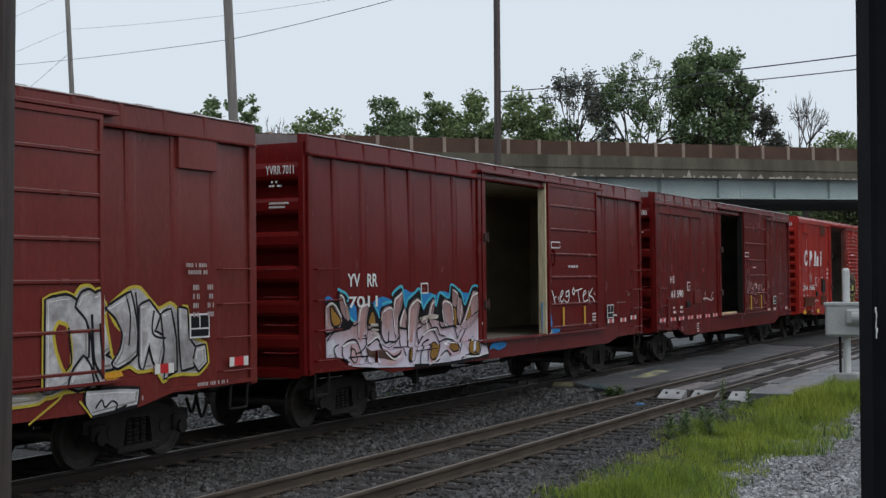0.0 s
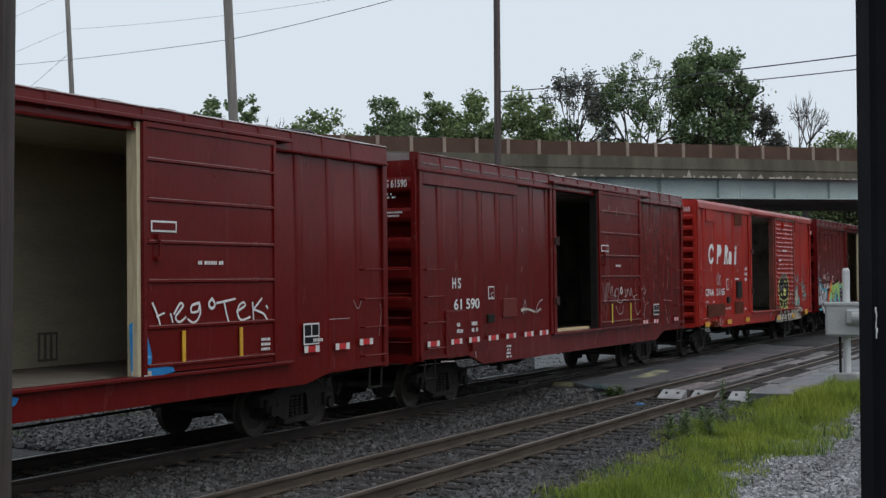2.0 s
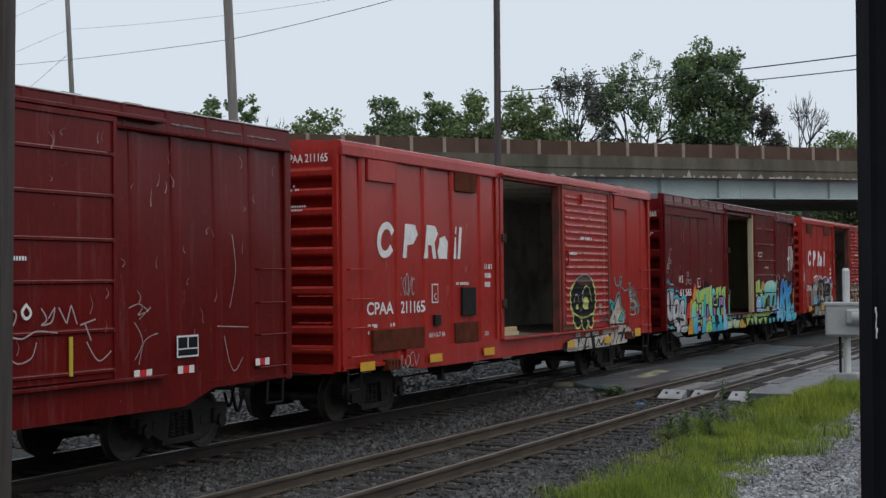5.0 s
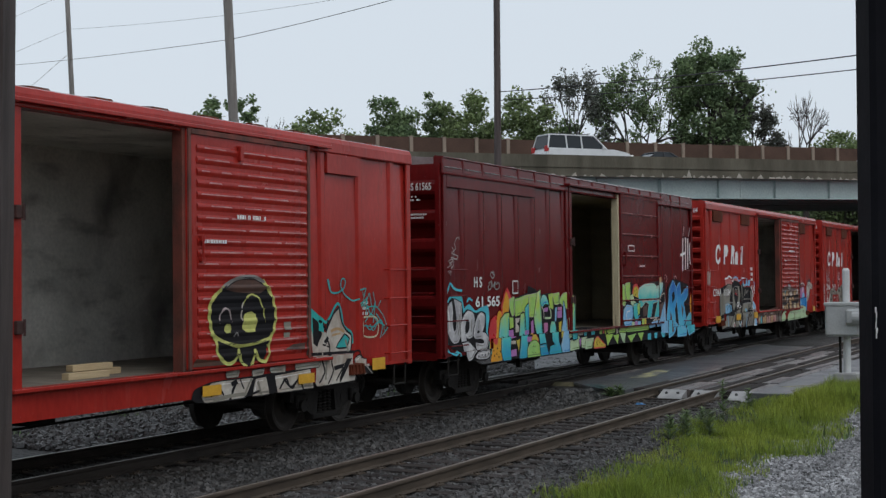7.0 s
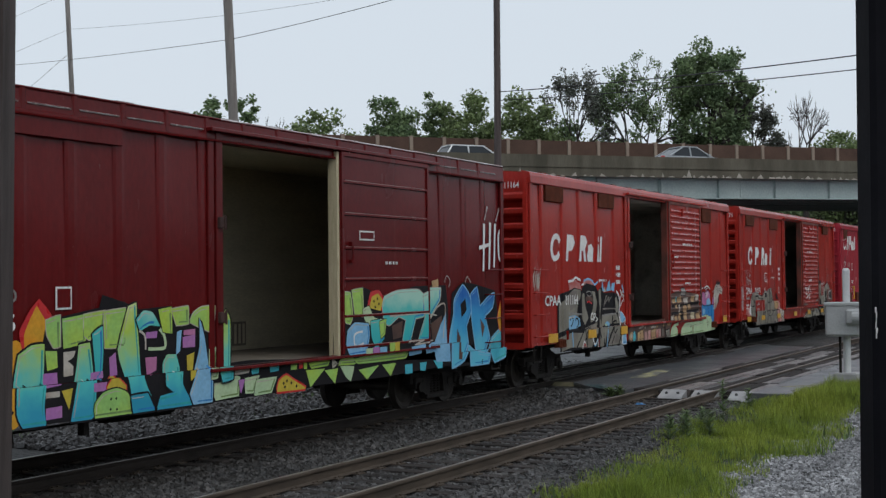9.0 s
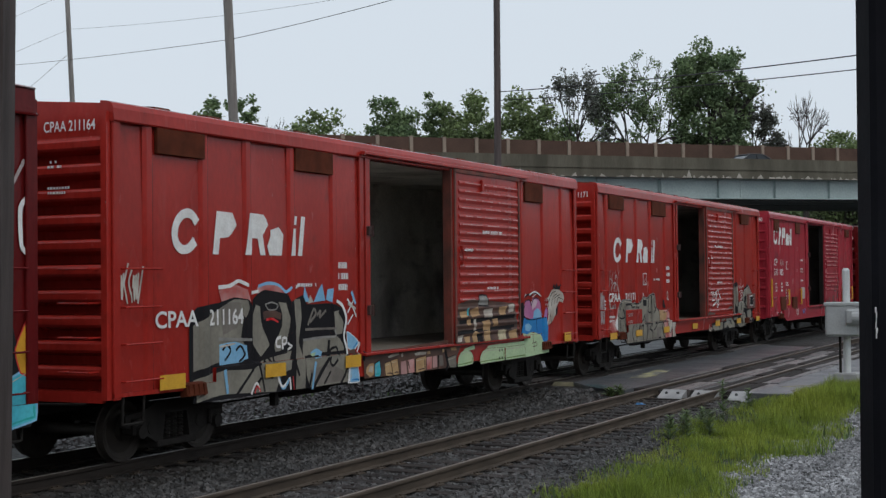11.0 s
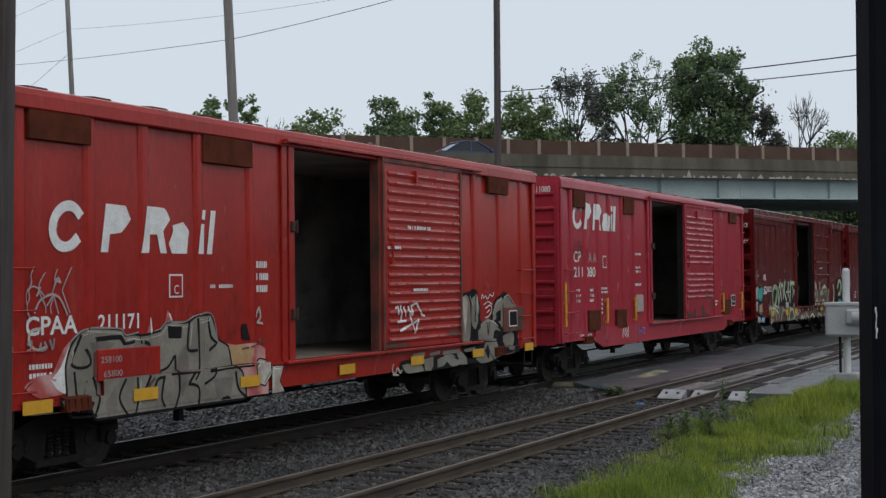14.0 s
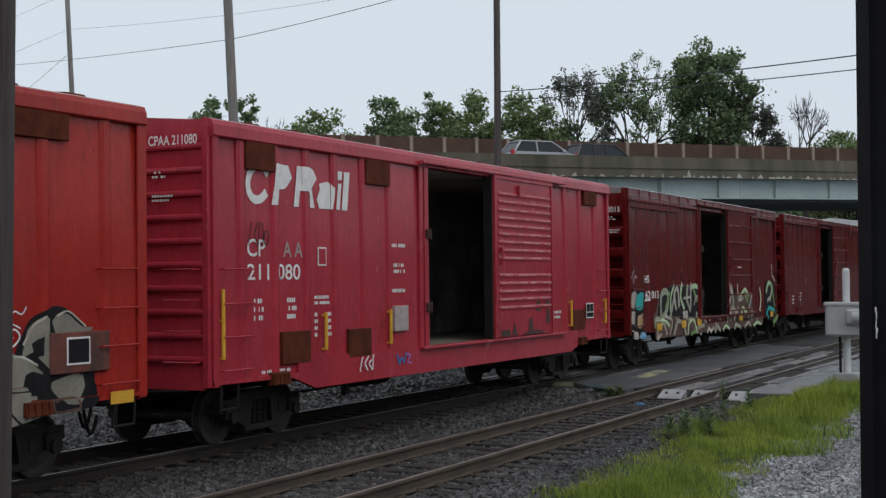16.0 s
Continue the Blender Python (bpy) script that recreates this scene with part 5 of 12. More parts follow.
def train_cars():
    # oxide-brown car with silver letters low on its side
    c, w, s = boxcar(0.52, "oxide brown steel boxcar with silver spray-painted letters low on its side", "oxide", BROWN_POSTS, 9.9, slots=True,
                     patches=((14.75, 15.62, 4.02, 4.46, "oxide"),))
    g = Spray(c, w)
    g.blob("worn_silver", [(12.03, 1.13), (12.05, 2.27), (12.4, 2.32), (12.56, 2.26), (12.68, 2.39), (12.82, 2.4), (12.93, 2.33), (13.01, 2.36), (13.2, 2.24), (13.31, 2.12), (13.75, 2.36), (13.96, 2.36), (14.14, 2.22), (14.35, 2.08), (14.6, 2.15), (14.75, 2.07), (14.95, 2.11), (15.05, 1.67), (15.38, 1.58), (15.43, 1.34), (15.22, 1.21), (14.86, 1.23), (14.59, 1.22), (14.37, 1.16), (14.23, 1.33), (13.92, 1.32), (13.74, 1.4), (13.43, 1.35), (13.13, 1.33), (13.09, 1.16), (12.49, 1.17), (12.2, 1.12)], 0.045, "gold")
    g.blob("worn_silver", [(12.05, 1.19), (12.07, 2.26), (12.4, 2.3), (12.55, 2.25), (12.68, 2.12), (12.78, 1.84), (12.78, 1.56), (12.69, 1.54), (12.49, 1.34), (12.43, 1.24), (12.2, 1.17)], 0.037, "black")
    g.blob("oxide", [(12.28, 1.96), (12.39, 1.93), (12.46, 1.72), (12.45, 1.46), (12.37, 1.43), (12.26, 1.66), (12.22, 1.86)], 0.051, "gold")
    g.blob("worn_silver", [(12.46, 1.24), (12.55, 1.4), (12.71, 1.54), (12.82, 1.42), (12.88, 1.19), (12.69, 1.16)], 0.037, "black")
    g.blob("worn_silver", [(12.59, 2.18), (12.68, 2.32), (12.82, 2.36), (12.93, 2.31), (13.01, 2.34), (13.18, 2.24), (13.27, 2.07), (13.33, 1.82), (13.37, 1.62), (13.22, 1.54), (13.39, 1.47), (13.41, 1.38), (13.17, 1.37), (13.11, 1.2), (13.05, 1.19), (12.92, 1.41), (12.88, 1.77), (12.78, 2.02)], 0.037, "black")
    g.blob("oxide", [(13.3, 2.09), (13.44, 1.9), (13.57, 1.81), (13.52, 1.58), (13.43, 1.53), (13.39, 1.69), (13.33, 1.93)], 0.048, "gold")
    g.blob("worn_silver", [(13.31, 2.14), (13.48, 2.21), (13.75, 2.32), (13.84, 2.02), (13.88, 1.8), (13.92, 1.57), (13.72, 1.45), (13.5, 1.38), (13.41, 1.42), (13.57, 1.59), (13.62, 1.81), (13.48, 2.02)], 0.037, "black")
    g.line("black", [(13.68, 2.28), (13.75, 2.02), (13.72, 1.66)], 0.03, 0.15)
    g.line("black", [(13.86, 2.32), (13.91, 1.94), (13.88, 1.52)], 0.04, 0.15)
    g.blob("worn_silver", [(13.96, 2.15), (14.14, 2.2), (14.35, 2.01), (14.23, 1.8), (14.48, 1.7), (14.35, 1.33), (14.24, 1.41), (14.14, 1.67), (13.99, 1.33), (13.95, 1.42)], 0.037, "black")
    g.blob("worn_silver", [(14.41, 2.03), (14.59, 2.08), (14.68, 1.69), (14.7, 1.27), (14.39, 1.19), (14.48, 1.55)], 0.037, "black")
    g.blob("worn_silver", [(14.77, 2.1), (14.95, 2.07), (14.99, 1.68), (15.17, 1.51), (15.09, 1.3), (14.84, 1.27), (14.79, 1.68)], 0.037, "black")
    g.blob("worn_silver", [(15.17, 1.54), (15.36, 1.56), (15.39, 1.34), (15.22, 1.24), (15.11, 1.36)], 0.034, "black")
    g.line("black", [(14.24, 2.07), (14.21, 1.78), (14.47, 1.71)], 0.035, 0.15)
    g.line("black", [(12.44, 1.91), (12.49, 1.51), (12.39, 1.41)], 0.03, 0.15)
    g.line("black", [(12.86, 2.05), (12.9, 1.49), (13.09, 1.25)], 0.045, 0.15)
    g.line("black", [(13.01, 1.94), (13.05, 1.55), (13.19, 1.4)], 0.03, 0.15)
    g.fill("orange", [(13.19, 1.31), (13.56, 1.33), (13.61, 1.26), (13.21, 1.22)])
    g.rebase()
    g.blob("silver", [(12.85, 1.11), (13.49, 1.09), (13.85, 1.06), (13.81, 0.89), (12.96, 0.82), (12.85, 0.96)], 0.042, "black")
    g.line("black", [(13.02, 0.9), (13.13, 0.99), (13.19, 0.89), (13.32, 0.96), (13.43, 0.91), (13.38, 0.84), (13.6, 0.88)], 0.03, 0.15)
    g.blob("bone", [(11.49, 1.17), (11.85, 1.15), (12.21, 1.17), (12, 1.06), (11.47, 1.05)], 0.034, "gold")
    g.line("gold", [(12.45, 1.17), (12.37, 1.07), (11.85, 0.81)], 0.03, 0.15)
    g.line("gold", [(12.73, 1), (12.93, 0.8)], 0.03, 0.15)
    g.done()
    small_writing(c, ((14.9, 2.72, 0.6, 2, 0.055), (15.05, 2.42, 0.16, 4, 0.07), (15.38, 2.42, 0.16, 4, 0.07), (13.6, 0.98, 0.4, 1, 0.06), (15.1, 1.06, 0.9, 1, 0.05)), "greyw", -1.66)
    placard(c, 14.98, 1.68, 0.45, 0.34, -1.648, stem=1)
    tape(c, 15.9, 1.24, w=0.46)
    tape(c, 14.2, 1.24, w=0.4)
    TRAIN.append((c, 0.52, s))
    # oxide-brown car with a lilac and blue piece
    c, w, s = boxcar(18.61, "oxide brown boxcar, door open, lilac and blue graffiti on its side", "brown", BROWN_POSTS, 9.75, lining="lining", jamb="cream", slots=True)
    end_number(c, "YVRR 7011")
    lettering("YV", c, 1.24, 2.35, 0.22, 0.42, -1.616, M["white"], 0.02)
    lettering("RR", c, 1.90, 2.35, 0.22, 0.36, -1.616, M["white"], 0.02)
    lettering("7011", c, 1.27, 2.0, 0.19, 0.98, -1.620, M["white"], 0.02)
    g = Spray(c, w)
    g.fill("blue", [(1.26, 2.03), (1.38, 2.09), (1.52, 2.01), (1.56, 1.78), (1.34, 1.77)])
    g.fill("blue", [(2.04, 2.04), (2.23, 2.14), (2.47, 2.17), (2.76, 2.11), (2.78, 1.73), (2.23, 1.71), (2.12, 1.83)])
    g.fill("blue", [(3.11, 2.24), (3.28, 2.29), (3.5, 2.23), (3.87, 2.28), (3.95, 1.91), (3.37, 1.89), (3.16, 2.01)])
    g.fill("blue", [(3.9, 2.18), (4.16, 2.23), (4.53, 2.16), (4.5, 1.85), (4, 1.88)])
    g.fill("blue", [(4.53, 2.19), (4.8, 2.24), (5.14, 2.18), (5.08, 1.95), (4.58, 1.97)])
    g.fill("blue", [(5.37, 2.24), (5.82, 2.19), (6.06, 2.2), (5.9, 1.93), (5.46, 1.94)])
    g.fill("blue", [(0.53, 2.18), (0.64, 2.21), (0.82, 2.13), (0.73, 2.07), (0.55, 2.08)])
    g.fill("black", [(0.55, 2.11), (0.69, 2.16), (0.9, 2.1), (0.94, 2.3), (1.18, 2.23), (1.28, 2.14), (1.34, 1.79), (1.54, 1.77), (1.58, 2.05), (1.87, 2.14), (2.08, 2.07), (2.29, 1.82), (2.38, 1.99), (2.76, 2.05), (2.81, 2.2), (3.16, 2.33), (3.23, 2.12), (3.3, 1.94), (3.4, 2.09), (3.85, 2.28), (3.95, 1.99), (4, 1.89), (4.13, 2.01), (4.42, 2.15), (4.5, 1.92), (4.67, 2.19), (5.08, 2.09), (5.17, 2.35), (5.46, 2.24), (5.67, 2.12), (5.78, 2), (6.09, 2.27), (6.35, 2.28), (6.47, 2.02), (6.43, 1.74), (6.66, 1.61), (6.73, 1.2), (6.71, 0.89), (3.49, 0.9), (1.29, 1.08), (0.91, 1.19), (0.54, 1.21)])
    g.line("cyan", [(0.94, 2.31), (1.18, 2.25), (1.28, 2.16), (1.24, 2.12)], 0.05, 0.15)
    g.line("cyan", [(1.26, 1.98), (1.34, 1.83), (1.48, 1.76)], 0.045, 0.15)
    g.line("cyan", [(2.16, 2.02), (2.29, 1.9), (2.31, 1.82)], 0.045, 0.15)
    g.line("cyan", [(2.45, 2.04), (2.58, 2.07), (2.76, 2.07)], 0.045, 0.15)
    g.line("cyan", [(2.79, 2.2), (2.9, 2.27), (3.16, 2.34), (3.21, 2.16), (3.3, 1.96), (3.38, 2.11), (3.65, 2.23), (3.85, 2.29), (3.92, 2.08)], 0.055, 0.15)
    g.line("cyan", [(3.92, 2.08), (3.97, 1.9), (4.08, 2.01), (4.23, 2.1), (4.42, 2.16), (4.47, 1.96), (4.55, 2.05), (4.67, 2.22), (5.05, 2.11), (5.14, 2.36), (5.47, 2.25)], 0.05, 0.15)
    g.line("cyan", [(5.52, 2.26), (5.64, 2.15), (5.74, 1.97), (5.85, 2.05), (6.06, 2.28), (6.19, 2.33), (6.35, 2.3), (6.47, 2.09), (6.41, 2.01)], 0.05, 0.15)
    g.line("cyan", [(6.46, 1.71), (6.64, 1.63), (6.67, 1.45), (6.73, 1.31)], 0.05, 0.15)
    g.fill("rose_fade", [(0.54, 1.53), (0.73, 1.6), (1.3, 1.64), (1.5, 1.78), (1.91, 1.72), (2.44, 1.45), (2.9, 1.72), (3.49, 1.69), (4.13, 1.75), (4.8, 1.64), (5.51, 1.57), (6.27, 1.75), (6.51, 1.56), (6.59, 1.21), (6.71, 0.96), (5.95, 0.87), (4.51, 0.88), (3.49, 0.89), (2.11, 0.96), (1.27, 1.03), (1.22, 1.15), (0.91, 1.2), (0.54, 1.21)])
    g.blob("rose_fade", [(0.54, 2.03), (0.66, 2.09), (0.78, 2.06), (0.92, 1.97), (1.05, 1.8), (0.97, 1.7), (0.73, 1.64), (0.54, 1.63)], 0.014, "black")
    g.blob("rose_fade", [(0.97, 2.22), (1.05, 2.17), (1.11, 2.07), (1.16, 1.96), (1.26, 1.8), (1.16, 1.84), (1.05, 1.95), (0.99, 2.07)], 0.014, "black")
    g.blob("rose_fade", [(1.16, 2.08), (1.22, 2.05), (1.3, 1.82), (1.24, 1.79), (1.18, 1.93)], 0.014, "black")
    g.blob("rose_fade", [(1.58, 1.5), (1.57, 1.78), (1.62, 1.97), (1.74, 2.05), (1.91, 2.07), (1.93, 1.96), (1.84, 1.75), (1.88, 1.48)], 0.014, "black")
    g.blob("rose_fade", [(2.38, 1.37), (2.36, 1.64), (2.4, 1.89), (2.54, 1.98), (2.74, 1.99), (2.78, 1.87), (2.83, 1.59), (2.89, 1.35), (2.62, 1.29)], 0.014, "black")
    g.blob("rose_fade", [(2.83, 1.93), (2.86, 2.12), (3.04, 2.19), (3.14, 2.25), (3.18, 2.12), (3.11, 1.95), (2.99, 1.79), (2.97, 1.42), (2.85, 1.57)], 0.014, "black")
    g.blob("rose_fade", [(3.06, 1.62), (3.13, 1.82), (3.25, 1.96), (3.32, 1.78), (3.27, 1.58)], 0.012, "black")
    g.blob("rose_fade", [(3.37, 1.02), (3.35, 1.55), (3.4, 1.93), (3.52, 2.05), (3.72, 2.12), (3.87, 2.07), (3.77, 1.84), (3.69, 1.53), (3.64, 1.3), (3.49, 1.01)], 0.014, "black")
    g.blob("rose_fade", [(4.18, 1.81), (4.26, 1.98), (4.37, 2.09), (4.42, 2.04), (4.36, 1.82)], 0.012, "black")
    g.blob("rose_fade", [(4.75, 2), (4.86, 2.08), (5.08, 2.02), (5.19, 1.95), (5.22, 1.59), (5.08, 1.58), (4.85, 1.67)], 0.012, "black")
    g.blob("rose_fade", [(5.2, 1.98), (5.2, 2.28), (5.37, 2.21), (5.46, 2.11), (5.37, 2.01), (5.31, 1.93)], 0.012, "black")
    g.blob("rose_fade", [(5.43, 2.11), (5.58, 2.07), (5.66, 1.77), (5.48, 1.61), (5.37, 1.78)], 0.012, "black")
    g.blob("rose_fade", [(5.54, 1.56), (5.69, 1.68), (5.91, 1.96), (6.12, 2.22), (6.28, 2.21), (6.34, 2.01), (6.31, 1.75), (6.05, 1.58), (5.75, 1.5)], 0.014, "black")
    g.line("rose", [(1.7, 1.91), (1.72, 1.7), (1.66, 1.5)], 0.10, 0.15)
    g.line("rose", [(2.6, 1.88), (2.58, 1.66)], 0.08, 0.15)
    g.line("rose", [(2.99, 2.01), (3.07, 2.12)], 0.09, 0.15)
    g.line("rose", [(3.54, 1.88), (3.52, 1.62), (3.47, 1.39)], 0.11, 0.15)
    g.line("rose", [(4.99, 1.88), (5.08, 1.66)], 0.09, 0.15)
    g.line("rose", [(6.09, 1.93), (5.99, 1.67)], 0.09, 0.15)
    g.fill("lilac", [(1.3, 1.38), (1.54, 1.39), (1.66, 1.15), (1.59, 1.03), (1.33, 1.04)])
    g.fill("lilac", [(2.33, 1.31), (2.66, 1.17), (3.03, 1.25), (3.08, 1.04), (2.78, 0.96), (2.22, 0.99)])
    g.fill("lilac", [(3.99, 1.19), (4.2, 1.27), (4.41, 0.94), (4.12, 0.93)])
    g.fill("lilac", [(4.79, 1.19), (5.22, 1.29), (5.41, 1.03), (4.93, 0.98)])
    g.fill("lilac", [(5.51, 1.27), (5.75, 1.41), (6.05, 1.24), (5.8, 1.02)])
    g.fill("ice", [(0.56, 1.46), (0.76, 1.51), (0.87, 1.34), (0.73, 1.25), (0.56, 1.24)])
    g.fill("ice", [(5.07, 1.46), (5.27, 1.29), (5.13, 1.21), (4.88, 1.31)])
    g.fill("ice", [(3.61, 1), (3.76, 1.16), (3.96, 0.97), (3.81, 0.91)])
    g.fill("ice", [(4.6, 0.96), (4.84, 1.02), (5.07, 0.9), (4.79, 0.89)])
    g.blob("amber", [(0.7, 2.03), (0.8, 1.94), (0.97, 1.8), (0.93, 1.75), (0.8, 1.73), (0.71, 1.81)], 0.03, "black")
    g.blob("amber", [(1.93, 1.72), (1.99, 1.84), (2.07, 1.91), (2.13, 1.81), (2.15, 1.71)], 0.028, "black")
    g.blob("amber", [(5.25, 1.93), (5.32, 1.82), (5.33, 1.61), (5.26, 1.58)], 0.02, "black")
    g.blob("amber", [(5.75, 1.7), (5.87, 1.85), (5.97, 1.9), (5.99, 1.77), (5.84, 1.68)], 0.02, "black")
    g.blob("amber", [(3.29, 1.02), (3.29, 1.17), (3.39, 1.24), (3.37, 1.06)], 0.022, "black")
    g.blob("amber", [(4.14, 1.04), (4.17, 1.21), (4.38, 1.27), (4.49, 1.22), (4.38, 1.05), (4.22, 1)], 0.03, "black")
    g.blob("amber", [(4.93, 1.18), (5.07, 1.25), (5.24, 1.21), (5.3, 1.12), (5.1, 1.1)], 0.026, "black")
    g.blob("amber", [(5.79, 1.13), (5.86, 1.23), (5.99, 1.25), (6.01, 1), (5.86, 1.01)], 0.03, "black")
    g.blob("amber", [(6.06, 1.24), (6.22, 1.21), (6.26, 1.07), (6.14, 1), (6.06, 1.07)], 0.026, "black")
    g.fill("umber", [(1.8, 1.33), (2.01, 1.25), (2.33, 1.25), (2.66, 1.12), (2.92, 1.17), (2.73, 1.05), (2.29, 1.11), (1.9, 1.17)])
    g.blob("ice", [(6.05, 1.31), (6.11, 1.32), (6.08, 1.07), (5.98, 1.04), (5.99, 1.16)], 0.014, "black")
    g.fill("bone", [(1.99, 1.72), (2.25, 1.71), (2.26, 1.66), (1.99, 1.67)])
    g.fill("bone", [(2.01, 1.64), (2.27, 1.61), (2.26, 1.58), (2.01, 1.6)])
    g.fill("bone", [(2.05, 1.55), (2.27, 1.55), (2.27, 1.5), (2.05, 1.51)])
    g.fill("bone", [(3.79, 1.76), (4.26, 1.82), (4.58, 1.79), (4.52, 1.73), (4.05, 1.72), (3.87, 1.69)])
    g.line("black", [(0.56, 1.49), (0.73, 1.6), (0.91, 1.66), (1.26, 1.78), (1.42, 1.7), (1.56, 1.74)], 0.03, 0.15)
    g.line("black", [(0.73, 1.66), (0.82, 1.68), (1.08, 1.68), (1.22, 1.71)], 0.025, 0.15)
    g.line("black", [(1.08, 1.39), (1.03, 1.28), (1.1, 1.16), (1.26, 1.1)], 0.025, 0.15)
    g.line("black", [(1.03, 1.37), (1.2, 1.45), (1.46, 1.47), (1.58, 1.36), (1.7, 1.16)], 0.03, 0.15)
    g.line("black", [(1.34, 1.36), (1.32, 1.17), (1.43, 1.07)], 0.025, 0.15)
    g.line("black", [(1.36, 1.32), (1.45, 1.29), (1.53, 1.13), (1.47, 1.08)], 0.025, 0.15)
    g.line("black", [(1.86, 1.74), (1.91, 1.62), (2.03, 1.64)], 0.035, 0.15)
    g.line("black", [(1.8, 1.53), (1.82, 1.37), (1.64, 1.25), (1.47, 1.23)], 0.03, 0.15)
    g.line("black", [(1.88, 1.34), (2.18, 1.45), (2.29, 1.4), (2.38, 1.28)], 0.03, 0.15)
    g.line("black", [(1.26, 1.18), (1.9, 1.17)], 0.025, 0.15)
    g.line("black", [(2.37, 1.74), (2.36, 1.53), (2.49, 1.37), (2.64, 1.38), (2.87, 1.37), (3.04, 1.46)], 0.035, 0.15)
    g.line("black", [(2.29, 1.35), (2.4, 1.25), (2.66, 1.12), (2.92, 1.16), (2.99, 1.25)], 0.035, 0.15)
    g.line("black", [(2.62, 1.55), (2.6, 1.38)], 0.03, 0.15)
    g.line("black", [(2.99, 1.79), (3.03, 1.34), (3.15, 1.11)], 0.03, 0.15)
    g.line("black", [(3.3, 1.7), (3.34, 1.4), (3.29, 1.02), (3.37, 0.99)], 0.04, 0.15)
    g.line("black", [(3.06, 1.61), (3.3, 1.58)], 0.03, 0.15)
    g.line("black", [(2.78, 1.27), (3.3, 1.26)], 0.02, 0.15)
    g.line("black", [(3.54, 1.17), (4.38, 1.18)], 0.02, 0.15)
    g.line("black", [(3.82, 2.02), (3.95, 1.87), (3.87, 1.74), (3.77, 1.68)], 0.035, 0.15)
    g.line("black", [(3.76, 1.3), (3.69, 1.53), (3.87, 1.6)], 0.03, 0.15)
    g.line("black", [(3.82, 1.71), (3.94, 1.63), (4.15, 1.68)], 0.03, 0.15)
    g.line("black", [(4.15, 1.74), (4.26, 1.6), (4.49, 1.38), (4.6, 1.28)], 0.03, 0.15)
    g.line("black", [(3.76, 1.3), (3.99, 1.47), (4.28, 1.55), (4.49, 1.56), (4.6, 1.42)], 0.035, 0.15)
    g.line("black", [(3.71, 0.95), (3.74, 1.13), (3.94, 1.3), (4.15, 1.35)], 0.035, 0.15)
    g.line("black", [(4.01, 0.97), (4.07, 1.2), (4.25, 1.27)], 0.03, 0.15)
    g.line("black", [(4.28, 0.98), (4.41, 0.94), (4.6, 1.07), (4.79, 1.12), (4.96, 1.03)], 0.035, 0.15)
    g.line("black", [(4.57, 1.28), (4.85, 1.33), (5.19, 1.29), (5.36, 1.12)], 0.03, 0.15)
    g.line("black", [(4.6, 1.65), (4.69, 1.55), (5.22, 1.57), (5.33, 1.52)], 0.04, 0.15)
    g.line("black", [(4.69, 1.97), (4.77, 1.74), (4.82, 1.6)], 0.03, 0.15)
    g.line("black", [(5.22, 1.57), (5.36, 1.31), (5.45, 1.43), (5.54, 1.47)], 0.03, 0.15)
    g.line("black", [(5.36, 1.08), (5.48, 1.27), (5.72, 1.46)], 0.03, 0.15)
    g.line("black", [(5.44, 0.94), (5.77, 1), (6.11, 0.95)], 0.025, 0.15)
    g.line("black", [(5.8, 1.02), (6.01, 0.97), (6.26, 0.99), (6.33, 1.23)], 0.035, 0.15)
    g.line("black", [(6.34, 1.66), (6.46, 1.57), (6.39, 1.31), (6.52, 1.21)], 0.04, 0.15)
    g.line("black", [(6.27, 1.23), (6.52, 1.13), (6.68, 1.15)], 0.025, 0.15)
    g.line("black", [(6.02, 1.72), (6.21, 1.8), (6.4, 1.85)], 0.03, 0.15)
    g.line("black", [(6.44, 1.99), (6.53, 1.86), (6.47, 1.74)], 0.05, 0.15)
    g.line("black", [(4.66, 1.42), (4.85, 1.38)], 0.025, 0.15)
    g.line("black", [(1.78, 1.07), (1.82, 1.18), (1.9, 1.03)], 0.025, 0.15)
    g.line("black", [(2.11, 1.11), (2.16, 1.01)], 0.02, 0.15)
    g.line("black", [(0.82, 1.21), (0.76, 1.35), (0.89, 1.41)], 0.025, 0.15)
    g.line("black", [(3.49, 0.91), (4.79, 0.87), (6.65, 0.93)], 0.06, 0.15)
    g.line("white", [(0.97, 2.22), (1.07, 2.18), (1.13, 2.05)], 0.03, 0.15)
    g.line("white", [(0.56, 2.04), (0.69, 2.09), (0.82, 2.04), (0.99, 1.86)], 0.035, 0.15)
    g.line("white", [(1.6, 1.79), (1.64, 1.96), (1.76, 2.03), (1.91, 2.05)], 0.028, 0.15)
    g.line("white", [(2.45, 1.91), (2.63, 1.97), (2.76, 1.93), (2.83, 1.65)], 0.03, 0.15)
    g.line("white", [(2.83, 2.02), (2.88, 2.12), (3.11, 2.22)], 0.035, 0.15)
    g.line("white", [(3.18, 1.9), (3.06, 1.74), (3.04, 1.64)], 0.03, 0.15)
    g.line("white", [(3.34, 1.4), (3.38, 1.7), (3.45, 1.97), (3.7, 2.09), (3.85, 2.04)], 0.035, 0.15)
    g.line("white", [(4.21, 1.81), (4.29, 1.98), (4.39, 2.05)], 0.025, 0.15)
    g.line("white", [(4.77, 2.03), (4.94, 2.04), (5.14, 1.95), (5.19, 1.7)], 0.03, 0.15)
    g.line("white", [(5.23, 2.25), (5.37, 2.18)], 0.03, 0.15)
    g.line("white", [(4.72, 1.88), (4.8, 1.64), (4.91, 1.58)], 0.025, 0.15)
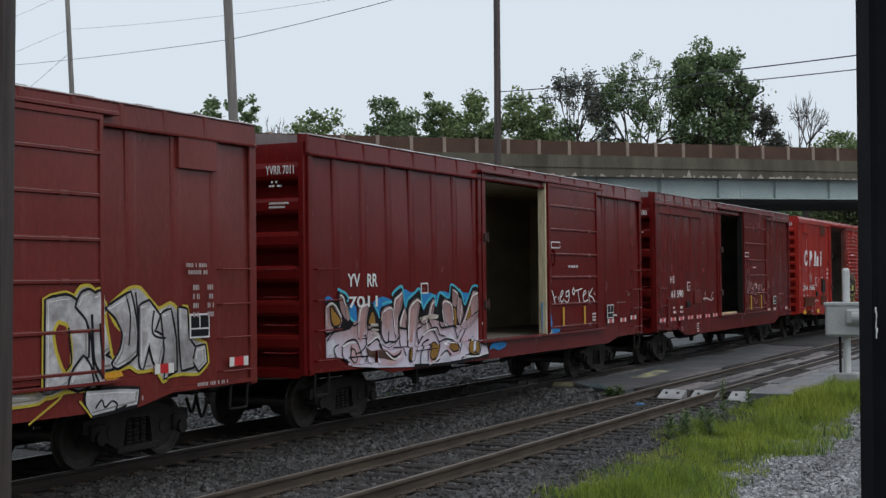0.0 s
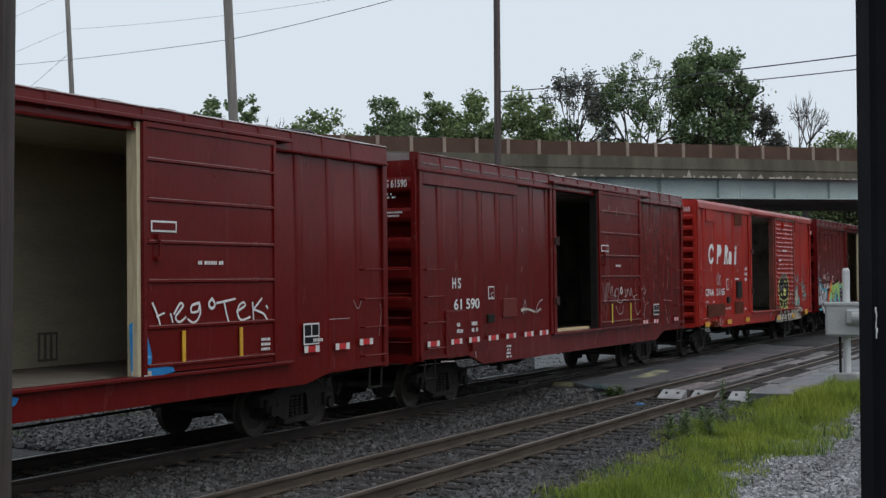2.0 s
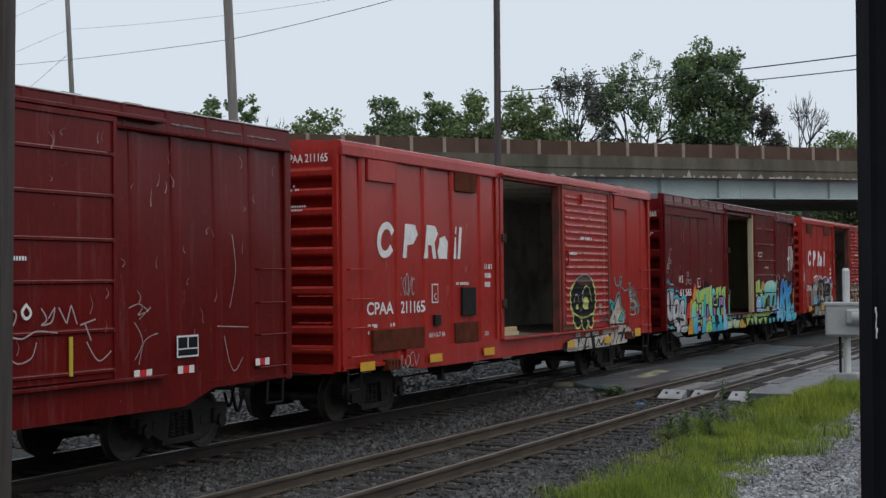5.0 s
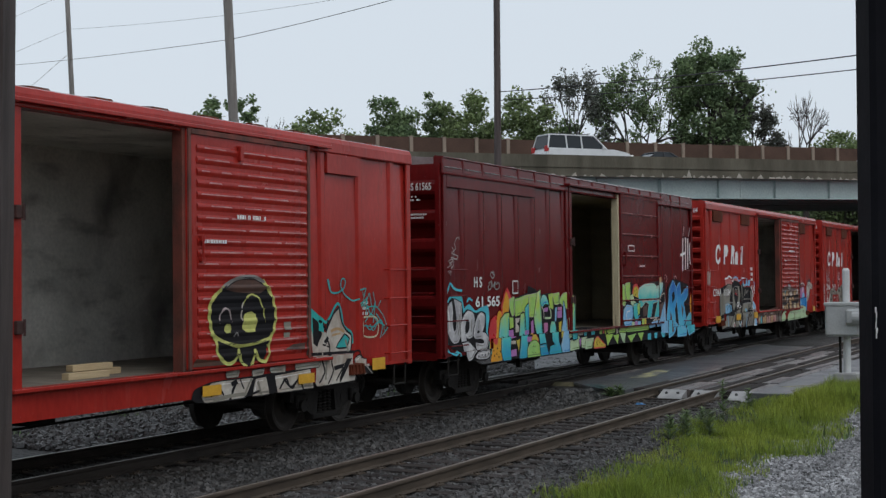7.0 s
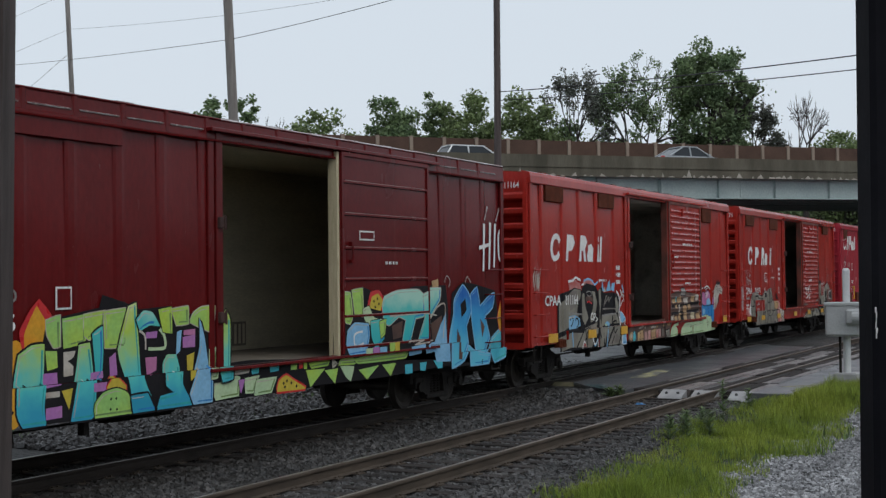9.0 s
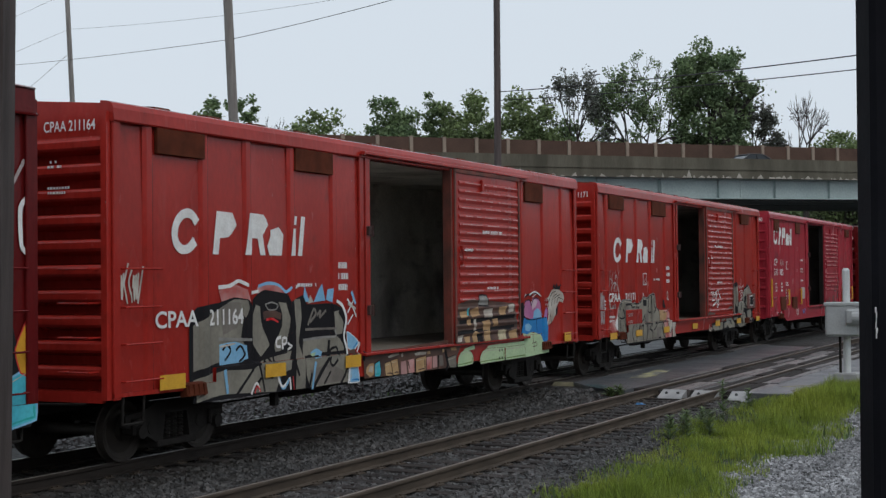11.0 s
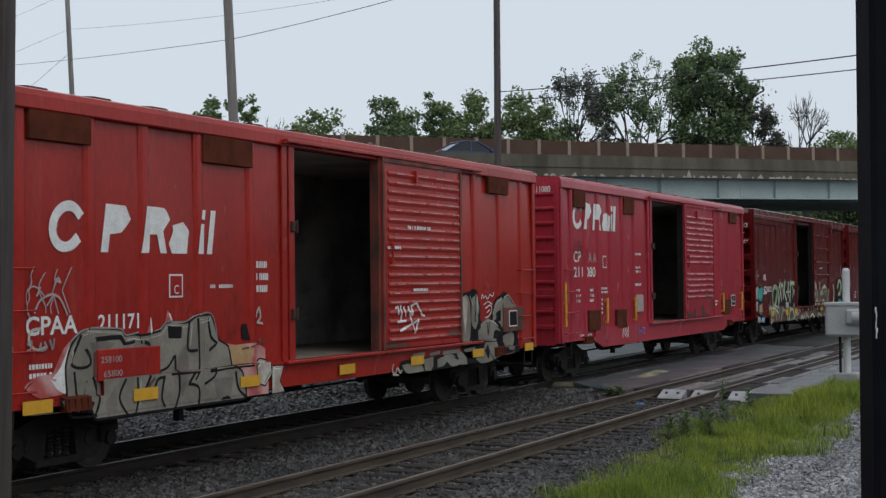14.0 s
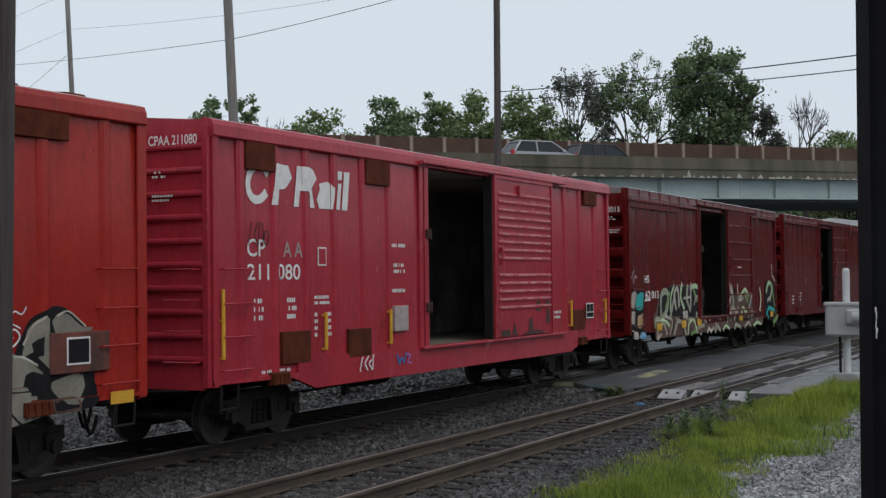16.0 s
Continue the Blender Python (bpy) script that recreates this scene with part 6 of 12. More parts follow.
    g.line("white", [(5.69, 1.65), (6.03, 2.1), (6.28, 2.18)], 0.035, 0.15)
    g.line("white", [(5.57, 1.94), (5.48, 1.61)], 0.025, 0.15)
    g.line("white", [(3.92, 1.44), (4.15, 1.52), (4.44, 1.53)], 0.03, 0.15)
    g.line("white", [(1.04, 1.37), (1.24, 1.42), (1.46, 1.42)], 0.03, 0.15)
    g.line("white", [(1.9, 1.38), (2.2, 1.48), (2.33, 1.37)], 0.03, 0.15)
    g.line("white", [(2.4, 1.21), (2.69, 1.07), (2.96, 1.12)], 0.03, 0.15)
    g.line("white", [(4.07, 0.9), (4.52, 1.01), (4.79, 1.07)], 0.03, 0.15)
    g.line("white", [(4.68, 1.22), (4.93, 1.27), (5.21, 1.24)], 0.03, 0.15)
    g.line("white", [(5.53, 0.97), (5.8, 0.95), (6.26, 0.94), (6.62, 1)], 0.03, 0.15)
    g.line("white", [(6.37, 1.66), (6.53, 1.55), (6.55, 1.28)], 0.028, 0.15)
    g.line("white", [(4.05, 1.7), (4.12, 1.51)], 0.025, 0.15)
    g.line("white", [(5.84, 1.68), (5.87, 1.51)], 0.022, 0.15)
    g.rebase()
    g.fill("blue", [(9.67, 1.91), (9.83, 1.99), (9.87, 1.78), (9.97, 1.5), (9.95, 1.37), (10.41, 1.32), (10.45, 1.26), (10.07, 1.22), (9.71, 1.23)])
    g.line("sky", [(9.75, 1.52), (9.93, 1.48)], 0.025, 0.15)
    g.line("sky", [(9.85, 1.68), (9.87, 1.37)], 0.025, 0.15)
    g.fill("bone", [(9.71, 1.3), (9.95, 1.3), (9.97, 1.23), (9.73, 1.22)])
    g.line("white", [(9.99, 2.18), (10.08, 2.04), (10.14, 1.91)], 0.035, 0.15)
    g.line("white", [(10.08, 2.01), (10.22, 2.05)], 0.03, 0.15)
    g.line("white", [(10.37, 2.03), (10.41, 1.93)], 0.03, 0.15)
    g.line("white", [(10.45, 2.04), (10.58, 2.18), (10.65, 2.14), (10.54, 2.05), (10.47, 1.98), (10.56, 1.92), (10.69, 1.98)], 0.035, 0.15)
    g.line("white", [(11, 2.17), (10.84, 2.14), (10.82, 2.05), (10.98, 2.06), (11.01, 2.17), (11.02, 2.01), (10.89, 1.9), (10.75, 1.95)], 0.035, 0.15)
    g.line("white", [(11.3, 2.22), (11.23, 2.17), (11.24, 2.11), (11.32, 2.09), (11.37, 2.15), (11.3, 2.22)], 0.045, 0.15)
    g.line("white", [(11.42, 2.16), (11.85, 2.21)], 0.035, 0.15)
    g.line("white", [(11.59, 2.17), (11.64, 2.01), (11.7, 1.88)], 0.035, 0.15)
    g.line("white", [(11.9, 2.03), (12.12, 2.11), (12.07, 2.16), (11.95, 2.11), (11.92, 1.98), (12.02, 1.9), (12.22, 1.94)], 0.035, 0.15)
    g.line("white", [(12.3, 2.14), (12.32, 1.89)], 0.035, 0.15)
    g.line("white", [(12.53, 2.2), (12.32, 2.05), (12.58, 1.98), (12.69, 1.87)], 0.035, 0.15)
    g.line("white", [(12.66, 2.09), (12.69, 2.06)], 0.03, 0.15)
    g.rebase()
    g.line("greyw", [(15.47, 2.12), (15.6, 1.98), (15.71, 2.11)], 0.012, 0.15)
    g.line("greyw", [(16.33, 1.5), (16.41, 1.87), (16.38, 2.06)], 0.012, 0.15)
    g.line("greyw", [(14.68, 1.83), (15.33, 1.83)], 0.012, 0.15)
    g.done()
    small_writing(c, ((13.95, 1.55, 0.35, 1, 0.05), (12.5, 1.62, 0.25, 3, 0.04), (10.97, 2.75, 0.6, 1, 0.05)), "white", -1.757)
    placard(c, 9.98, 3.13, 0.54, 0.15, -1.73, inner="brown")
    placard(c, 13.83, 1.45, 0.46, 0.34, -1.652, stem=1)
    placard(c, 3.9, 2.2, 0.28, 0.2, -1.61, inner="brown")
    for u, z in ((13.84, 1.33), (14.79, 1.33), (15.58, 1.37)):
        tape(c, u, z, w=0.44, h=0.10)
    for u in (10.64, 11.99):
        bm = bmesh.new()
        quad_box(bm, u - 0.035, u + 0.035, -1.765, -1.745, 1.38, 1.80, 0.004)
        part("hand_rail", bm, M["yellow"], c, "yellow painted strip")
    g = Spray(c, w)
    g.fill("blue", [(6.75, 1.02), (6.95, 1.06), (7.2, 1.0), (7.55, 1.05), (7.62, 1.13), (7.3, 1.19), (6.9, 1.16)])
    g.done()
    TRAIN.append((c, 18.61, s))
    # brown car with reflective tape along the sill
    c, w, s = boxcar(36.45, "dark brown boxcar, door open, red and white tape along its sill", "scuffed_brown", BROWN_POSTS, 9.2, lining="lining_dark", slots=True, band=0.32, sill=0.76, beads=True)
    end_number(c, "HS 61590")
    lettering("H S", c, 1.38, 2.28, 0.21, 0.36, -1.616, M["white"], 0.02)
    lettering("61 590", c, 1.43, 1.87, 0.21, 1.16, -1.648, M["white"], 0.02)
    for u in (0.24, 1.22, 2.02, 2.93, 3.82, 4.78, 5.63, 12.82, 13.74, 15.6):
        tape(c, u, 1.215, w=0.48 if u < 6 else 0.36, h=0.10)
    # the panel of newer paint over the truck, and a shallow box
    for a, b, lo, hi, m in ((1.06, 1.9, 0.95, 1.86, "brown"), (3.74, 4.44, 1.66, 2.05, "oxide"), (2.98, 3.30, 1.58, 1.74, "under")):
        bm = bmesh.new()
        quad_box(bm, a, b, -1.64, -1.598, lo, hi, 0.008)
        part("welded_plate", bm, M[m], c)
    g = Spray(c, w, 0.03)
    rubbed(g, ((9.5, 12.2, 3.6, 4.25), (9.5, 12.2, 1.4, 2.4), (12.6, 16.3, 1.3, 3.9), (12.6, 16.3, 2.6, 4.2)), 5, 44)
    g.line("bone", [(4.65, 1.79), (4.85, 1.85), (4.79, 1.71)], 0.02, 0.15)
    g.line("bone", [(4.68, 1.78), (5.03, 1.8), (5.41, 1.73)], 0.05, 0.15)
    g.line("greyw", [(4.8, 1.87), (4.88, 2.03), (4.94, 1.73)], 0.018, 0.15)
    g.line("greyw", [(5.47, 1.76), (5.63, 1.93), (5.84, 1.99)], 0.03, 0.15)
    g.line("greyw", [(5.53, 1.73), (5.75, 1.79)], 0.05, 0.15)
    g.fill("greyw", [(1.08, 1.66), (1.24, 1.71), (1.46, 1.61), (1.44, 1.54), (1.24, 1.58)])
    g.line("greyw", [(1.14, 1.6), (1.36, 1.49), (1.54, 1.43)], 0.02, 0.15)
    g.fill("oxide", [(3.71, 1.69), (4.4, 1.74), (4.43, 2.03), (3.76, 1.98)])
    g.line("greyw", [(0.72, 0.92), (1.25, 0.9)], 0.03, 0.15)
    g.line("greyw", [(2.23, 1.02), (2.25, 0.92)], 0.03, 0.15)
    g.rebase()
    g.line("greyw", [(9.37, 2.32), (9.46, 2.19), (9.56, 1.87)], 0.022, 0.15)
    g.line("greyw", [(9.51, 1.9), (9.7, 2.27), (9.79, 2.34), (9.76, 2.1), (9.6, 1.94)], 0.022, 0.15)
    g.line("greyw", [(9.88, 2.34), (10, 1.86)], 0.022, 0.15)
    g.line("greyw", [(9.94, 2.08), (10.07, 2.27), (10.13, 1.85)], 0.022, 0.15)
    g.line("greyw", [(10.26, 1.86), (10.32, 2.18), (10.19, 2.02), (10.42, 1.98)], 0.022, 0.15)
    g.line("greyw", [(10.39, 2.19), (10.58, 2.13), (10.55, 2), (10.42, 1.87), (10.68, 1.82), (10.91, 1.9), (11.26, 1.87)], 0.022, 0.15)
    g.line("white", [(10.75, 2.21), (10.68, 2.13), (10.75, 2.05), (10.83, 2.12), (10.75, 2.21)], 0.04, 0.15)
    g.line("greyw", [(11, 2.16), (11.09, 2.03), (10.98, 1.97), (11.17, 2), (11.23, 2.18), (11.12, 2.05)], 0.022, 0.15)
    g.line("greyw", [(11.3, 2.16), (11.43, 1.97), (11.51, 2.2), (11.61, 1.97)], 0.022, 0.15)
    g.line("greyw", [(11.68, 1.95), (11.94, 2.01)], 0.022, 0.15)
    g.line("greyw", [(11.76, 1.95), (11.86, 1.76)], 0.022, 0.15)
    g.line("greyw", [(10.33, 1.74), (10.58, 1.54), (10.83, 1.59), (10.91, 1.76)], 0.018, 0.15)
    g.line("greyw", [(11.79, 1.73), (12, 1.49), (12.23, 1.6)], 0.018, 0.15)
    g.rebase()
    g.line("greyw", [(12.75, 2.13), (12.95, 2.18), (13.15, 2.08), (12.91, 2.03), (13.03, 2.13)], 0.012, 0.15)
    g.line("greyw", [(13.19, 2.13), (12.95, 1.98)], 0.012, 0.15)
    g.line("greyw", [(12.85, 1.94), (13.02, 1.69), (12.86, 1.46)], 0.012, 0.15)
    g.line("greyw", [(12.94, 1.39), (13.06, 1.69), (13.34, 1.78)], 0.012, 0.15)
    g.line("greyw", [(14.67, 1.83), (15.45, 1.79)], 0.012, 0.15)
    g.line("greyw", [(14.85, 1.68), (14.97, 1.31), (15.11, 1.17), (15.3, 1.35)], 0.012, 0.15)
    g.line("greyw", [(15.06, 3.14), (15.14, 2.62), (14.99, 2.09)], 0.012, 0.15)
    g.done()

    placard(c, 3.05, 2.05, 0.28, 0.26, -1.61, inner="brown")
    lettering("C", c, 3.15, 2.08, 0.11, 0.1, -1.622, M["white"])
    small_writing(c, ((1.47, 1.62, 0.26, 2, 0.07), (2.13, 1.62, 0.30, 2, 0.07), (3.8, 1.08, 0.28, 4, 0.04)), "white", -1.668)
    small_writing(c, ((10.4, 2.78, 0.5, 1, 0.05),), "white", -1.757)
    placard(c, 9.42, 3.10, 0.54, 0.16, -1.73, inner="brown")
    placard(c, 13.73, 1.43, 0.48, 0.30, -1.652, stem=1)
    bm = bmesh.new()
    quad_box(bm, 6.75, 9.15, -1.5, -1.3, 1.2, 1.29, 0.01)
    part("dunnage_board", bm, M["lumber"], c, "pale lumber lying in the doorway")
    for u in (10.11, 11.52):
        bm = bmesh.new()
        quad_box(bm, u - 0.03, u + 0.03, -1.765, -1.745, 1.33, 1.81, 0.004)
        part("hand_rail", bm, M["gold"], c)
    TRAIN.append((c, 36.45, s))
    # faded red car with a ring-shaped face sprayed on its door
    c, w, s = boxcar(54.62, "faded red boxcar, yellow face sprayed on its open door", "red", RED_POSTS, 9.54, jamb="worn_edge", ribbed=True, end_ribs=10, long=16.3, opening=6.5,
                     patches=((4.25, 5.2, 4.16, 4.53, "rust"), (0.86, 1.85, 4.16, 4.53, "red"), (13.4, 14.4, 4.2, 4.53, "red"), (1.0, 2.9, 1.22, 1.6, "rust"), (4.2, 5.25, 1.22, 1.62, "rust"), (4.55, 5.15, 1.75, 2.3, "under"), (3.35, 3.6, 1.6, 1.8, "under")))
    end_number(c, "CPAA 211165", z=4.43, wide=0.86)
    wordmark(c, w, 1.19, 2.85, 0.62, WIDE_MARK)
    lettering("CPAA", c, 0.86, 1.86, 0.22, 0.95, -1.606, M["white"], 0.02)
    lettering("211165", c, 2.08, 1.86, 0.22, 0.9, -1.606, M["white"], 0.02)
    placard(c, 3.3, 2.02, 0.26, 0.36, -1.61, inner="red")
    lettering("C", c, 3.38, 2.08, 0.12, 0.1, -1.622, M["white"])
    tag(c, w, "zso/c", 2.0, 2.6, 2.18, 2.6, "greyw", 0.026, 28)
    tag(c, w, "oocV", 1.95, 2.6, 0.9, 1.15, "greyw", 0.016, 29)
    lettering("D&H-0-7-95", c, 3.1, 1.38, 0.09, 0.75, -1.606, M["white"])
    lettering("50K", c, 5.65, 1.32, 0.09, 0.2, -1.606, M["white"])
    small_writing(c, ((5.68, 2.76, 0.36, 3, 0.1), (4.3, 2.40, 0.75, 1, 0.05), (0.9, 1.7, 0.4, 2, 0.06), (1.7, 1.7, 0.4, 2, 0.06), (14.6, 2.1, 0.25, 3, 0.05)))
    small_writing(c, ((10.7, 3.42, 0.95, 1, 0.06), (9.95, 3.05, 0.55, 1, 0.05)), "white", -1.757)
    for u, wd in ((0.45, 0.5), (3.02, 0.5), (5.39, 0.5), (9.95, 0.44), (12.42, 0.46), (14.75, 0.44)):
        tape(c, u, 0.86 if 9 < u < 14 else 0.93, kind="y", w=wd, h=0.15 if u < 14 else 0.2, y=-1.705)
    g = Spray(c, w)
    door_grime(g, 9.54)
    g.fill("black", [(10.13, 2.16), (10.39, 2.37), (10.76, 2.5), (11.14, 2.53), (11.49, 2.44), (11.7, 2.13), (11.73, 1.85), (11.61, 1.66), (11.48, 1.43), (11.42, 1.27), (11.19, 1.29), (10.99, 1.19), (10.78, 1.31), (10.56, 1.29), (10.32, 1.41), (10.23, 1.63), (10.12, 1.83)])
    g.fill("umber", [(10.45, 2.35), (10.79, 2.48), (11.2, 2.48), (11.49, 2.36), (11.33, 2.28), (10.69, 2.31)])
    g.line("khaki", [(10.23, 1.63), (10.11, 1.8), (10.07, 2.02), (10.13, 2.2), (10.39, 2.37)], 0.07, 0.15)
    g.line("chrome", [(10.39, 2.37), (10.72, 2.5), (11.14, 2.53), (11.43, 2.45)], 0.06, 0.15)
    g.line("khaki", [(11.43, 2.45), (11.64, 2.25), (11.74, 1.97), (11.68, 1.72), (11.52, 1.53)], 0.07, 0.15)
    g.line("khaki", [(10.11, 1.72), (10.38, 1.62), (10.75, 1.53), (11.19, 1.55), (11.56, 1.61)], 0.05, 0.15)
    g.line("khaki", [(10.23, 1.6), (10.28, 1.42), (10.49, 1.29), (10.68, 1.32), (10.78, 1.46)], 0.055, 0.15)
    g.line("khaki", [(10.78, 1.46), (10.83, 1.32), (10.98, 1.21), (11.14, 1.29), (11.18, 1.44)], 0.055, 0.15)
    g.line("khaki", [(11.2, 1.43), (11.29, 1.31), (11.45, 1.27), (11.55, 1.36), (11.56, 1.54)], 0.055, 0.15)
    g.fill("khaki", [(10.88, 1.88), (10.94, 1.99), (11.09, 2.02), (11.22, 1.97), (11.24, 1.83), (11.17, 1.72), (10.96, 1.72), (10.87, 1.78)])
    g.line("khaki", [(10.88, 2.11), (10.97, 2.22), (11.13, 2.27), (11.3, 2.2), (11.4, 2.06), (11.45, 1.88)], 0.03, 0.15)
    g.line("bone", [(10.88, 1.86), (10.84, 2), (10.89, 2.15)], 0.03, 0.15)
    g.fill("khaki", [(10.42, 1.78), (10.47, 1.86), (10.57, 1.85), (10.6, 1.78), (10.54, 1.73), (10.44, 1.73)])
    g.line("greyw", [(10.3, 1.88), (10.35, 2.03), (10.47, 2.08), (10.57, 2), (10.6, 1.89)], 0.03, 0.15)
    g.line("chrome", [(10.66, 1.68), (10.71, 1.73), (10.76, 1.68)], 0.025, 0.15)
    g.fill("tan", [(11.97, 1.84), (12.16, 1.84), (12.16, 1.71), (11.97, 1.72)])
    g.fill("tan", [(11.97, 1.68), (12.13, 1.68), (12.13, 1.6), (11.96, 1.6)])
    g.rebase()
    g.fill("bone", [(12.97, 0.84), (13.01, 1.17), (12.95, 1.6), (12.99, 1.77), (13.2, 1.67), (13.41, 1.6), (13.51, 1.75), (13.67, 1.95), (13.82, 2.04), (13.9, 1.78), (14.02, 1.64), (14.24, 1.54), (14.18, 1.24), (14.28, 1), (14.21, 0.8), (13.03, 0.78)])
    g.fill("teal", [(12.9, 2.02), (13.05, 1.93), (13.23, 1.84), (13.29, 1.62), (13.11, 1.68), (13.01, 1.54), (12.94, 1.77)])
    g.fill("black", [(12.99, 1.88), (13.17, 1.79), (13.23, 1.59), (13.13, 1.4), (13.01, 1.46)])
    g.line("teal", [(12.9, 2.02), (13.14, 1.9), (13.35, 1.78), (13.51, 1.85), (13.67, 2.02), (13.8, 2.08), (13.9, 1.91), (13.96, 1.71), (14.22, 1.58), (14.25, 1.43)], 0.05, 0.15)
    g.line("black", [(13.2, 1.81), (13.38, 1.65), (13.49, 1.75), (13.64, 1.92), (13.82, 2.02)], 0.045, 0.15)
    g.line("black", [(13.82, 2.02), (13.9, 1.77), (14.06, 1.62), (14.22, 1.53), (14.17, 1.26)], 0.04, 0.15)
    g.line("black", [(13.46, 1.8), (13.4, 1.58), (13.51, 1.38), (13.47, 1.14), (13.52, 0.99), (13.37, 0.81)], 0.04, 0.15)
    g.fill("black", [(13.27, 1.48), (13.41, 1.58), (13.49, 1.52), (13.38, 1.42)])
    g.line("black", [(13.26, 1.43), (13.51, 1.38)], 0.03, 0.15)
    g.blob("teal", [(13.73, 1.37), (13.99, 1.55), (14.12, 1.49), (14.04, 1.37)], 0.03, "black")
    g.line("black", [(12.93, 1.29), (13.5, 1.28), (14.25, 1.27)], 0.05, 0.15)
    g.line("sand", [(13.57, 1.64), (13.76, 1.67), (13.96, 1.62)], 0.05, 0.15)
    g.line("sand", [(13.6, 1.57), (13.83, 1.59)], 0.035, 0.15)
    g.fill("black", [(13.95, 1.17), (14.12, 1.17), (13.85, 0.89), (13.72, 0.78), (13.72, 0.87)])
    g.fill("black", [(13.53, 1.07), (13.89, 1.1), (13.82, 1.03), (13.56, 1)])
    g.line("black", [(13.16, 1.2), (13.25, 1), (13.1, 0.84)], 0.04, 0.15)
    g.line("black", [(13.82, 1.03), (13.62, 0.84)], 0.035, 0.15)
    g.line("black", [(14.25, 1.22), (14.18, 1.01), (14.28, 0.83)], 0.035, 0.15)
    g.line("tan", [(13.31, 1.15), (13.28, 0.9)], 0.06, 0.15)
    g.line("tan", [(14.02, 1.46), (14.09, 1.3)], 0.05, 0.15)
    g.line("black", [(14.28, 1.25), (14.42, 1.28), (14.49, 1.15)], 0.03, 0.15)
    g.blob("bone", [(14.32, 1.13), (14.42, 1.19), (14.59, 1.11), (14.69, 1.12), (14.69, 1.01), (14.38, 1.05)], 0.02, "black")
    g.fill("black", [(14.31, 1), (14.83, 1.01), (14.86, 0.89), (14.41, 0.87)])
    g.line("chrome", [(14.4, 1.01), (14.58, 0.88)], 0.03, 0.15)
    g.line("chrome", [(14.59, 1.02), (14.79, 0.88)], 0.03, 0.15)
    g.line("black", [(14.35, 0.89), (14.48, 0.79)], 0.02, 0.15)
    g.line("teal", [(13.46, 2.47), (13.55, 2.28), (13.76, 2.26), (13.97, 2.33), (14.02, 2.45), (13.92, 2.49), (13.87, 2.37), (14, 2.22), (14.25, 2.12), (14.43, 2.14)], 0.03, 0.15)
    g.line("teal", [(13.47, 2.46), (13.52, 2.34)], 0.05, 0.15)
    g.line("teal", [(14.47, 2.3), (14.71, 2.32), (14.6, 2.12), (14.47, 2.07)], 0.026, 0.15)
    g.line("teal", [(14.5, 2.03), (14.74, 2.16), (14.71, 1.89)], 0.026, 0.15)
    g.line("teal", [(14.76, 2.02), (14.88, 1.88), (15.03, 2.11), (14.95, 1.74)], 0.024, 0.15)
    g.line("teal", [(14.67, 1.75), (14.88, 1.88), (15.09, 1.74), (14.84, 1.61), (14.7, 1.7)], 0.024, 0.15)
    g.line("teal", [(15.06, 1.88), (15.27, 1.68), (15.19, 1.46)], 0.024, 0.15)
    g.line("teal", [(15.16, 1.73), (15.47, 1.63), (15.27, 1.5)], 0.024, 0.15)
    g.line("cream", [(14.58, 1.83), (15.07, 1.81), (15.07, 1.51), (14.58, 1.53), (14.58, 1.83)], 0.03, 0.15)
    g.line("teal", [(14.54, 2.25), (14.64, 2), (14.82, 2.25), (14.92, 1.95)], 0.02, 0.15)
    g.line("teal", [(14.71, 1.99), (15.02, 2.01), (15.27, 1.87), (15.42, 1.68)], 0.02, 0.15)
    g.line("teal", [(14.84, 1.7), (14.95, 1.59), (15.2, 1.78), (15.34, 1.59)], 0.02, 0.15)
    g.line("teal", [(14.6, 1.69), (15.02, 1.66)], 0.02, 0.15)
    g.line("teal", [(14.96, 2.25), (15.06, 1.99), (15.21, 2.1)], 0.02, 0.15)
    g.rebase()
    g.fill("black", [(9.74, 0.85), (9.81, 0.97), (10.18, 1.05), (10.66, 1.06), (12.52, 1.09), (12.84, 1.08), (12.87, 0.78), (12.51, 0.78), (10.65, 0.78), (9.86, 0.78)])
    g.blob("bone", [(9.98, 0.86), (10.2, 1.02), (10.9, 1.03), (11.22, 1.03), (11.03, 0.78), (10.06, 0.78)], 0.016, "black")
    g.blob("bone", [(11.31, 1.01), (11.57, 1.02), (11.65, 0.78), (11.22, 0.78)], 0.016, "black")
    g.blob("bone", [(11.82, 1.02), (12.81, 1.06), (12.9, 0.78), (12.23, 0.78), (11.89, 0.78)], 0.016, "black")
    g.line("black", [(11.65, 1.02), (11.73, 0.78)], 0.05, 0.15)
    g.line("black", [(11.95, 0.83), (12.12, 0.97), (12.23, 0.83), (12.4, 0.9)], 0.04, 0.15)
    g.line("black", [(11.03, 0.78), (11.22, 0.89), (11.18, 0.8), (11.41, 0.84)], 0.04, 0.15)
    g.blob("bone", [(10.56, 1.16), (10.88, 1.17), (10.85, 1.09), (10.58, 1.09)], 0.012, "black")
    g.blob("bone", [(11.22, 1.14), (11.52, 1.15), (11.49, 1.08), (11.23, 1.07)], 0.012, "black")
    g.blob("bone", [(11.68, 1.15), (12.09, 1.16), (12.09, 1.08), (11.71, 1.09)], 0.012, "black")
    g.blob("bone", [(12.38, 1.17), (13.12, 1.18), (13.08, 1.1), (12.4, 1.09)], 0.012, "black")
    g.line("black", [(10.2, 0.86), (10.34, 0.96), (10.48, 0.86)], 0.04, 0.15)
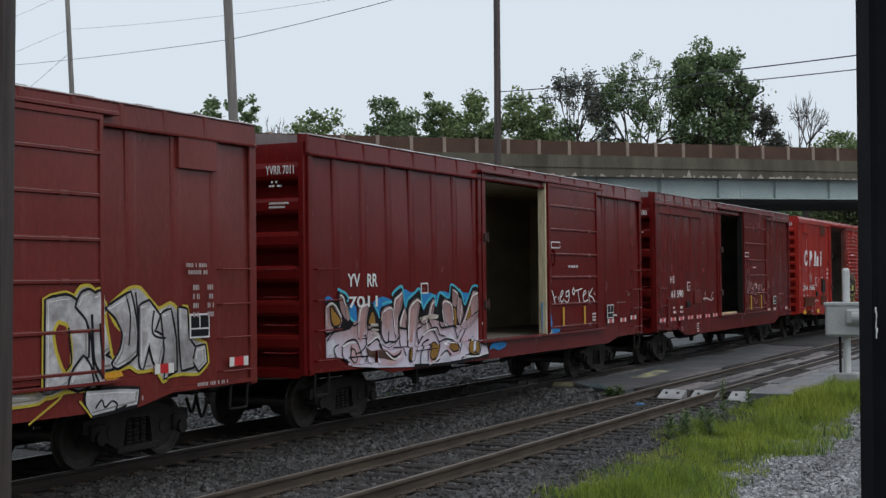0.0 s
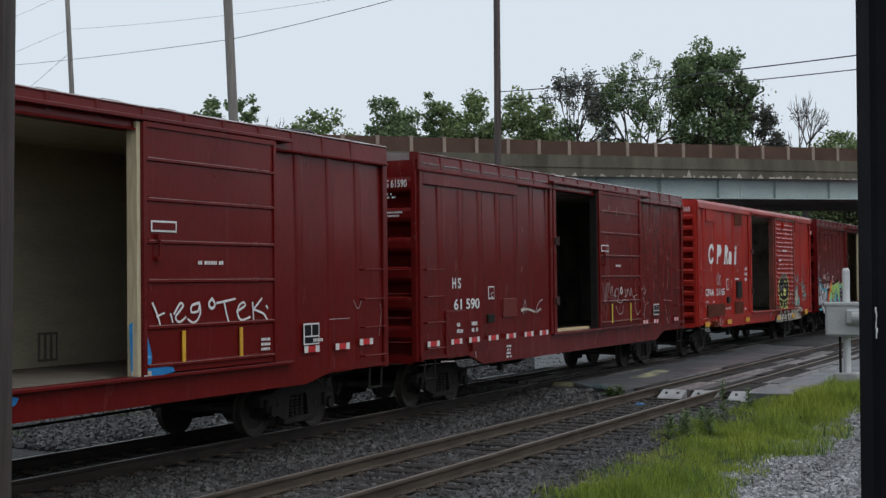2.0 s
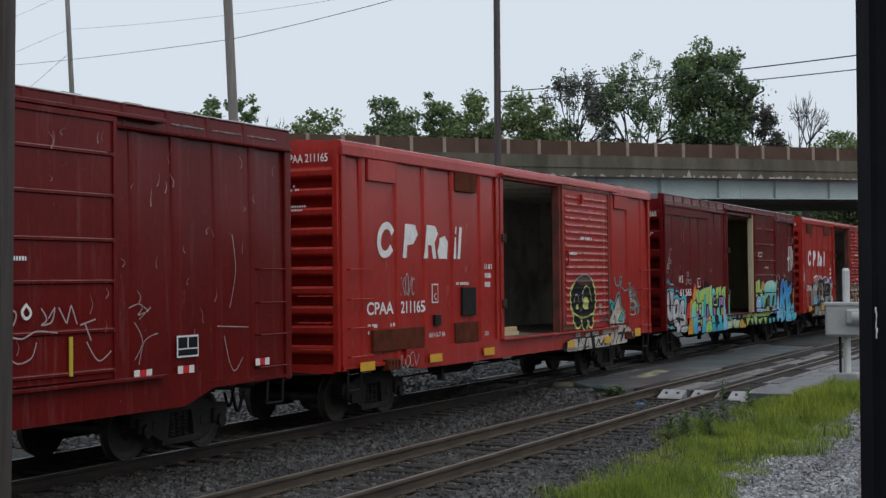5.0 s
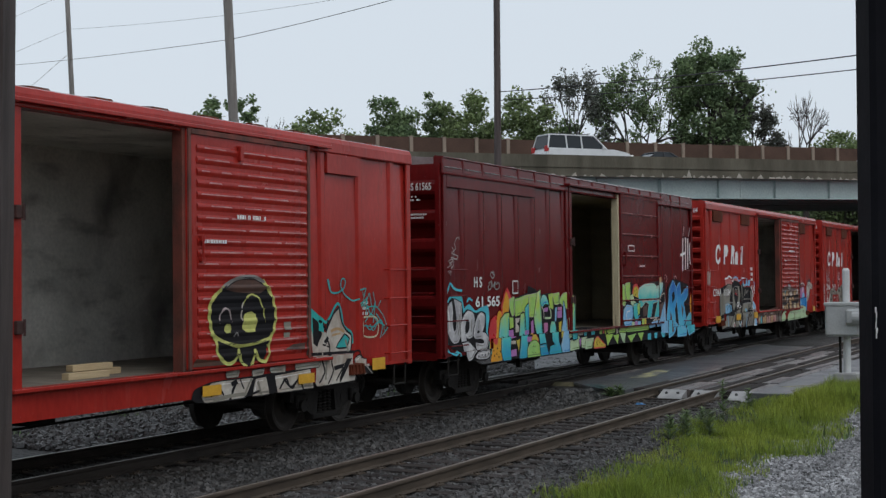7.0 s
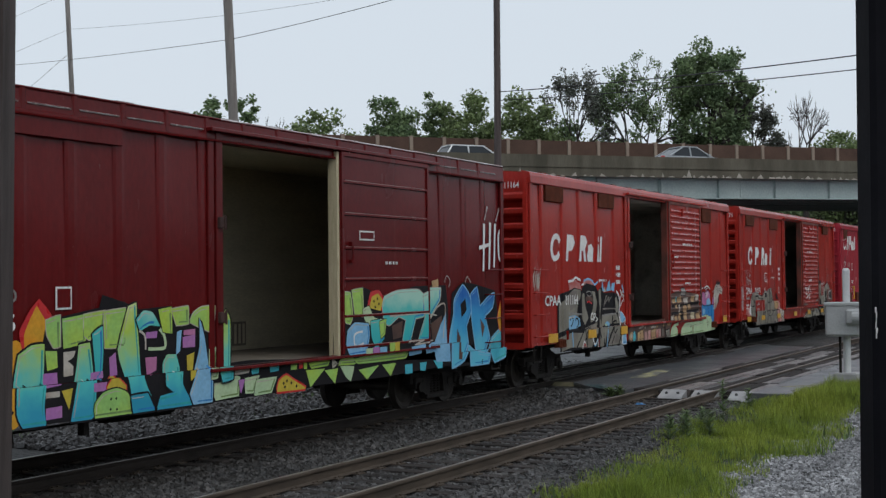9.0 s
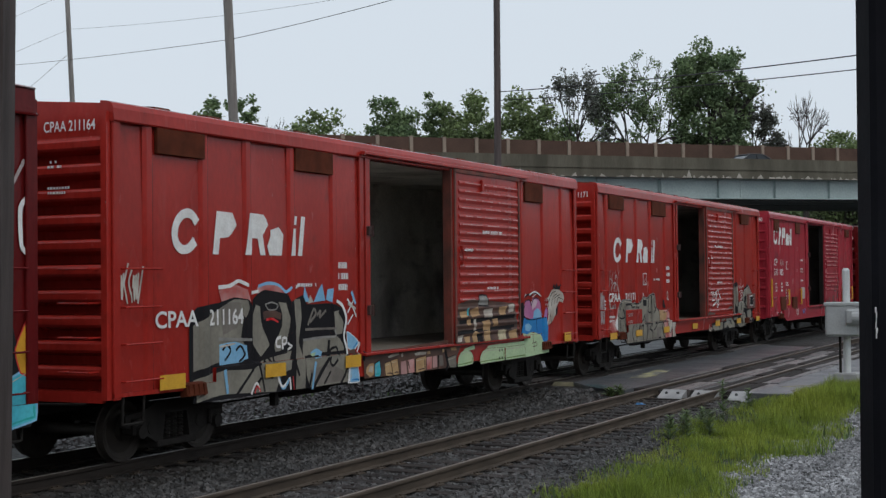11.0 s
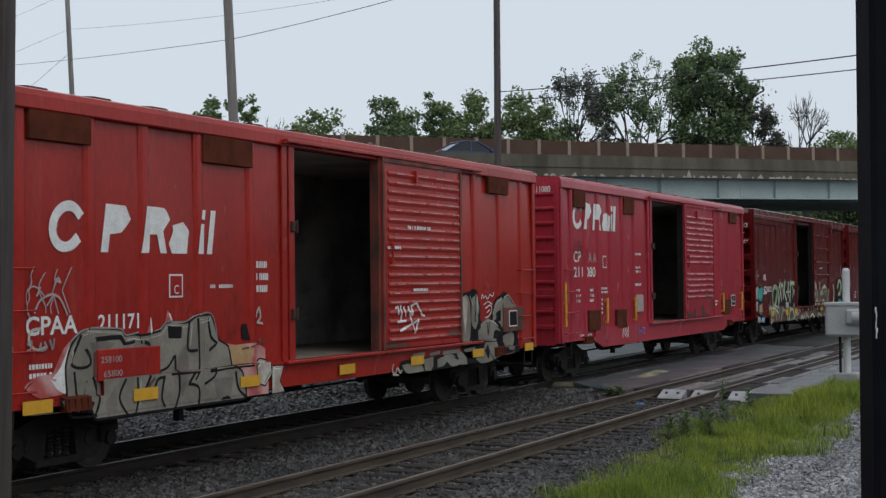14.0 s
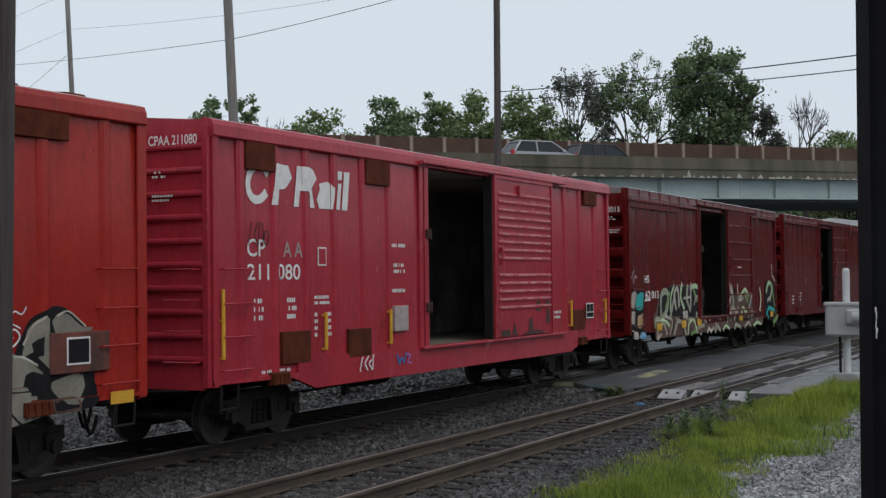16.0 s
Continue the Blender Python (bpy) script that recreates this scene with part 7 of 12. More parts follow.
    g.line("black", [(10.65, 0.78), (10.8, 1), (10.7, 0.89)], 0.045, 0.15)
    g.line("tan", [(10.27, 0.79), (10.65, 0.82), (11.03, 0.82)], 0.06, 0.15)
    g.fill("black", [(10.66, 1.01), (10.8, 1.05), (10.85, 0.98), (10.7, 0.95)])
    g.line("black", [(12.06, 0.96), (12.29, 0.81), (12.46, 0.93), (12.6, 0.78)], 0.04, 0.15)
    g.line("tan", [(11.36, 0.96), (11.44, 0.78)], 0.05, 0.15)
    g.line("black", [(10.98, 0.91), (10.9, 1.04)], 0.03, 0.15)
    g.done()
    for k, (u, y, z) in enumerate(((8.1, -0.95, 1.2), (8.35, -0.8, 1.29), (8.7, -0.65, 1.2))):
        bm = bmesh.new()
        quad_box(bm, u, u + 0.8, y, y + 0.12, z, z + 0.09, 0.006)
        part("loose_board", bm, M["lumber"], c, "loose pale board")
    bm = bmesh.new()
    quad_box(bm, 6.6, 9.5, -1.56, -1.50, 1.2, 1.225, 0.006)
    part("threshold_strip", bm, M["cream"], c, "worn pale strip along the doorway")
    TRAIN.append((c, 54.62, s))
    # maroon car with the large green and teal piece
    c, w, s = boxcar(72.27, "dark maroon boxcar, door open, large lime and teal graffiti", "maroon", BROWN_POSTS, 9.8, lining="lining", jamb="cream", slots=True, band=0.32, beads=True)
    end_number(c, "HS 61565")
    lettering("H S", c, 1.38, 2.29, 0.21, 0.36, -1.616, M["white"], 0.02)
    lettering("61 565", c, 1.43, 1.9, 0.21, 1.16, -1.632, M["white"], 0.02)
    placard(c, 3.27, 2.14, 0.28, 0.28, -1.62, inner="maroon")
    g = Spray(c, w)
    g.line("cyan", [(0.17, 2.19), (0.27, 2.33), (0.33, 2.38), (0.46, 2.29), (0.64, 2.25), (0.8, 2.24)], 0.055, 0.15)
    g.line("cyan", [(1.07, 2.03), (1.15, 2.08), (1.28, 2.04)], 0.05, 0.15)
    g.fill("cyan", [(0.09, 1.78), (0.13, 1.97), (0.32, 2.15), (0.82, 2.12), (0.91, 1.89), (1.15, 1.97), (1.45, 1.83), (1.76, 1.91), (2.04, 1.92), (2.1, 1.69), (2.02, 1.39), (2.11, 1.23), (2.09, 0.93), (1.82, 1.02), (0.9, 1.09), (0.37, 1.18), (0.1, 1.25), (0.08, 1.5)])
    g.line("cyan", [(0.14, 1.15), (0.28, 1.04), (0.47, 1.01), (0.6, 1.06), (0.64, 0.99)], 0.05, 0.15)
    g.fill("black", [(0.15, 1.94), (0.37, 2.1), (0.81, 2.02), (0.86, 1.8), (1.07, 1.87), (1.35, 1.81), (1.49, 1.79), (1.73, 1.82), (1.94, 1.76), (1.94, 1.39), (2.09, 1.28), (2.07, 1.01), (1.96, 0.86), (1.4, 0.86), (0.99, 0.84), (0.86, 1.03), (0.37, 1.13), (0.16, 1.29), (0.1, 1.64)])
    g.blob("silver", [(0.15, 1.83), (0.2, 1.93), (0.37, 2.03), (0.42, 1.83), (0.39, 1.62), (0.44, 1.48), (0.5, 1.44), (0.57, 1.51), (0.59, 1.72), (0.54, 1.9), (0.48, 2.07), (0.79, 1.99), (0.79, 1.68), (0.76, 1.39), (0.64, 1.25), (0.47, 1.23), (0.33, 1.3), (0.21, 1.44), (0.16, 1.65)], 0.02, "black")
    g.blob("silver", [(0.85, 1.7), (0.98, 1.79), (1.13, 1.83), (1.33, 1.78), (1.4, 1.63), (1.36, 1.44), (1.27, 1.32), (1.12, 1.3), (0.98, 1.34), (1.01, 1.25), (1.18, 1.19), (1.42, 1.06), (1.27, 0.99), (1.14, 0.89), (0.99, 0.87), (0.92, 0.96), (0.89, 1.1), (0.8, 1.25), (0.77, 1.46), (0.79, 1.6)], 0.02, "black")
    g.fill("black", [(0.99, 1.62), (1.07, 1.66), (1.15, 1.62), (1.15, 1.49), (1.05, 1.4), (0.95, 1.39), (0.94, 1.51)])
    g.blob("silver", [(1.56, 1.73), (1.7, 1.78), (1.83, 1.74), (1.87, 1.64), (1.8, 1.48), (1.72, 1.39), (1.91, 1.35), (2.04, 1.27), (2.02, 1.15), (1.94, 1.03), (1.6, 1.03), (1.46, 1.08), (1.45, 1.19), (1.67, 1.16), (1.82, 1.16), (1.83, 1.23), (1.67, 1.28), (1.44, 1.28), (1.34, 1.34), (1.37, 1.46), (1.46, 1.63)], 0.02, "black")
    g.blob("silver", [(1.31, 0.92), (1.44, 1), (1.98, 1.01), (1.97, 0.92), (1.81, 0.87), (1.44, 0.88)], 0.02, "black")
    g.dots("black", [(1.44, 0.93), (1.6, 0.94), (1.75, 0.94), (1.89, 0.96)], 0.03)
    g.fill("black", [(1.49, 1.41), (1.58, 1.45), (1.63, 1.4), (1.53, 1.37)])
    g.line("white", [(0.21, 1.84), (0.25, 1.67), (0.27, 1.49)], 0.06, 0.15)
    g.line("chrome", [(0.69, 1.75), (0.69, 1.54), (0.64, 1.4)], 0.05, 0.15)
    g.line("chrome", [(1.26, 1.64), (1.24, 1.44)], 0.05, 0.15)
    g.line("chrome", [(1.61, 1.62), (1.56, 1.49)], 0.04, 0.15)
    g.line("black", [(0.81, 1.23), (1.03, 1.24)], 0.03, 0.15)
    g.fill("redtape", [(2.06, 1.39), (2.16, 1.61), (2.39, 1.71), (2.65, 1.67), (2.56, 1.36), (2.41, 1.15), (2.26, 1.07), (2.1, 1.17)])
    g.fill("orange", [(2.01, 0.78), (2.08, 1), (2.11, 1.22), (2.21, 1.13), (2.33, 1.11), (2.44, 1.37), (2.45, 1.6), (2.52, 1.77), (2.61, 1.8), (2.71, 1.74), (2.71, 1.51), (2.61, 1.2), (2.64, 0.88), (2.53, 0.78)])
    g.dots("black", [(2.16, 1), (2.33, 1.04), (2.18, 0.9), (2.41, 0.86), (2.31, 0.93), (2.48, 0.97)], 0.028)
    g.fill("redtape", [(2.7, 1.67), (2.65, 1.9), (2.83, 2.14), (2.99, 2.28), (3.16, 2.13), (3.26, 1.96), (3.21, 1.72), (2.93, 1.66)])
    g.fill("orange", [(2.74, 1.65), (2.73, 1.86), (2.83, 2.03), (2.95, 2.2), (3.07, 2.05), (3.17, 1.95), (3.11, 1.77), (2.91, 1.68)])
    g.fill("black", [(2.6, 1.53), (2.72, 1.66), (3.04, 1.73), (3.11, 2), (3.4, 2.06), (4.06, 2.15), (4.12, 2.31), (4.58, 2.2), (4.86, 2.11), (5.5, 2.14), (5.94, 2.02), (6.51, 2.11), (6.8, 2), (6.82, 1.04), (6.38, 1.03), (6.27, 0.78), (5.82, 0.78), (5.57, 0.78), (4.52, 0.78), (3.93, 0.78), (3.36, 0.78), (2.65, 0.78), (2.55, 0.97), (2.56, 1.28)])
    g.blob("lime_fade", [(2.64, 1.62), (2.86, 1.72), (3.07, 1.73), (3.05, 1.35), (3.00, 0.99), (3.03, 0.78), (2.65, 0.78), (2.56, 0.94), (2.57, 1.29)], 0.028, "black")
    g.blob("lime", [(3.11, 2.01), (3.34, 2.07), (3.34, 1.70), (3.24, 1.69), (3.13, 1.84)], 0.015, "bone")
    g.fill("lime", [(3.09, 1.65), (3.29, 1.64), (3.30, 1.44), (3.12, 1.41)])
    g.fill("purple", [(3.05, 1.38), (3.29, 1.38), (3.30, 1.23), (3.04, 1.21)])
    g.fill("bone", [(3.03, 1.16), (3.27, 1.16), (3.27, 1.09), (3.03, 1.09)])
    g.fill("purple", [(3.03, 0.97), (3.31, 0.98), (3.31, 0.84), (3.03, 0.83)])
    g.blob("lime", [(3.39, 2.02), (3.94, 2.08), (3.82, 1.96), (3.79, 1.72), (3.41, 1.67)], 0.015, "black")
    g.blob("lime", [(3.78, 2.06), (4.17, 2.10), (4.14, 1.93), (4.02, 1.82), (3.86, 1.76), (3.78, 1.81)], 0.014, "bone")
    g.blob("lime_fade", [(3.68, 1.69), (3.87, 1.71), (3.93, 1.30), (3.89, 0.83), (3.83, 0.78), (3.47, 0.78), (3.54, 1.04), (3.63, 1.41)], 0.028, "black")
    g.fill("bone", [(3.40, 1.62), (3.61, 1.63), (3.57, 1.55), (3.47, 1.51), (3.57, 1.44), (3.56, 1.33), (3.40, 1.32)])
    g.fill("gold", [(3.30, 1.16), (3.50, 1.18), (3.43, 0.92)])
    g.blob("teal_fade", [(3.93, 1.82), (4.11, 1.91), (4.12, 1.61), (4.09, 1.31), (4.00, 1.24)], 0.028, "black")
    g.fill("purple", [(3.89, 1.34), (4.12, 1.35), (4.12, 1.26), (3.88, 1.25)])
    g.fill("purple", [(3.88, 1.21), (4.13, 1.21), (4.11, 1.10), (3.88, 1.10)])
    g.blob("gold", [(4.13, 1.14), (4.28, 1.28), (4.49, 1.13), (4.46, 0.96), (4.18, 1.07)], 0.02, "redtape")
    g.fill("purple", [(4.24, 1.51), (4.36, 1.57), (4.39, 1.28), (4.25, 1.27)])
    g.blob("lime", [(3.90, 0.78), (3.90, 0.94), (4.05, 1.07), (4.31, 1.11), (4.53, 1.03), (4.64, 0.79), (4.63, 0.78)], 0.018, "black")
    g.dots("black", [(4.2, 0.99), (4.3, 0.99), (4.19, 0.86), (4.31, 0.85)], 0.022)
    g.blob("lime", [(4.15, 2.09), (4.64, 2.13), (4.54, 1.64), (4.16, 1.64)], 0.014, "bone")
    g.blob("lime_fade", [(4.62, 2.15), (4.77, 2.19), (4.78, 1.97), (4.82, 1.59), (4.86, 1.19), (5.00, 0.95), (4.62, 0.97), (4.56, 1.20), (4.40, 1.60)], 0.028, "black")
    g.blob("teal_fade", [(4.78, 1.97), (4.92, 2.08), (5.11, 2.05), (5.25, 1.88), (5.05, 1.90), (4.85, 1.83)], 0.028, "black")
    g.line("bone", [(4.85, 1.82), (4.95, 1.76), (4.96, 1.59)], 0.035, 0.15)
    g.line("mint", [(5.27, 1.82), (5.35, 1.73), (5.35, 1.58), (5.04, 1.58)], 0.05, 0.15)
    g.fill("purple", [(4.97, 1.80), (5.21, 1.81), (5.19, 1.72), (4.97, 1.72)])
    g.fill("pinkspray", [(4.95, 1.47), (5.19, 1.47), (5.18, 1.29), (4.98, 1.23)])
    g.blob("lime", [(5.24, 2.09), (5.51, 2.12), (5.52, 1.77), (5.32, 1.80)], 0.012, "black")
    g.blob("lime", [(5.52, 2.09), (5.88, 2.12), (5.88, 1.89), (5.62, 1.88)], 0.014, "bone")
    g.blob("lime", [(6.00, 2.02), (6.18, 2.10), (6.50, 2.11), (6.46, 1.85), (6.35, 1.77), (5.92, 1.91)], 0.014, "bone")
    g.blob("lime_fade", [(5.31, 1.36), (5.40, 1.48), (5.60, 1.47), (5.67, 1.29), (5.67, 1.06), (5.89, 0.78), (5.12, 0.78), (5.19, 0.94), (5.50, 0.97), (5.32, 1.08)], 0.028, "black")
    g.blob("teal_fade", [(4.59, 0.99), (4.92, 1.00), (5.06, 0.78), (4.63, 0.78)], 0.028, "black")
    g.blob("sky", [(6.14, 1.95), (6.24, 1.65), (6.35, 1.12), (6.34, 0.78), (5.91, 0.78), (5.83, 0.93), (6.02, 1.26), (6.14, 1.56)], 0.028, "black")
    g.fill("purple", [(5.75, 1.71), (6.03, 1.73), (6.03, 1.56), (5.75, 1.56)])
    g.fill("pinkspray", [(5.77, 1.80), (6.03, 1.81), (6.03, 1.73), (5.77, 1.73)])
    g.fill("gold", [(5.84, 1.45), (6.01, 1.49), (5.96, 1.16), (5.85, 1.10)])
    g.fill("sky", [(5.62, 1.78), (5.73, 1.81), (5.69, 1.52), (5.60, 1.47)])
    g.blob("mint", [(6.35, 1.51), (6.56, 1.53), (6.47, 1.10), (6.33, 1.09)], 0.012, "black")
    g.blob("lime_fade", [(6.61, 1.89), (6.76, 2.05), (6.86, 1.90), (6.84, 1.06), (6.60, 1.04), (6.53, 1.27)], 0.028, "black")
    g.line("lime", [(6.57, 2.2), (6.65, 1.87), (6.59, 1.68)], 0.05, 0.15)
    g.rebase()
    g.fill("black", [(6.36, 1.26), (7.41, 1.3), (9.86, 1.18), (12.08, 1.13), (15.51, 1.16), (15.5, 0.85), (12.49, 0.81), (11.48, 0.78), (8.87, 0.8), (7.4, 0.78), (6.35, 0.78)])
    g.blob("mint", [(6.34, 1.00), (6.75, 1.12), (7.05, 1.07), (7.01, 0.81), (6.45, 0.79)], 0.012, "black")
    g.blob("mint", [(7.17, 1.04), (7.55, 1.06), (7.39, 0.82), (7.19, 0.83)], 0.012, "black")
    g.blob("purple", [(7.02, 1.02), (7.16, 1.03), (7.07, 0.84)], 0.01, "black")
    g.blob("mint", [(7.47, 1.00), (8.01, 1.01), (7.86, 0.79), (7.41, 0.78)], 0.012, "black")
    g.blob("gold", [(8.02, 0.79), (8.08, 0.94), (8.27, 1.01), (8.48, 0.92), (8.66, 0.85), (8.82, 0.78), (8.79, 0.78)], 0.03, "redtape")
    g.dots("black", [(8.2, 0.9), (8.29, 0.93), (8.41, 0.89), (8.56, 0.83), (8.23, 0.84)], 0.03)
    g.blob("bone", [(6.74, 1.21), (7.30, 1.22), (7.27, 1.13), (6.75, 1.11)], 0.01, "black")
    g.blob("cyan", [(7.35, 1.2), (7.52, 1.21), (7.52, 1.11), (7.35, 1.1)], 0.01, "black")
    g.blob("cyan", [(7.83, 1.2), (8.06, 1.21), (8.06, 1.11), (7.84, 1.1)], 0.01, "black")
    g.fill("lime", [(8.40, 1.19), (8.59, 1.18), (8.56, 1.09), (8.40, 1.09)])
    g.fill("redtape", [(8.63, 1.18), (8.75, 1.18), (8.74, 1.1), (8.63, 1.09)])
    g.fill("lime", [(8.77, 1.18), (8.87, 1.18), (8.86, 1.08), (8.77, 1.08)])
    g.blob("lime", [(8.92, 1.16), (9.56, 1.18), (9.49, 1.10), (9.00, 1.08)], 0.012, "black")
    g.blob("bone", [(9.63, 1.21), (9.79, 1.10), (9.64, 1.05)], 0.01, "black")
    g.fill("lime", [(8.83, 1.06), (9.40, 1.05), (8.96, 0.78)])
    g.fill("lime", [(9.39, 1.02), (9.81, 1.03), (9.71, 0.78)])
    g.fill("mint", [(9.86, 1.08), (10.34, 1.03), (10.22, 0.78), (10.05, 0.87)])
    g.fill("lime", [(10.48, 0.96), (11.18, 1.00), (10.76, 0.78)])
    g.fill("lime", [(11.29, 1.00), (11.79, 1.00), (11.59, 0.78)])
    g.fill("cyan", [(12.12, 0.95), (12.41, 0.95), (12.41, 0.78), (12.14, 0.78)])
    g.fill("cyan", [(12.7, 0.95), (12.98, 0.95), (12.91, 0.79), (12.72, 0.81)])
    g.fill("cyan", [(13.24, 0.96), (13.62, 0.96), (13.62, 0.8), (13.44, 0.8)])
    g.blob("lime", [(9.90, 1.18), (10.61, 1.15), (10.33, 1.07), (9.82, 1.08)], 0.012, "black")
    g.rebase()
    g.fill("black", [(9.78, 1.54), (9.86, 2.25), (10.52, 2.35), (11.19, 2.19), (12.38, 2.34), (13.92, 2.35), (14.02, 1.78), (13.84, 0.95), (9.77, 1.14)])
    g.blob("lime", [(9.85, 2.27), (10.11, 2.25), (10.18, 1.87), (10.10, 1.75), (9.96, 1.77)], 0.012, "bone")
    g.blob("lime", [(10.17, 2.29), (10.51, 2.32), (10.54, 1.85), (10.26, 1.90)], 0.012, "bone")
    g.fill("redtape", [(10.66, 2.01), (10.78, 2.26), (11.08, 2.29), (11.26, 2.14), (11.18, 1.93)])
    g.fill("gold", [(10.74, 1.99), (10.83, 2.18), (11.05, 2.23), (11.22, 2.10), (11.13, 1.93)])
    g.dots("black", [(10.9, 2.1), (11.02, 2.14), (11.07, 2.05), (10.94, 2)], 0.03)
    g.blob("teal_fade", [(11.20, 2.01), (11.27, 2.16), (11.74, 2.26), (12.52, 2.27), (12.79, 2.16), (12.75, 1.80), (12.42, 1.77), (12.19, 1.35), (11.93, 1.40), (12.06, 1.75), (11.78, 1.82), (11.44, 1.68), (11.26, 1.74)], 0.016, "bone")
    g.blob("teal_fade", [(12.72, 2.18), (13.26, 2.29), (13.70, 2.29), (13.65, 2.07), (13.25, 1.78), (12.94, 1.37), (12.53, 1.38), (12.81, 1.79), (12.76, 2.03)], 0.016, "bone")
    g.blob("mint", [(10.51, 1.97), (10.72, 2.02), (10.91, 1.81), (11.33, 1.77), (11.13, 1.65), (10.63, 1.75)], 0.012, "black")
    g.blob("sky", [(10.01, 1.63), (10.24, 1.75), (10.70, 1.72), (10.73, 1.51), (10.61, 1.24), (10.09, 1.22), (9.97, 1.40)], 0.016, "black")
    g.line("white", [(10.48, 1.6), (10.23, 1.56), (10.26, 1.37), (10.51, 1.4)], 0.035, 0.15)
    g.blob("teal_fade", [(10.78, 1.76), (11.09, 1.78), (11.24, 1.46), (10.97, 1.29), (10.82, 1.48)], 0.014, "black")
    g.fill("umber", [(11.52, 1.66), (11.92, 1.74), (11.88, 1.45), (11.56, 1.42)])
    g.fill("umber", [(13.27, 1.64), (13.72, 1.78), (13.76, 1.37), (13.33, 1.33)])
    g.line("bone", [(11.47, 1.83), (12.69, 1.85), (13.5, 1.79)], 0.03, 0.15)
    g.blob("lime", [(11.08, 1.74), (11.31, 1.78), (11.26, 1.53), (11.13, 1.46)], 0.012, "black")
    g.fill("mint", [(10.61, 1.31), (10.84, 1.31), (10.83, 1.20), (10.61, 1.20)])
    g.fill("purple", [(10.85, 1.32), (11.08, 1.32), (11.08, 1.19), (10.85, 1.18)])
    g.fill("sky", [(11.09, 1.31), (11.34, 1.31), (11.34, 1.18), (11.09, 1.18)])
    g.fill("lime", [(11.44, 1.37), (11.64, 1.37), (11.60, 1.19), (11.44, 1.19)])
    g.fill("gold", [(11.63, 1.36), (11.80, 1.38), (11.80, 1.19), (11.63, 1.19)])
    g.fill("sky", [(12.25, 1.26), (12.81, 1.29), (12.77, 1.12), (12.29, 1.09)])
    g.fill("sky", [(12.92, 1.27), (13.51, 1.30), (13.47, 1.13), (12.96, 1.10)])
    g.blob("lime", [(10.31, 1.15), (11.37, 1.19), (12.24, 1.17), (12.15, 1.07), (10.46, 1.07)], 0.012, "black")
    g.line("bone", [(12.16, 1.36), (12.78, 1.37), (12.36, 1.29), (13.33, 1.33)], 0.028, 0.15)
    g.fill("sky", [(13.29, 1.14), (13.68, 1.62), (13.89, 1.84), (13.97, 0.90), (13.36, 0.93)])
    g.line("bone", [(13.27, 1.75), (13.54, 1.94), (13.86, 1.97), (13.76, 1.37)], 0.035, 0.15)
    g.rebase()
    g.fill("black", [(14.01, 0.88), (14.18, 2.19), (14.67, 2.4), (15.36, 2.34), (16.19, 2.22), (16.39, 1.48), (16.56, 1.46), (16.56, 0.94), (16.48, 0.78), (14.05, 0.78)])
    g.blob("blue_fade", [(14.32, 2.07), (14.66, 2.33), (14.91, 2.18), (15.1, 1.91), (14.79, 1.54), (14.88, 1.21), (14.58, 0.9), (14.06, 0.78), (14.09, 1.35), (14.27, 1.77)], 0.03, "sky")
    g.blob("blue_fade", [(15.05, 2.16), (15.31, 2.28), (15.45, 1.9), (15.92, 2.1), (16.14, 2.16), (16.05, 1.89), (15.65, 1.73), (15.9, 1.27), (15.58, 0.96), (15.25, 1.08), (15.09, 1.64)], 0.03, "sky")
    g.fill("black", [(14.56, 1.97), (14.76, 2.08), (14.82, 1.86), (14.6, 1.71)])
    g.blob("blue_fade", [(14.88, 1.16), (15.25, 1), (15.79, 0.94), (15.73, 0.78), (14.87, 0.78)], 0.025, "sky")
    g.line("black", [(15.42, 0.85), (15.4, 0.78)], 0.03, 0.15)
    g.blob("cyan", [(16.01, 1.25), (16.5, 1.45), (16.56, 1.23), (16.56, 0.87), (16, 0.78), (15.84, 0.99)], 0.025, "sky")
    g.blob("orange", [(16.31, 1.69), (16.51, 2.05), (16.56, 1.7), (16.56, 1.57), (16.56, 1.37), (16.39, 1.43)], 0.02, "redtape")
    g.fill("umber", [(14.4, 1.5), (14.54, 1.33), (14.49, 0.91), (14.34, 0.92)])
    g.fill("umber", [(15.45, 1.68), (15.65, 1.51), (15.54, 1.29)])
    g.line("white", [(15.67, 3.53), (15.62, 2.66)], 0.09, 0.15)
    g.line("white", [(15.48, 3.09), (15.95, 3.16)], 0.08, 0.15)
    g.line("white", [(15.99, 3.56), (15.91, 2.69)], 0.09, 0.15)
    g.line("white", [(16.23, 3.55), (16.15, 2.73)], 0.08, 0.15)
    g.line("white", [(16.56, 3.51), (16.39, 3.36), (16.4, 2.9), (16.56, 2.79)], 0.07, 0.15)
    g.line("greyw", [(15.86, 3.9), (15.7, 3.67)], 0.06, 0.15)
    g.line("greyw", [(16.45, 3.9), (16.29, 3.66)], 0.05, 0.15)
    g.line("greyw", [(13.86, 2.41), (13.96, 2.53), (14.1, 2.43), (14.05, 2.32)], 0.025, 0.15)
    g.line("greyw", [(14.76, 2.4), (14.86, 2.51), (15.01, 2.4)], 0.025, 0.15)
    g.fill("sand", [(13.32, 2.43), (13.59, 2.47), (13.61, 2.33), (13.36, 2.31)])
    g.rebase()
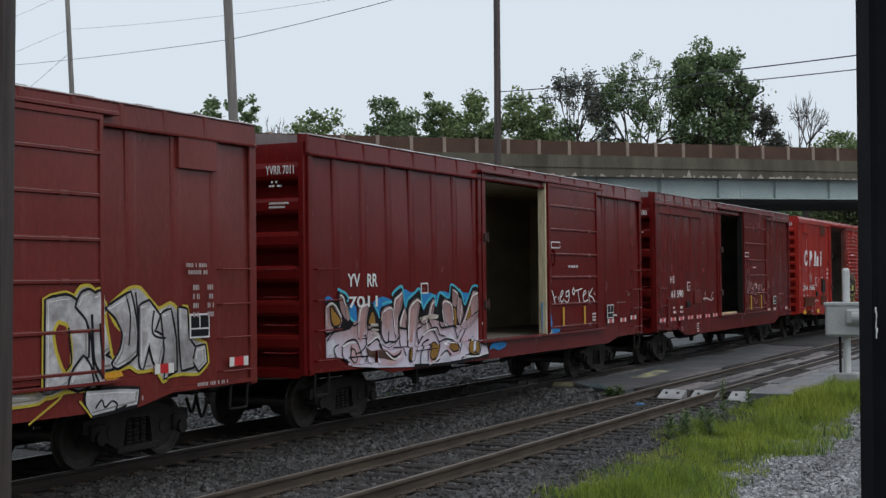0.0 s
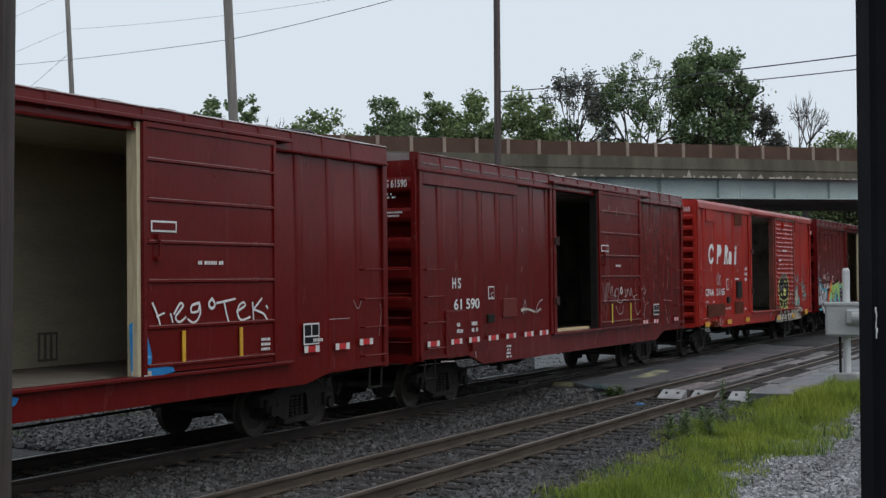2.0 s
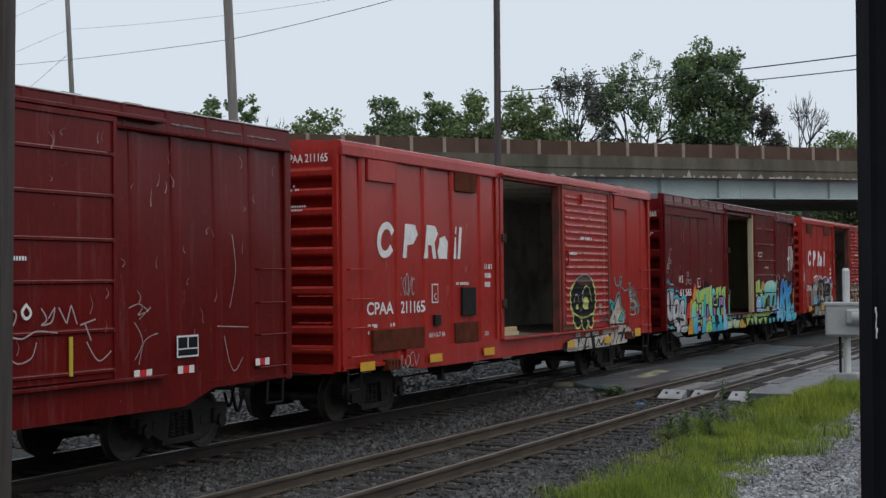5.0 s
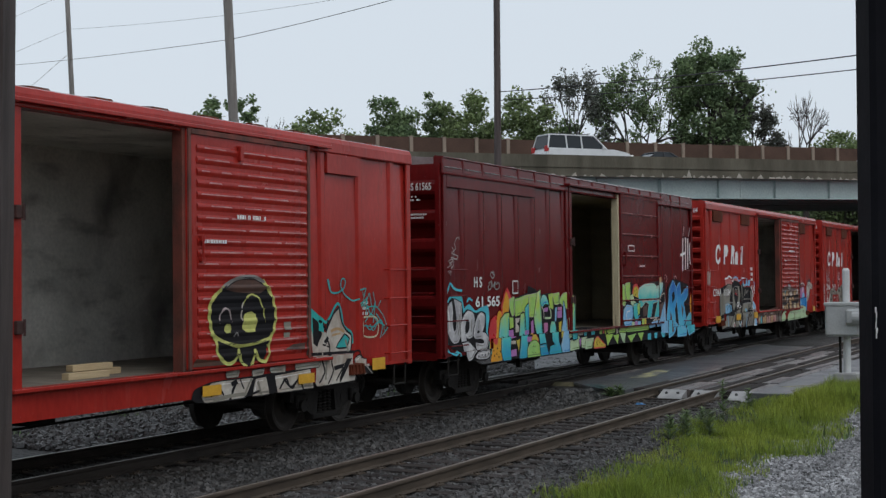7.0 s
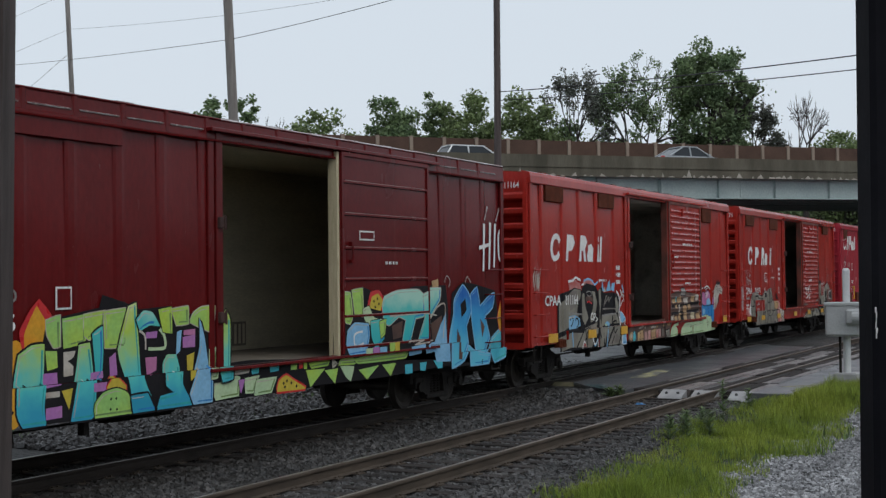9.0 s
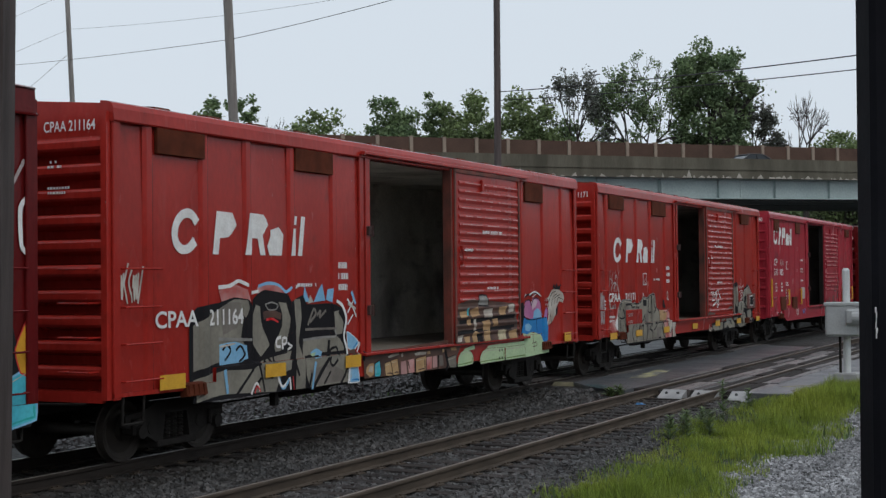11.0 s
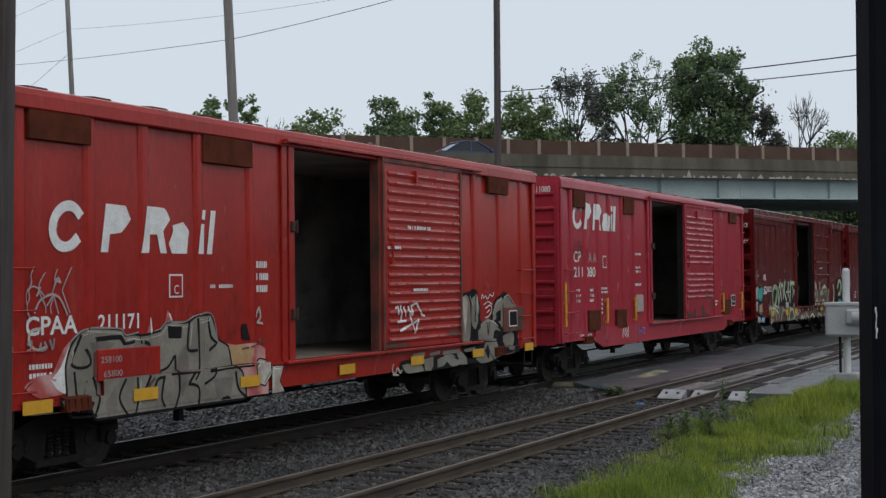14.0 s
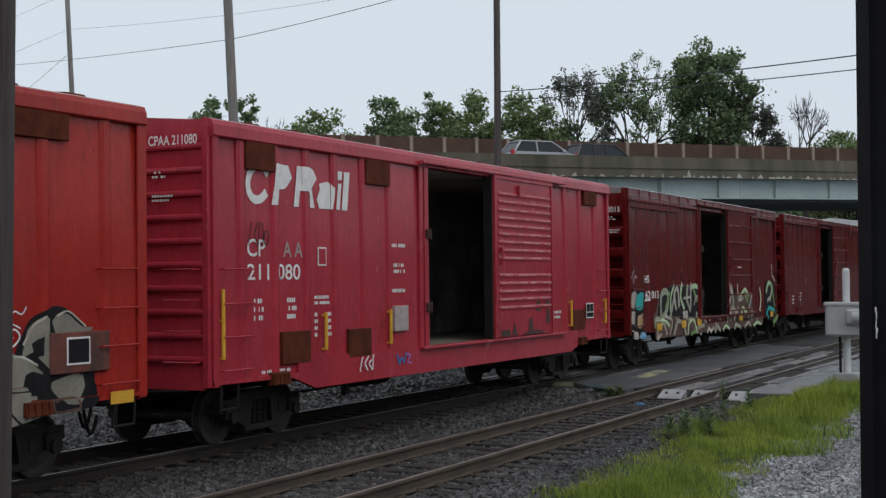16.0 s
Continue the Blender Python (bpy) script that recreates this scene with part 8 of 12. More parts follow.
    g.line("greyw", [(0.23, 2.6), (0.38, 2.67), (0.3, 2.76), (0.46, 2.81), (0.36, 2.89), (0.61, 2.85), (0.68, 2.91), (0.38, 2.96), (0.57, 3.04), (0.53, 3.14), (0.61, 3.24), (0.72, 3.28), (0.74, 3.23)], 0.018, 0.15)
    g.line("greyw", [(0.21, 2.68), (0.4, 2.74), (0.25, 2.81), (0.44, 2.85), (0.48, 2.74), (0.38, 2.68)], 0.016, 0.15)
    g.line("greyw", [(0.27, 2.57), (0.38, 2.62), (0.34, 2.54)], 0.02, 0.15)
    g.line("greyw", [(0.43, 3.07), (0.51, 2.96), (0.46, 2.85), (0.65, 2.84)], 0.016, 0.15)
    g.line("chrome", [(2.35, 2.53), (2.25, 2.6), (2.18, 2.55), (2.25, 2.48), (2.35, 2.49), (2.37, 2.56), (2.3, 2.61)], 0.03, 0.15)
    g.line("chrome", [(2.12, 2.34), (2.05, 2.29), (2.12, 2.24), (2.22, 2.3), (2.2, 2.4), (2.1, 2.37)], 0.03, 0.15)
    g.line("chrome", [(2.45, 2.34), (2.58, 2.38), (2.6, 2.28), (2.47, 2.24), (2.37, 2.3), (2.45, 2.39)], 0.03, 0.15)
    g.line("chrome", [(2.22, 2.42), (2.29, 2.29), (2.4, 2.42), (2.34, 2.27)], 0.028, 0.15)
    g.line("chrome", [(2.07, 2.23), (2.19, 2.26)], 0.025, 0.15)
    g.rebase()
    g.line("black", [(2.78, 1.62), (2.71, 1.27), (2.79, 0.87)], 0.03, 0.15)
    g.line("black", [(3.01, 1.65), (3, 1.25), (3.03, 0.8)], 0.035, 0.15)
    g.line("black", [(3.74, 1.62), (3.85, 1.37), (3.7, 1.05), (3.56, 0.81)], 0.03, 0.15)
    g.line("black", [(4.12, 1.89), (4.1, 1.61), (4.08, 1.3)], 0.035, 0.15)
    g.line("black", [(4.6, 2.06), (4.55, 1.67), (4.69, 1.24), (4.87, 1.02)], 0.035, 0.15)
    g.line("black", [(4.82, 1.87), (4.97, 1.57), (4.97, 1.22)], 0.03, 0.15)
    g.line("black", [(5.33, 1.41), (5.61, 1.18), (5.75, 0.78)], 0.035, 0.15)
    g.line("black", [(5.85, 1.53), (6.03, 1.16), (5.89, 0.84)], 0.03, 0.15)
    g.line("black", [(6.36, 1.51), (6.4, 1.06)], 0.03, 0.15)
    g.line("black", [(3.97, 2.04), (3.88, 1.78)], 0.03, 0.15)
    g.line("black", [(3.51, 1.94), (3.77, 1.97)], 0.025, 0.15)
    g.line("black", [(4.21, 1.92), (4.51, 1.95)], 0.025, 0.15)
    g.line("black", [(4.33, 2.06), (4.29, 1.68)], 0.03, 0.15)
    g.line("black", [(5.17, 2.04), (5.33, 1.82)], 0.025, 0.15)
    g.line("black", [(6.62, 1.87), (6.57, 1.5), (6.64, 1.12)], 0.03, 0.15)
    g.line("white", [(2.64, 1.32), (2.7, 1.56), (2.88, 1.63)], 0.022, 0.15)
    g.line("white", [(3.76, 1.45), (3.67, 1.1)], 0.02, 0.15)
    g.line("white", [(4.68, 1.92), (4.75, 1.4)], 0.022, 0.15)
    g.line("white", [(5.96, 0.78), (6.1, 1.15)], 0.022, 0.15)
    g.line("white", [(5.43, 1.41), (5.56, 1.19)], 0.02, 0.15)
    g.line("white", [(3.44, 1.97), (3.8, 2.02)], 0.02, 0.15)
    g.line("white", [(6.07, 1.99), (6.4, 2.04)], 0.02, 0.15)
    g.line("white", [(5.6, 2.03), (5.81, 2.06)], 0.02, 0.15)
    g.line("white", [(4.21, 2.02), (4.57, 2.06)], 0.02, 0.15)
    g.line("white", [(6.69, 1.87), (6.75, 1.3)], 0.02, 0.15)
    g.line("white", [(4.05, 0.97), (4.26, 1.05), (4.47, 0.96)], 0.02, 0.15)
    g.done()
    placard(c, 10.45, 3.13, 0.5, 0.16, -1.73, inner="maroon")
    small_writing(c, ((11.3, 2.78, 0.5, 1, 0.05),), "white", -1.757)
    TRAIN.append((c, 72.27, s))
    # red car, the lower half covered in grey and black
    c, w, s = boxcar(90.28, "faded red boxcar, door open, grey and black graffiti below", "red", RED_POSTS, 9.7, jamb="worn_edge", ribbed=True, end_ribs=10, long=16.5, opening=6.62,
                     patches=((0.88, 1.94, 4.18, 4.53, "rust"), (4.3, 5.42, 4.18, 4.53, "rust"), (13.4, 14.4, 4.12, 4.53, "rust")))
    end_number(c, "CPAA 211164", z=4.43, wide=0.86)
    wordmark(c, w, 1.19, 2.85, 0.62, WIDE_MARK)
    lettering("CPAA", c, 0.86, 1.84, 0.23, 0.95, -1.66, M["white"], 0.02)
    lettering("211164", c, 2.05, 1.84, 0.23, 0.85, -1.66, M["white"], 0.02)
    tag(c, w, "wksw/", 0.1, 0.6, 2.2, 2.7, "bone", 0.03, 18)
    small_writing(c, ((5.65, 2.76, 0.36, 3, 0.1), (4.4, 2.42, 0.7, 1, 0.05), (14.5, 2.0, 0.2, 3, 0.05)))
    small_writing(c, ((11.0, 3.42, 0.95, 1, 0.06), (10.1, 3.05, 0.55, 1, 0.05), (11.2, 2.3, 0.6, 1, 0.05)), "white", -1.757)
    for u, wd in ((0.85, 0.55), (3.35, 0.55), (5.7, 0.5), (15.5, 0.4)):
        tape(c, u, 1.02, kind="y", w=wd, h=0.2, y=-1.70)
    g = Spray(c, w)
    door_grime(g, 9.7)
    g.fill("blush", [(2.31, 2.33), (2.68, 2.42), (2.99, 2.34), (3.07, 2.16), (2.78, 2.21), (2.4, 2.11)])
    g.fill("blush", [(3.27, 2.37), (3.57, 2.41), (3.94, 2.38), (4.11, 2.21), (3.89, 2.04), (3.37, 2.16)])
    g.line("white", [(2.33, 2.38), (2.59, 2.4), (2.8, 2.47), (2.99, 2.41)], 0.06, 0.15)
    g.line("white", [(3.11, 2.29), (3.29, 2.31)], 0.05, 0.15)
    g.line("sky", [(3.33, 2.39), (3.57, 2.43), (3.85, 2.4), (4.06, 2.29), (4.17, 2.35)], 0.05, 0.15)
    g.line("white", [(4.33, 2.36), (4.44, 2.4)], 0.05, 0.15)
    g.fill("sky", [(4.55, 2.13), (4.59, 2.39), (4.69, 2.2), (4.81, 2.12)])
    g.fill("sky", [(4.86, 2.12), (5.02, 2.32), (5.12, 2.41), (5.22, 2.14)])
    g.fill("sky", [(5.24, 2.15), (5.29, 2.32), (5.44, 2.33), (5.41, 2.11)])
    g.fill("bone", [(4.69, 2.1), (4.76, 2.24), (4.86, 2.12)])
    g.fill("black", [(1.61, 1.85), (1.78, 2.1), (2.31, 2.16), (2.68, 2.23), (3.02, 2.19), (3.11, 2.09), (3.19, 2.22), (3.47, 2.33), (4.11, 2.26), (4.17, 2.14), (4.55, 2.24), (4.67, 2.09), (5.39, 2.09), (5.83, 1.98), (5.89, 1.35), (5.91, 0.78), (4.09, 0.78), (1.61, 0.78)])
    g.fill("tan", [(1.7, 1.85), (2.31, 2.07), (2.68, 2.2), (2.99, 2.18), (3.03, 2.06), (2.91, 1.86), (2.85, 1.65), (2.95, 1.52), (2.87, 1.39), (2.31, 1.31), (1.7, 1.21)])
    g.fill("tan", [(3.1, 1.62), (3.16, 1.96), (3.24, 2.11), (3.35, 2.08), (3.38, 1.84), (3.55, 1.61), (3.59, 1.49), (3.36, 1.33), (3.24, 1.44)])
    g.fill("tan", [(3.85, 2.14), (4.06, 2.12), (4.15, 1.89), (4.1, 1.6), (3.9, 1.4), (3.75, 1.39), (3.73, 1.5), (3.93, 1.75), (3.95, 1.95)])
    g.fill("tan", [(4.24, 2.17), (4.46, 2.18), (4.5, 1.87), (4.41, 1.51), (4.52, 1.28), (4.5, 0.78), (4.23, 0.78), (4.25, 1.08), (4.3, 1.44)])
    g.fill("tan", [(4.52, 1.53), (5.26, 1.57), (5.63, 1.52), (5.79, 1.36), (5.81, 0.79), (4.66, 0.78), (4.54, 0.99)])
    g.fill("tan", [(5.44, 1.95), (5.64, 1.97), (5.79, 1.83), (5.76, 1.58), (5.48, 1.58), (5.46, 1.76)])
    g.fill("tan", [(1.69, 0.78), (1.69, 1.09), (2.31, 1.19), (3.06, 1.17), (3.57, 1.33), (4.16, 1.38), (4.1, 1.1), (3.84, 1.04), (3.67, 0.79), (2.3, 0.85)])
    g.fill("sky", [(2.31, 1.56), (2.68, 1.59), (2.96, 1.52), (2.98, 1.33), (2.73, 1.25), (2.31, 1.27)])
    g.fill("ash", [(2.35, 2.08), (2.59, 2.16), (2.87, 2.15), (2.77, 1.8), (2.4, 1.69)])
    g.fill("ash", [(4.64, 1.05), (5.25, 1.11), (5.7, 0.97), (5.63, 0.82), (4.73, 0.8)])
    g.line("umber", [(3.49, 1.95), (3.67, 1.97), (3.86, 1.93)], 0.12, 0.15)
    g.line("redtape", [(3.53, 1.88), (3.67, 1.89), (3.82, 1.84)], 0.04, 0.15)
    g.line("chrome", [(3.49, 2.11), (3.65, 2.14), (3.84, 2.1), (3.78, 2.03), (3.57, 2.03), (3.49, 2.11)], 0.025, 0.15)
    g.line("black", [(3.42, 1.79), (3.63, 1.48), (3.73, 1.12)], 0.05, 0.15)
    g.line("black", [(3.38, 1.16), (3.52, 1.32), (3.67, 1.13), (3.56, 1.01), (3.46, 1.14)], 0.045, 0.15)
    g.line("black", [(3.06, 1.17), (3.36, 1.3), (4.05, 1.37)], 0.05, 0.15)
    g.line("black", [(2.67, 0.84), (3.06, 1.15)], 0.055, 0.15)
    g.line("black", [(3.26, 1.01), (3.02, 0.81)], 0.05, 0.15)
    g.line("black", [(2.34, 1.23), (2.96, 1.25), (3.26, 1.24)], 0.07, 0.15)
    g.line("black", [(3.05, 1.93), (3.1, 1.51), (3.26, 1.16), (3.36, 0.84)], 0.05, 0.15)
    g.line("black", [(4.17, 2.03), (4.26, 1.74), (4.19, 1.31), (4.32, 1.01)], 0.06, 0.15)
    g.line("black", [(4.55, 2.17), (4.57, 1.72), (4.5, 1.43)], 0.045, 0.15)
    g.line("black", [(4.61, 1.25), (5.13, 1.28), (5.84, 1.28)], 0.06, 0.15)
    g.line("black", [(4.75, 0.78), (5.01, 1.03), (5.26, 1.24), (5.31, 1.46)], 0.08, 0.15)
    g.line("black", [(5.48, 1.16), (5.35, 1.08), (5.26, 1.14), (5.33, 1.31), (5.48, 1.38), (5.55, 1.25)], 0.05, 0.15)
    g.line("black", [(5.08, 0.82), (5.25, 0.98)], 0.045, 0.15)
    g.line("black", [(5.66, 1.94), (5.82, 1.75), (5.74, 1.52), (5.84, 1.28), (5.76, 0.97), (5.6, 0.8)], 0.06, 0.15)
    g.line("ash", [(4.76, 1.82), (4.92, 1.93), (4.85, 2.01), (4.69, 1.78)], 0.05, 0.15)
    g.line("ash", [(4.97, 1.92), (5.07, 1.99), (5.02, 1.86), (5.21, 1.97)], 0.05, 0.15)
    g.line("ash", [(4.62, 1.69), (4.97, 1.69), (5.48, 1.68)], 0.04, 0.15)
    g.line("chrome", [(4.55, 1.53), (5.09, 1.55), (5.48, 1.55), (5.46, 1.64)], 0.04, 0.15)
    g.line("black", [(2.4, 1.49), (2.49, 1.55), (2.58, 1.46), (2.45, 1.34)], 0.04, 0.15)
    g.line("black", [(2.73, 1.47), (2.83, 1.52), (2.93, 1.39), (2.81, 1.3)], 0.04, 0.15)
    g.line("bone", [(2.34, 1.53), (2.68, 1.56)], 0.03, 0.15)
    g.line("chrome", [(2.31, 1.64), (3.06, 1.6)], 0.05, 0.15)
    g.fill("sky", [(4.75, 1.33), (4.92, 1.38), (5.09, 1.32), (5.06, 1.25), (4.8, 1.22)])
    g.fill("mint", [(4.73, 1.3), (4.9, 1.32), (4.85, 1.23)])
    g.line("white", [(3.88, 1.6), (3.78, 1.57), (3.78, 1.47), (3.86, 1.46)], 0.05, 0.15)
    g.line("white", [(3.95, 1.44), (3.95, 1.58), (4.06, 1.57), (4.03, 1.5), (3.97, 1.49)], 0.045, 0.15)
    g.line("white", [(4.1, 1.5), (4.17, 1.45), (4.1, 1.41)], 0.035, 0.15)
    g.line("white", [(5.54, 2.12), (5.74, 2.05), (5.87, 1.84), (5.81, 1.64), (5.79, 1.51), (5.89, 1.27), (5.83, 0.79)], 0.06, 0.15)
    g.line("white", [(5.92, 2.14), (6.08, 2.01), (6.19, 1.86)], 0.035, 0.15)
    g.line("white", [(5.92, 1.93), (6.11, 2.13)], 0.03, 0.15)
    g.line("bone", [(5.95, 2.07), (6.16, 1.99)], 0.05, 0.15)
    g.line("sky", [(6.06, 2.25), (6.16, 2.09)], 0.06, 0.15)
    g.line("white", [(5.92, 1.74), (6.08, 1.88)], 0.03, 0.15)
    g.blob("sky", [(5.89, 1.6), (6.1, 1.51), (6.26, 1.41), (6.1, 1.31), (5.92, 1.35)], 0.016, "white")
    g.fill("umber", [(5.91, 1.29), (6.13, 1.32), (6.18, 1.24), (5.97, 1.19)])
    g.line("white", [(5.91, 1.13), (6.1, 1.15), (6.26, 1.33), (6.45, 1.64)], 0.035, 0.15)
    g.line("black", [(6.34, 1.15), (6.4, 1.48), (6.51, 1.8)], 0.09, 0.15)
    g.blob("sky", [(5.91, 1.07), (6.12, 1.02), (6.17, 0.78), (5.88, 0.78)], 0.02, "white")
    g.line("white", [(3.02, 0.82), (3.14, 0.96), (3.22, 0.85)], 0.045, 0.15)
    g.line("redtape", [(3.1, 0.82), (3.16, 0.91), (3.24, 0.83)], 0.03, 0.15)
    g.line("sky", [(3.75, 0.99), (3.86, 0.82), (4.01, 0.94)], 0.05, 0.15)
    g.line("white", [(3.71, 1.04), (3.84, 0.85), (4.05, 0.98), (4.07, 0.81)], 0.045, 0.15)
    g.line("redtape", [(4.14, 0.98), (4.16, 0.79)], 0.02, 0.15)
    g.line("sky", [(2.36, 1.17), (2.41, 0.89)], 0.07, 0.15)
    g.line("sky", [(4.8, 1.15), (4.7, 0.78)], 0.06, 0.15)
    g.line("black", [(4.68, 0.98), (4.61, 0.78)], 0.05, 0.15)
    g.rebase()
    g.fill("umber", [(9.82, 1.79), (9.87, 1.98), (10.47, 2.06), (12.57, 1.95), (12.7, 1.55), (12.76, 1.19), (11.61, 1.16), (10.19, 1.18), (9.73, 1.25), (9.69, 1.52)])
    g.fill("black", [(9.93, 1.67), (12.57, 1.73), (12.56, 1.64), (9.93, 1.59)])
    g.fill("black", [(9.82, 1.46), (12.56, 1.51), (12.56, 1.45), (9.82, 1.39)])
    g.blob("chrome", [(10.8, 1.96), (10.86, 2.12), (11.18, 2.11), (11.26, 1.94)], 0.03, "black")
    g.fill("sand", [(9.95, 1.83), (10.27, 1.85), (10.27, 1.73), (9.98, 1.71)])
    g.fill("sand", [(10.4, 1.85), (10.74, 1.92), (10.85, 1.75), (10.46, 1.71)])
    g.fill("bone", [(11.03, 1.85), (11.47, 1.87), (11.44, 1.69), (11.05, 1.69)])
    g.fill("sand", [(11.77, 1.89), (12.16, 1.9), (12.08, 1.73), (11.8, 1.72)])
    g.fill("bone", [(12.24, 1.92), (12.54, 1.94), (12.53, 1.78), (12.27, 1.76)])
    g.fill("sand", [(10.26, 1.67), (10.43, 1.68), (10.43, 1.57), (10.27, 1.56)])
    g.fill("bone", [(10.57, 1.67), (10.68, 1.68), (10.68, 1.46), (10.57, 1.45)])
    g.fill("sand", [(10.97, 1.62), (11.32, 1.64), (11.34, 1.44), (11.02, 1.44)])
    g.fill("sand", [(11.46, 1.65), (11.71, 1.66), (11.71, 1.51), (11.49, 1.5)])
    g.fill("bone", [(9.79, 1.36), (10.08, 1.39), (10.05, 1.23), (9.82, 1.22)])
    g.fill("sand", [(10.49, 1.39), (10.65, 1.44), (10.85, 1.37), (10.79, 1.18), (10.51, 1.19)])
    g.fill("black", [(10.68, 1.38), (10.96, 1.39), (10.99, 1.17), (10.73, 1.16)])
    g.fill("sand", [(11.02, 1.42), (11.31, 1.43), (11.34, 1.19), (11.05, 1.19)])
    g.fill("cream", [(11.7, 1.41), (12.08, 1.42), (12.11, 1.21), (11.73, 1.21)])
    g.fill("sand", [(12.24, 1.38), (12.64, 1.41), (12.69, 1.2), (12.3, 1.18)])
    g.fill("black", [(9.92, 1.47), (10.26, 1.48), (10.23, 1.4), (9.95, 1.4)])
    g.fill("black", [(12, 1.48), (12.4, 1.49), (12.36, 1.41), (12.01, 1.41)])
    g.fill("cyan", [(10.25, 1.88), (10.33, 1.91), (10.35, 1.76), (10.27, 1.75)])
    g.fill("sand", [(10.13, 1.34), (10.38, 1.36), (10.37, 1.23), (10.16, 1.22)])
    g.rebase()
    g.fill("black", [(12.96, 1.36), (13.04, 1.89), (13.28, 1.96), (13.38, 1.52), (13.2, 1.26)])
    g.line("white", [(13.03, 1.8), (13.17, 1.53), (13.03, 1.34)], 0.02, 0.15)
    g.fill("pinkspray", [(13.31, 1.66), (13.31, 1.89), (13.45, 1.99), (13.67, 2.01), (13.75, 1.91), (13.85, 2.02), (14.07, 2.05), (14.29, 1.95), (14.32, 1.76), (14.4, 1.66), (14.17, 1.62), (13.8, 1.57)])
    g.fill("lilac", [(13.77, 1.95), (13.92, 2.01), (14.14, 1.97), (14.03, 1.85), (13.84, 1.78)])
    g.fill("sky", [(13.88, 1.59), (13.91, 1.73), (14.1, 1.81), (14.29, 1.74), (14.36, 1.61)])
    g.fill("purple", [(14.43, 1.59), (14.47, 1.74), (14.59, 1.83), (14.71, 1.75), (14.66, 1.46)])
    g.fill("blue", [(13.2, 1.3), (13.27, 1.58), (13.38, 1.63), (13.62, 1.58), (14.02, 1.6), (14.66, 1.6), (14.74, 1.36), (14.69, 1), (14.35, 1.04), (14.13, 1.25), (13.8, 1.3), (13.51, 1.26)])
    g.fill("sky", [(13.37, 1.46), (13.62, 1.49), (13.8, 1.41), (13.65, 1.32), (13.44, 1.35)])
    g.line("black", [(13.27, 1.61), (13.31, 1.83), (13.45, 1.97), (13.7, 1.99), (13.77, 1.85), (13.88, 2), (14.1, 2.03), (14.29, 1.93), (14.36, 1.69)], 0.03, 0.15)
    g.line("black", [(13.38, 1.61), (13.8, 1.56), (14.55, 1.6)], 0.025, 0.15)
    g.line("black", [(14.06, 1.55), (14.09, 1.28)], 0.02, 0.15)
    g.line("black", [(13.35, 2.05), (13.63, 2.12), (13.74, 2.08), (13.89, 2.15), (14.11, 2.13), (14.29, 2.07)], 0.04, 0.15)
    g.line("white", [(13.42, 2.07), (13.49, 2.12)], 0.03, 0.15)
    g.line("white", [(13.7, 2.11), (14, 2.17), (14.33, 2.07)], 0.035, 0.15)
    g.line("white", [(13.85, 2.06), (14.03, 2.11)], 0.02, 0.15)
    g.fill("bone", [(14.7, 1.41), (14.78, 1.75), (14.75, 1.98), (14.87, 2.13), (15.03, 2.21), (15.27, 2.22), (15.51, 2.16), (15.64, 2.02), (15.55, 1.9), (15.43, 1.94), (15.26, 1.83), (15.18, 1.64), (14.94, 1.47)])
    g.line("black", [(14.79, 1.94), (14.95, 2.11), (15.19, 2.16)], 0.025, 0.15)
    g.line("black", [(14.94, 1.84), (15.03, 2.03), (15.27, 2.1)], 0.022, 0.15)
    g.line("black", [(15.1, 1.87), (15.19, 2.03), (15.43, 2.08)], 0.022, 0.15)
    g.line("black", [(15.26, 1.91), (15.35, 2.02), (15.55, 1.98)], 0.022, 0.15)
    g.line("black", [(14.86, 1.65), (14.93, 1.45)], 0.025, 0.15)
    g.line("white", [(14.7, 1.46), (14.78, 1.65), (14.71, 1.88)], 0.03, 0.15)
    g.fill("black", [(15.03, 2.27), (15.11, 2.34), (15.19, 2.25), (15.27, 2.36), (15.35, 2.26), (15.52, 2.32), (15.47, 2.2), (15.11, 2.21)])
    g.fill("black", [(15.2, 1.77), (15.32, 1.83), (15.3, 1.67), (15.18, 1.6)])
    g.line("bone", [(14.67, 1.99), (14.83, 2.05)], 0.03, 0.15)
    g.rebase()
    g.fill("mint", [(13.22, 1.16), (13.25, 1.3), (13.36, 1.39), (13.64, 1.32), (13.93, 1.27), (14.01, 1.34), (14.15, 1.28), (14.3, 1.1), (14.6, 0.97), (14.64, 0.82), (13.28, 0.78)])
    g.fill("mint", [(11.27, 1.04), (11.42, 1.12), (13.01, 1.13), (13.57, 1.14), (13.36, 1.05), (12.03, 1.03)])
    g.blob("mint", [(9.99, 0.79), (10.02, 0.94), (10.13, 1.03), (10.34, 1.08), (10.59, 1.01), (10.67, 0.91), (10.64, 0.81), (10.28, 0.79)], 0.008, "umber")
    g.blob("mint", [(11.01, 0.78), (11.01, 0.9), (11.12, 1), (11.36, 1.05), (12.19, 1.03), (12.18, 0.79), (11.57, 0.79)], 0.008, "umber")
    g.blob("mint", [(12.25, 1.03), (13.27, 1.04), (13.28, 0.8), (12.25, 0.79)], 0.008, "umber")
    g.fill("mint", [(10.26, 1.11), (10.73, 1.16), (10.75, 1.08), (10.29, 1.05)])
    g.line("umber", [(13.71, 1.23), (13.78, 0.91)], 0.02, 0.15)
    g.line("umber", [(13.67, 1.06), (13.93, 1.08), (13.89, 1), (13.71, 0.99)], 0.02, 0.15)
    g.dots("black", [(11.94, 1), (12.06, 1), (11.93, 0.84), (12.06, 0.84)], 0.035)
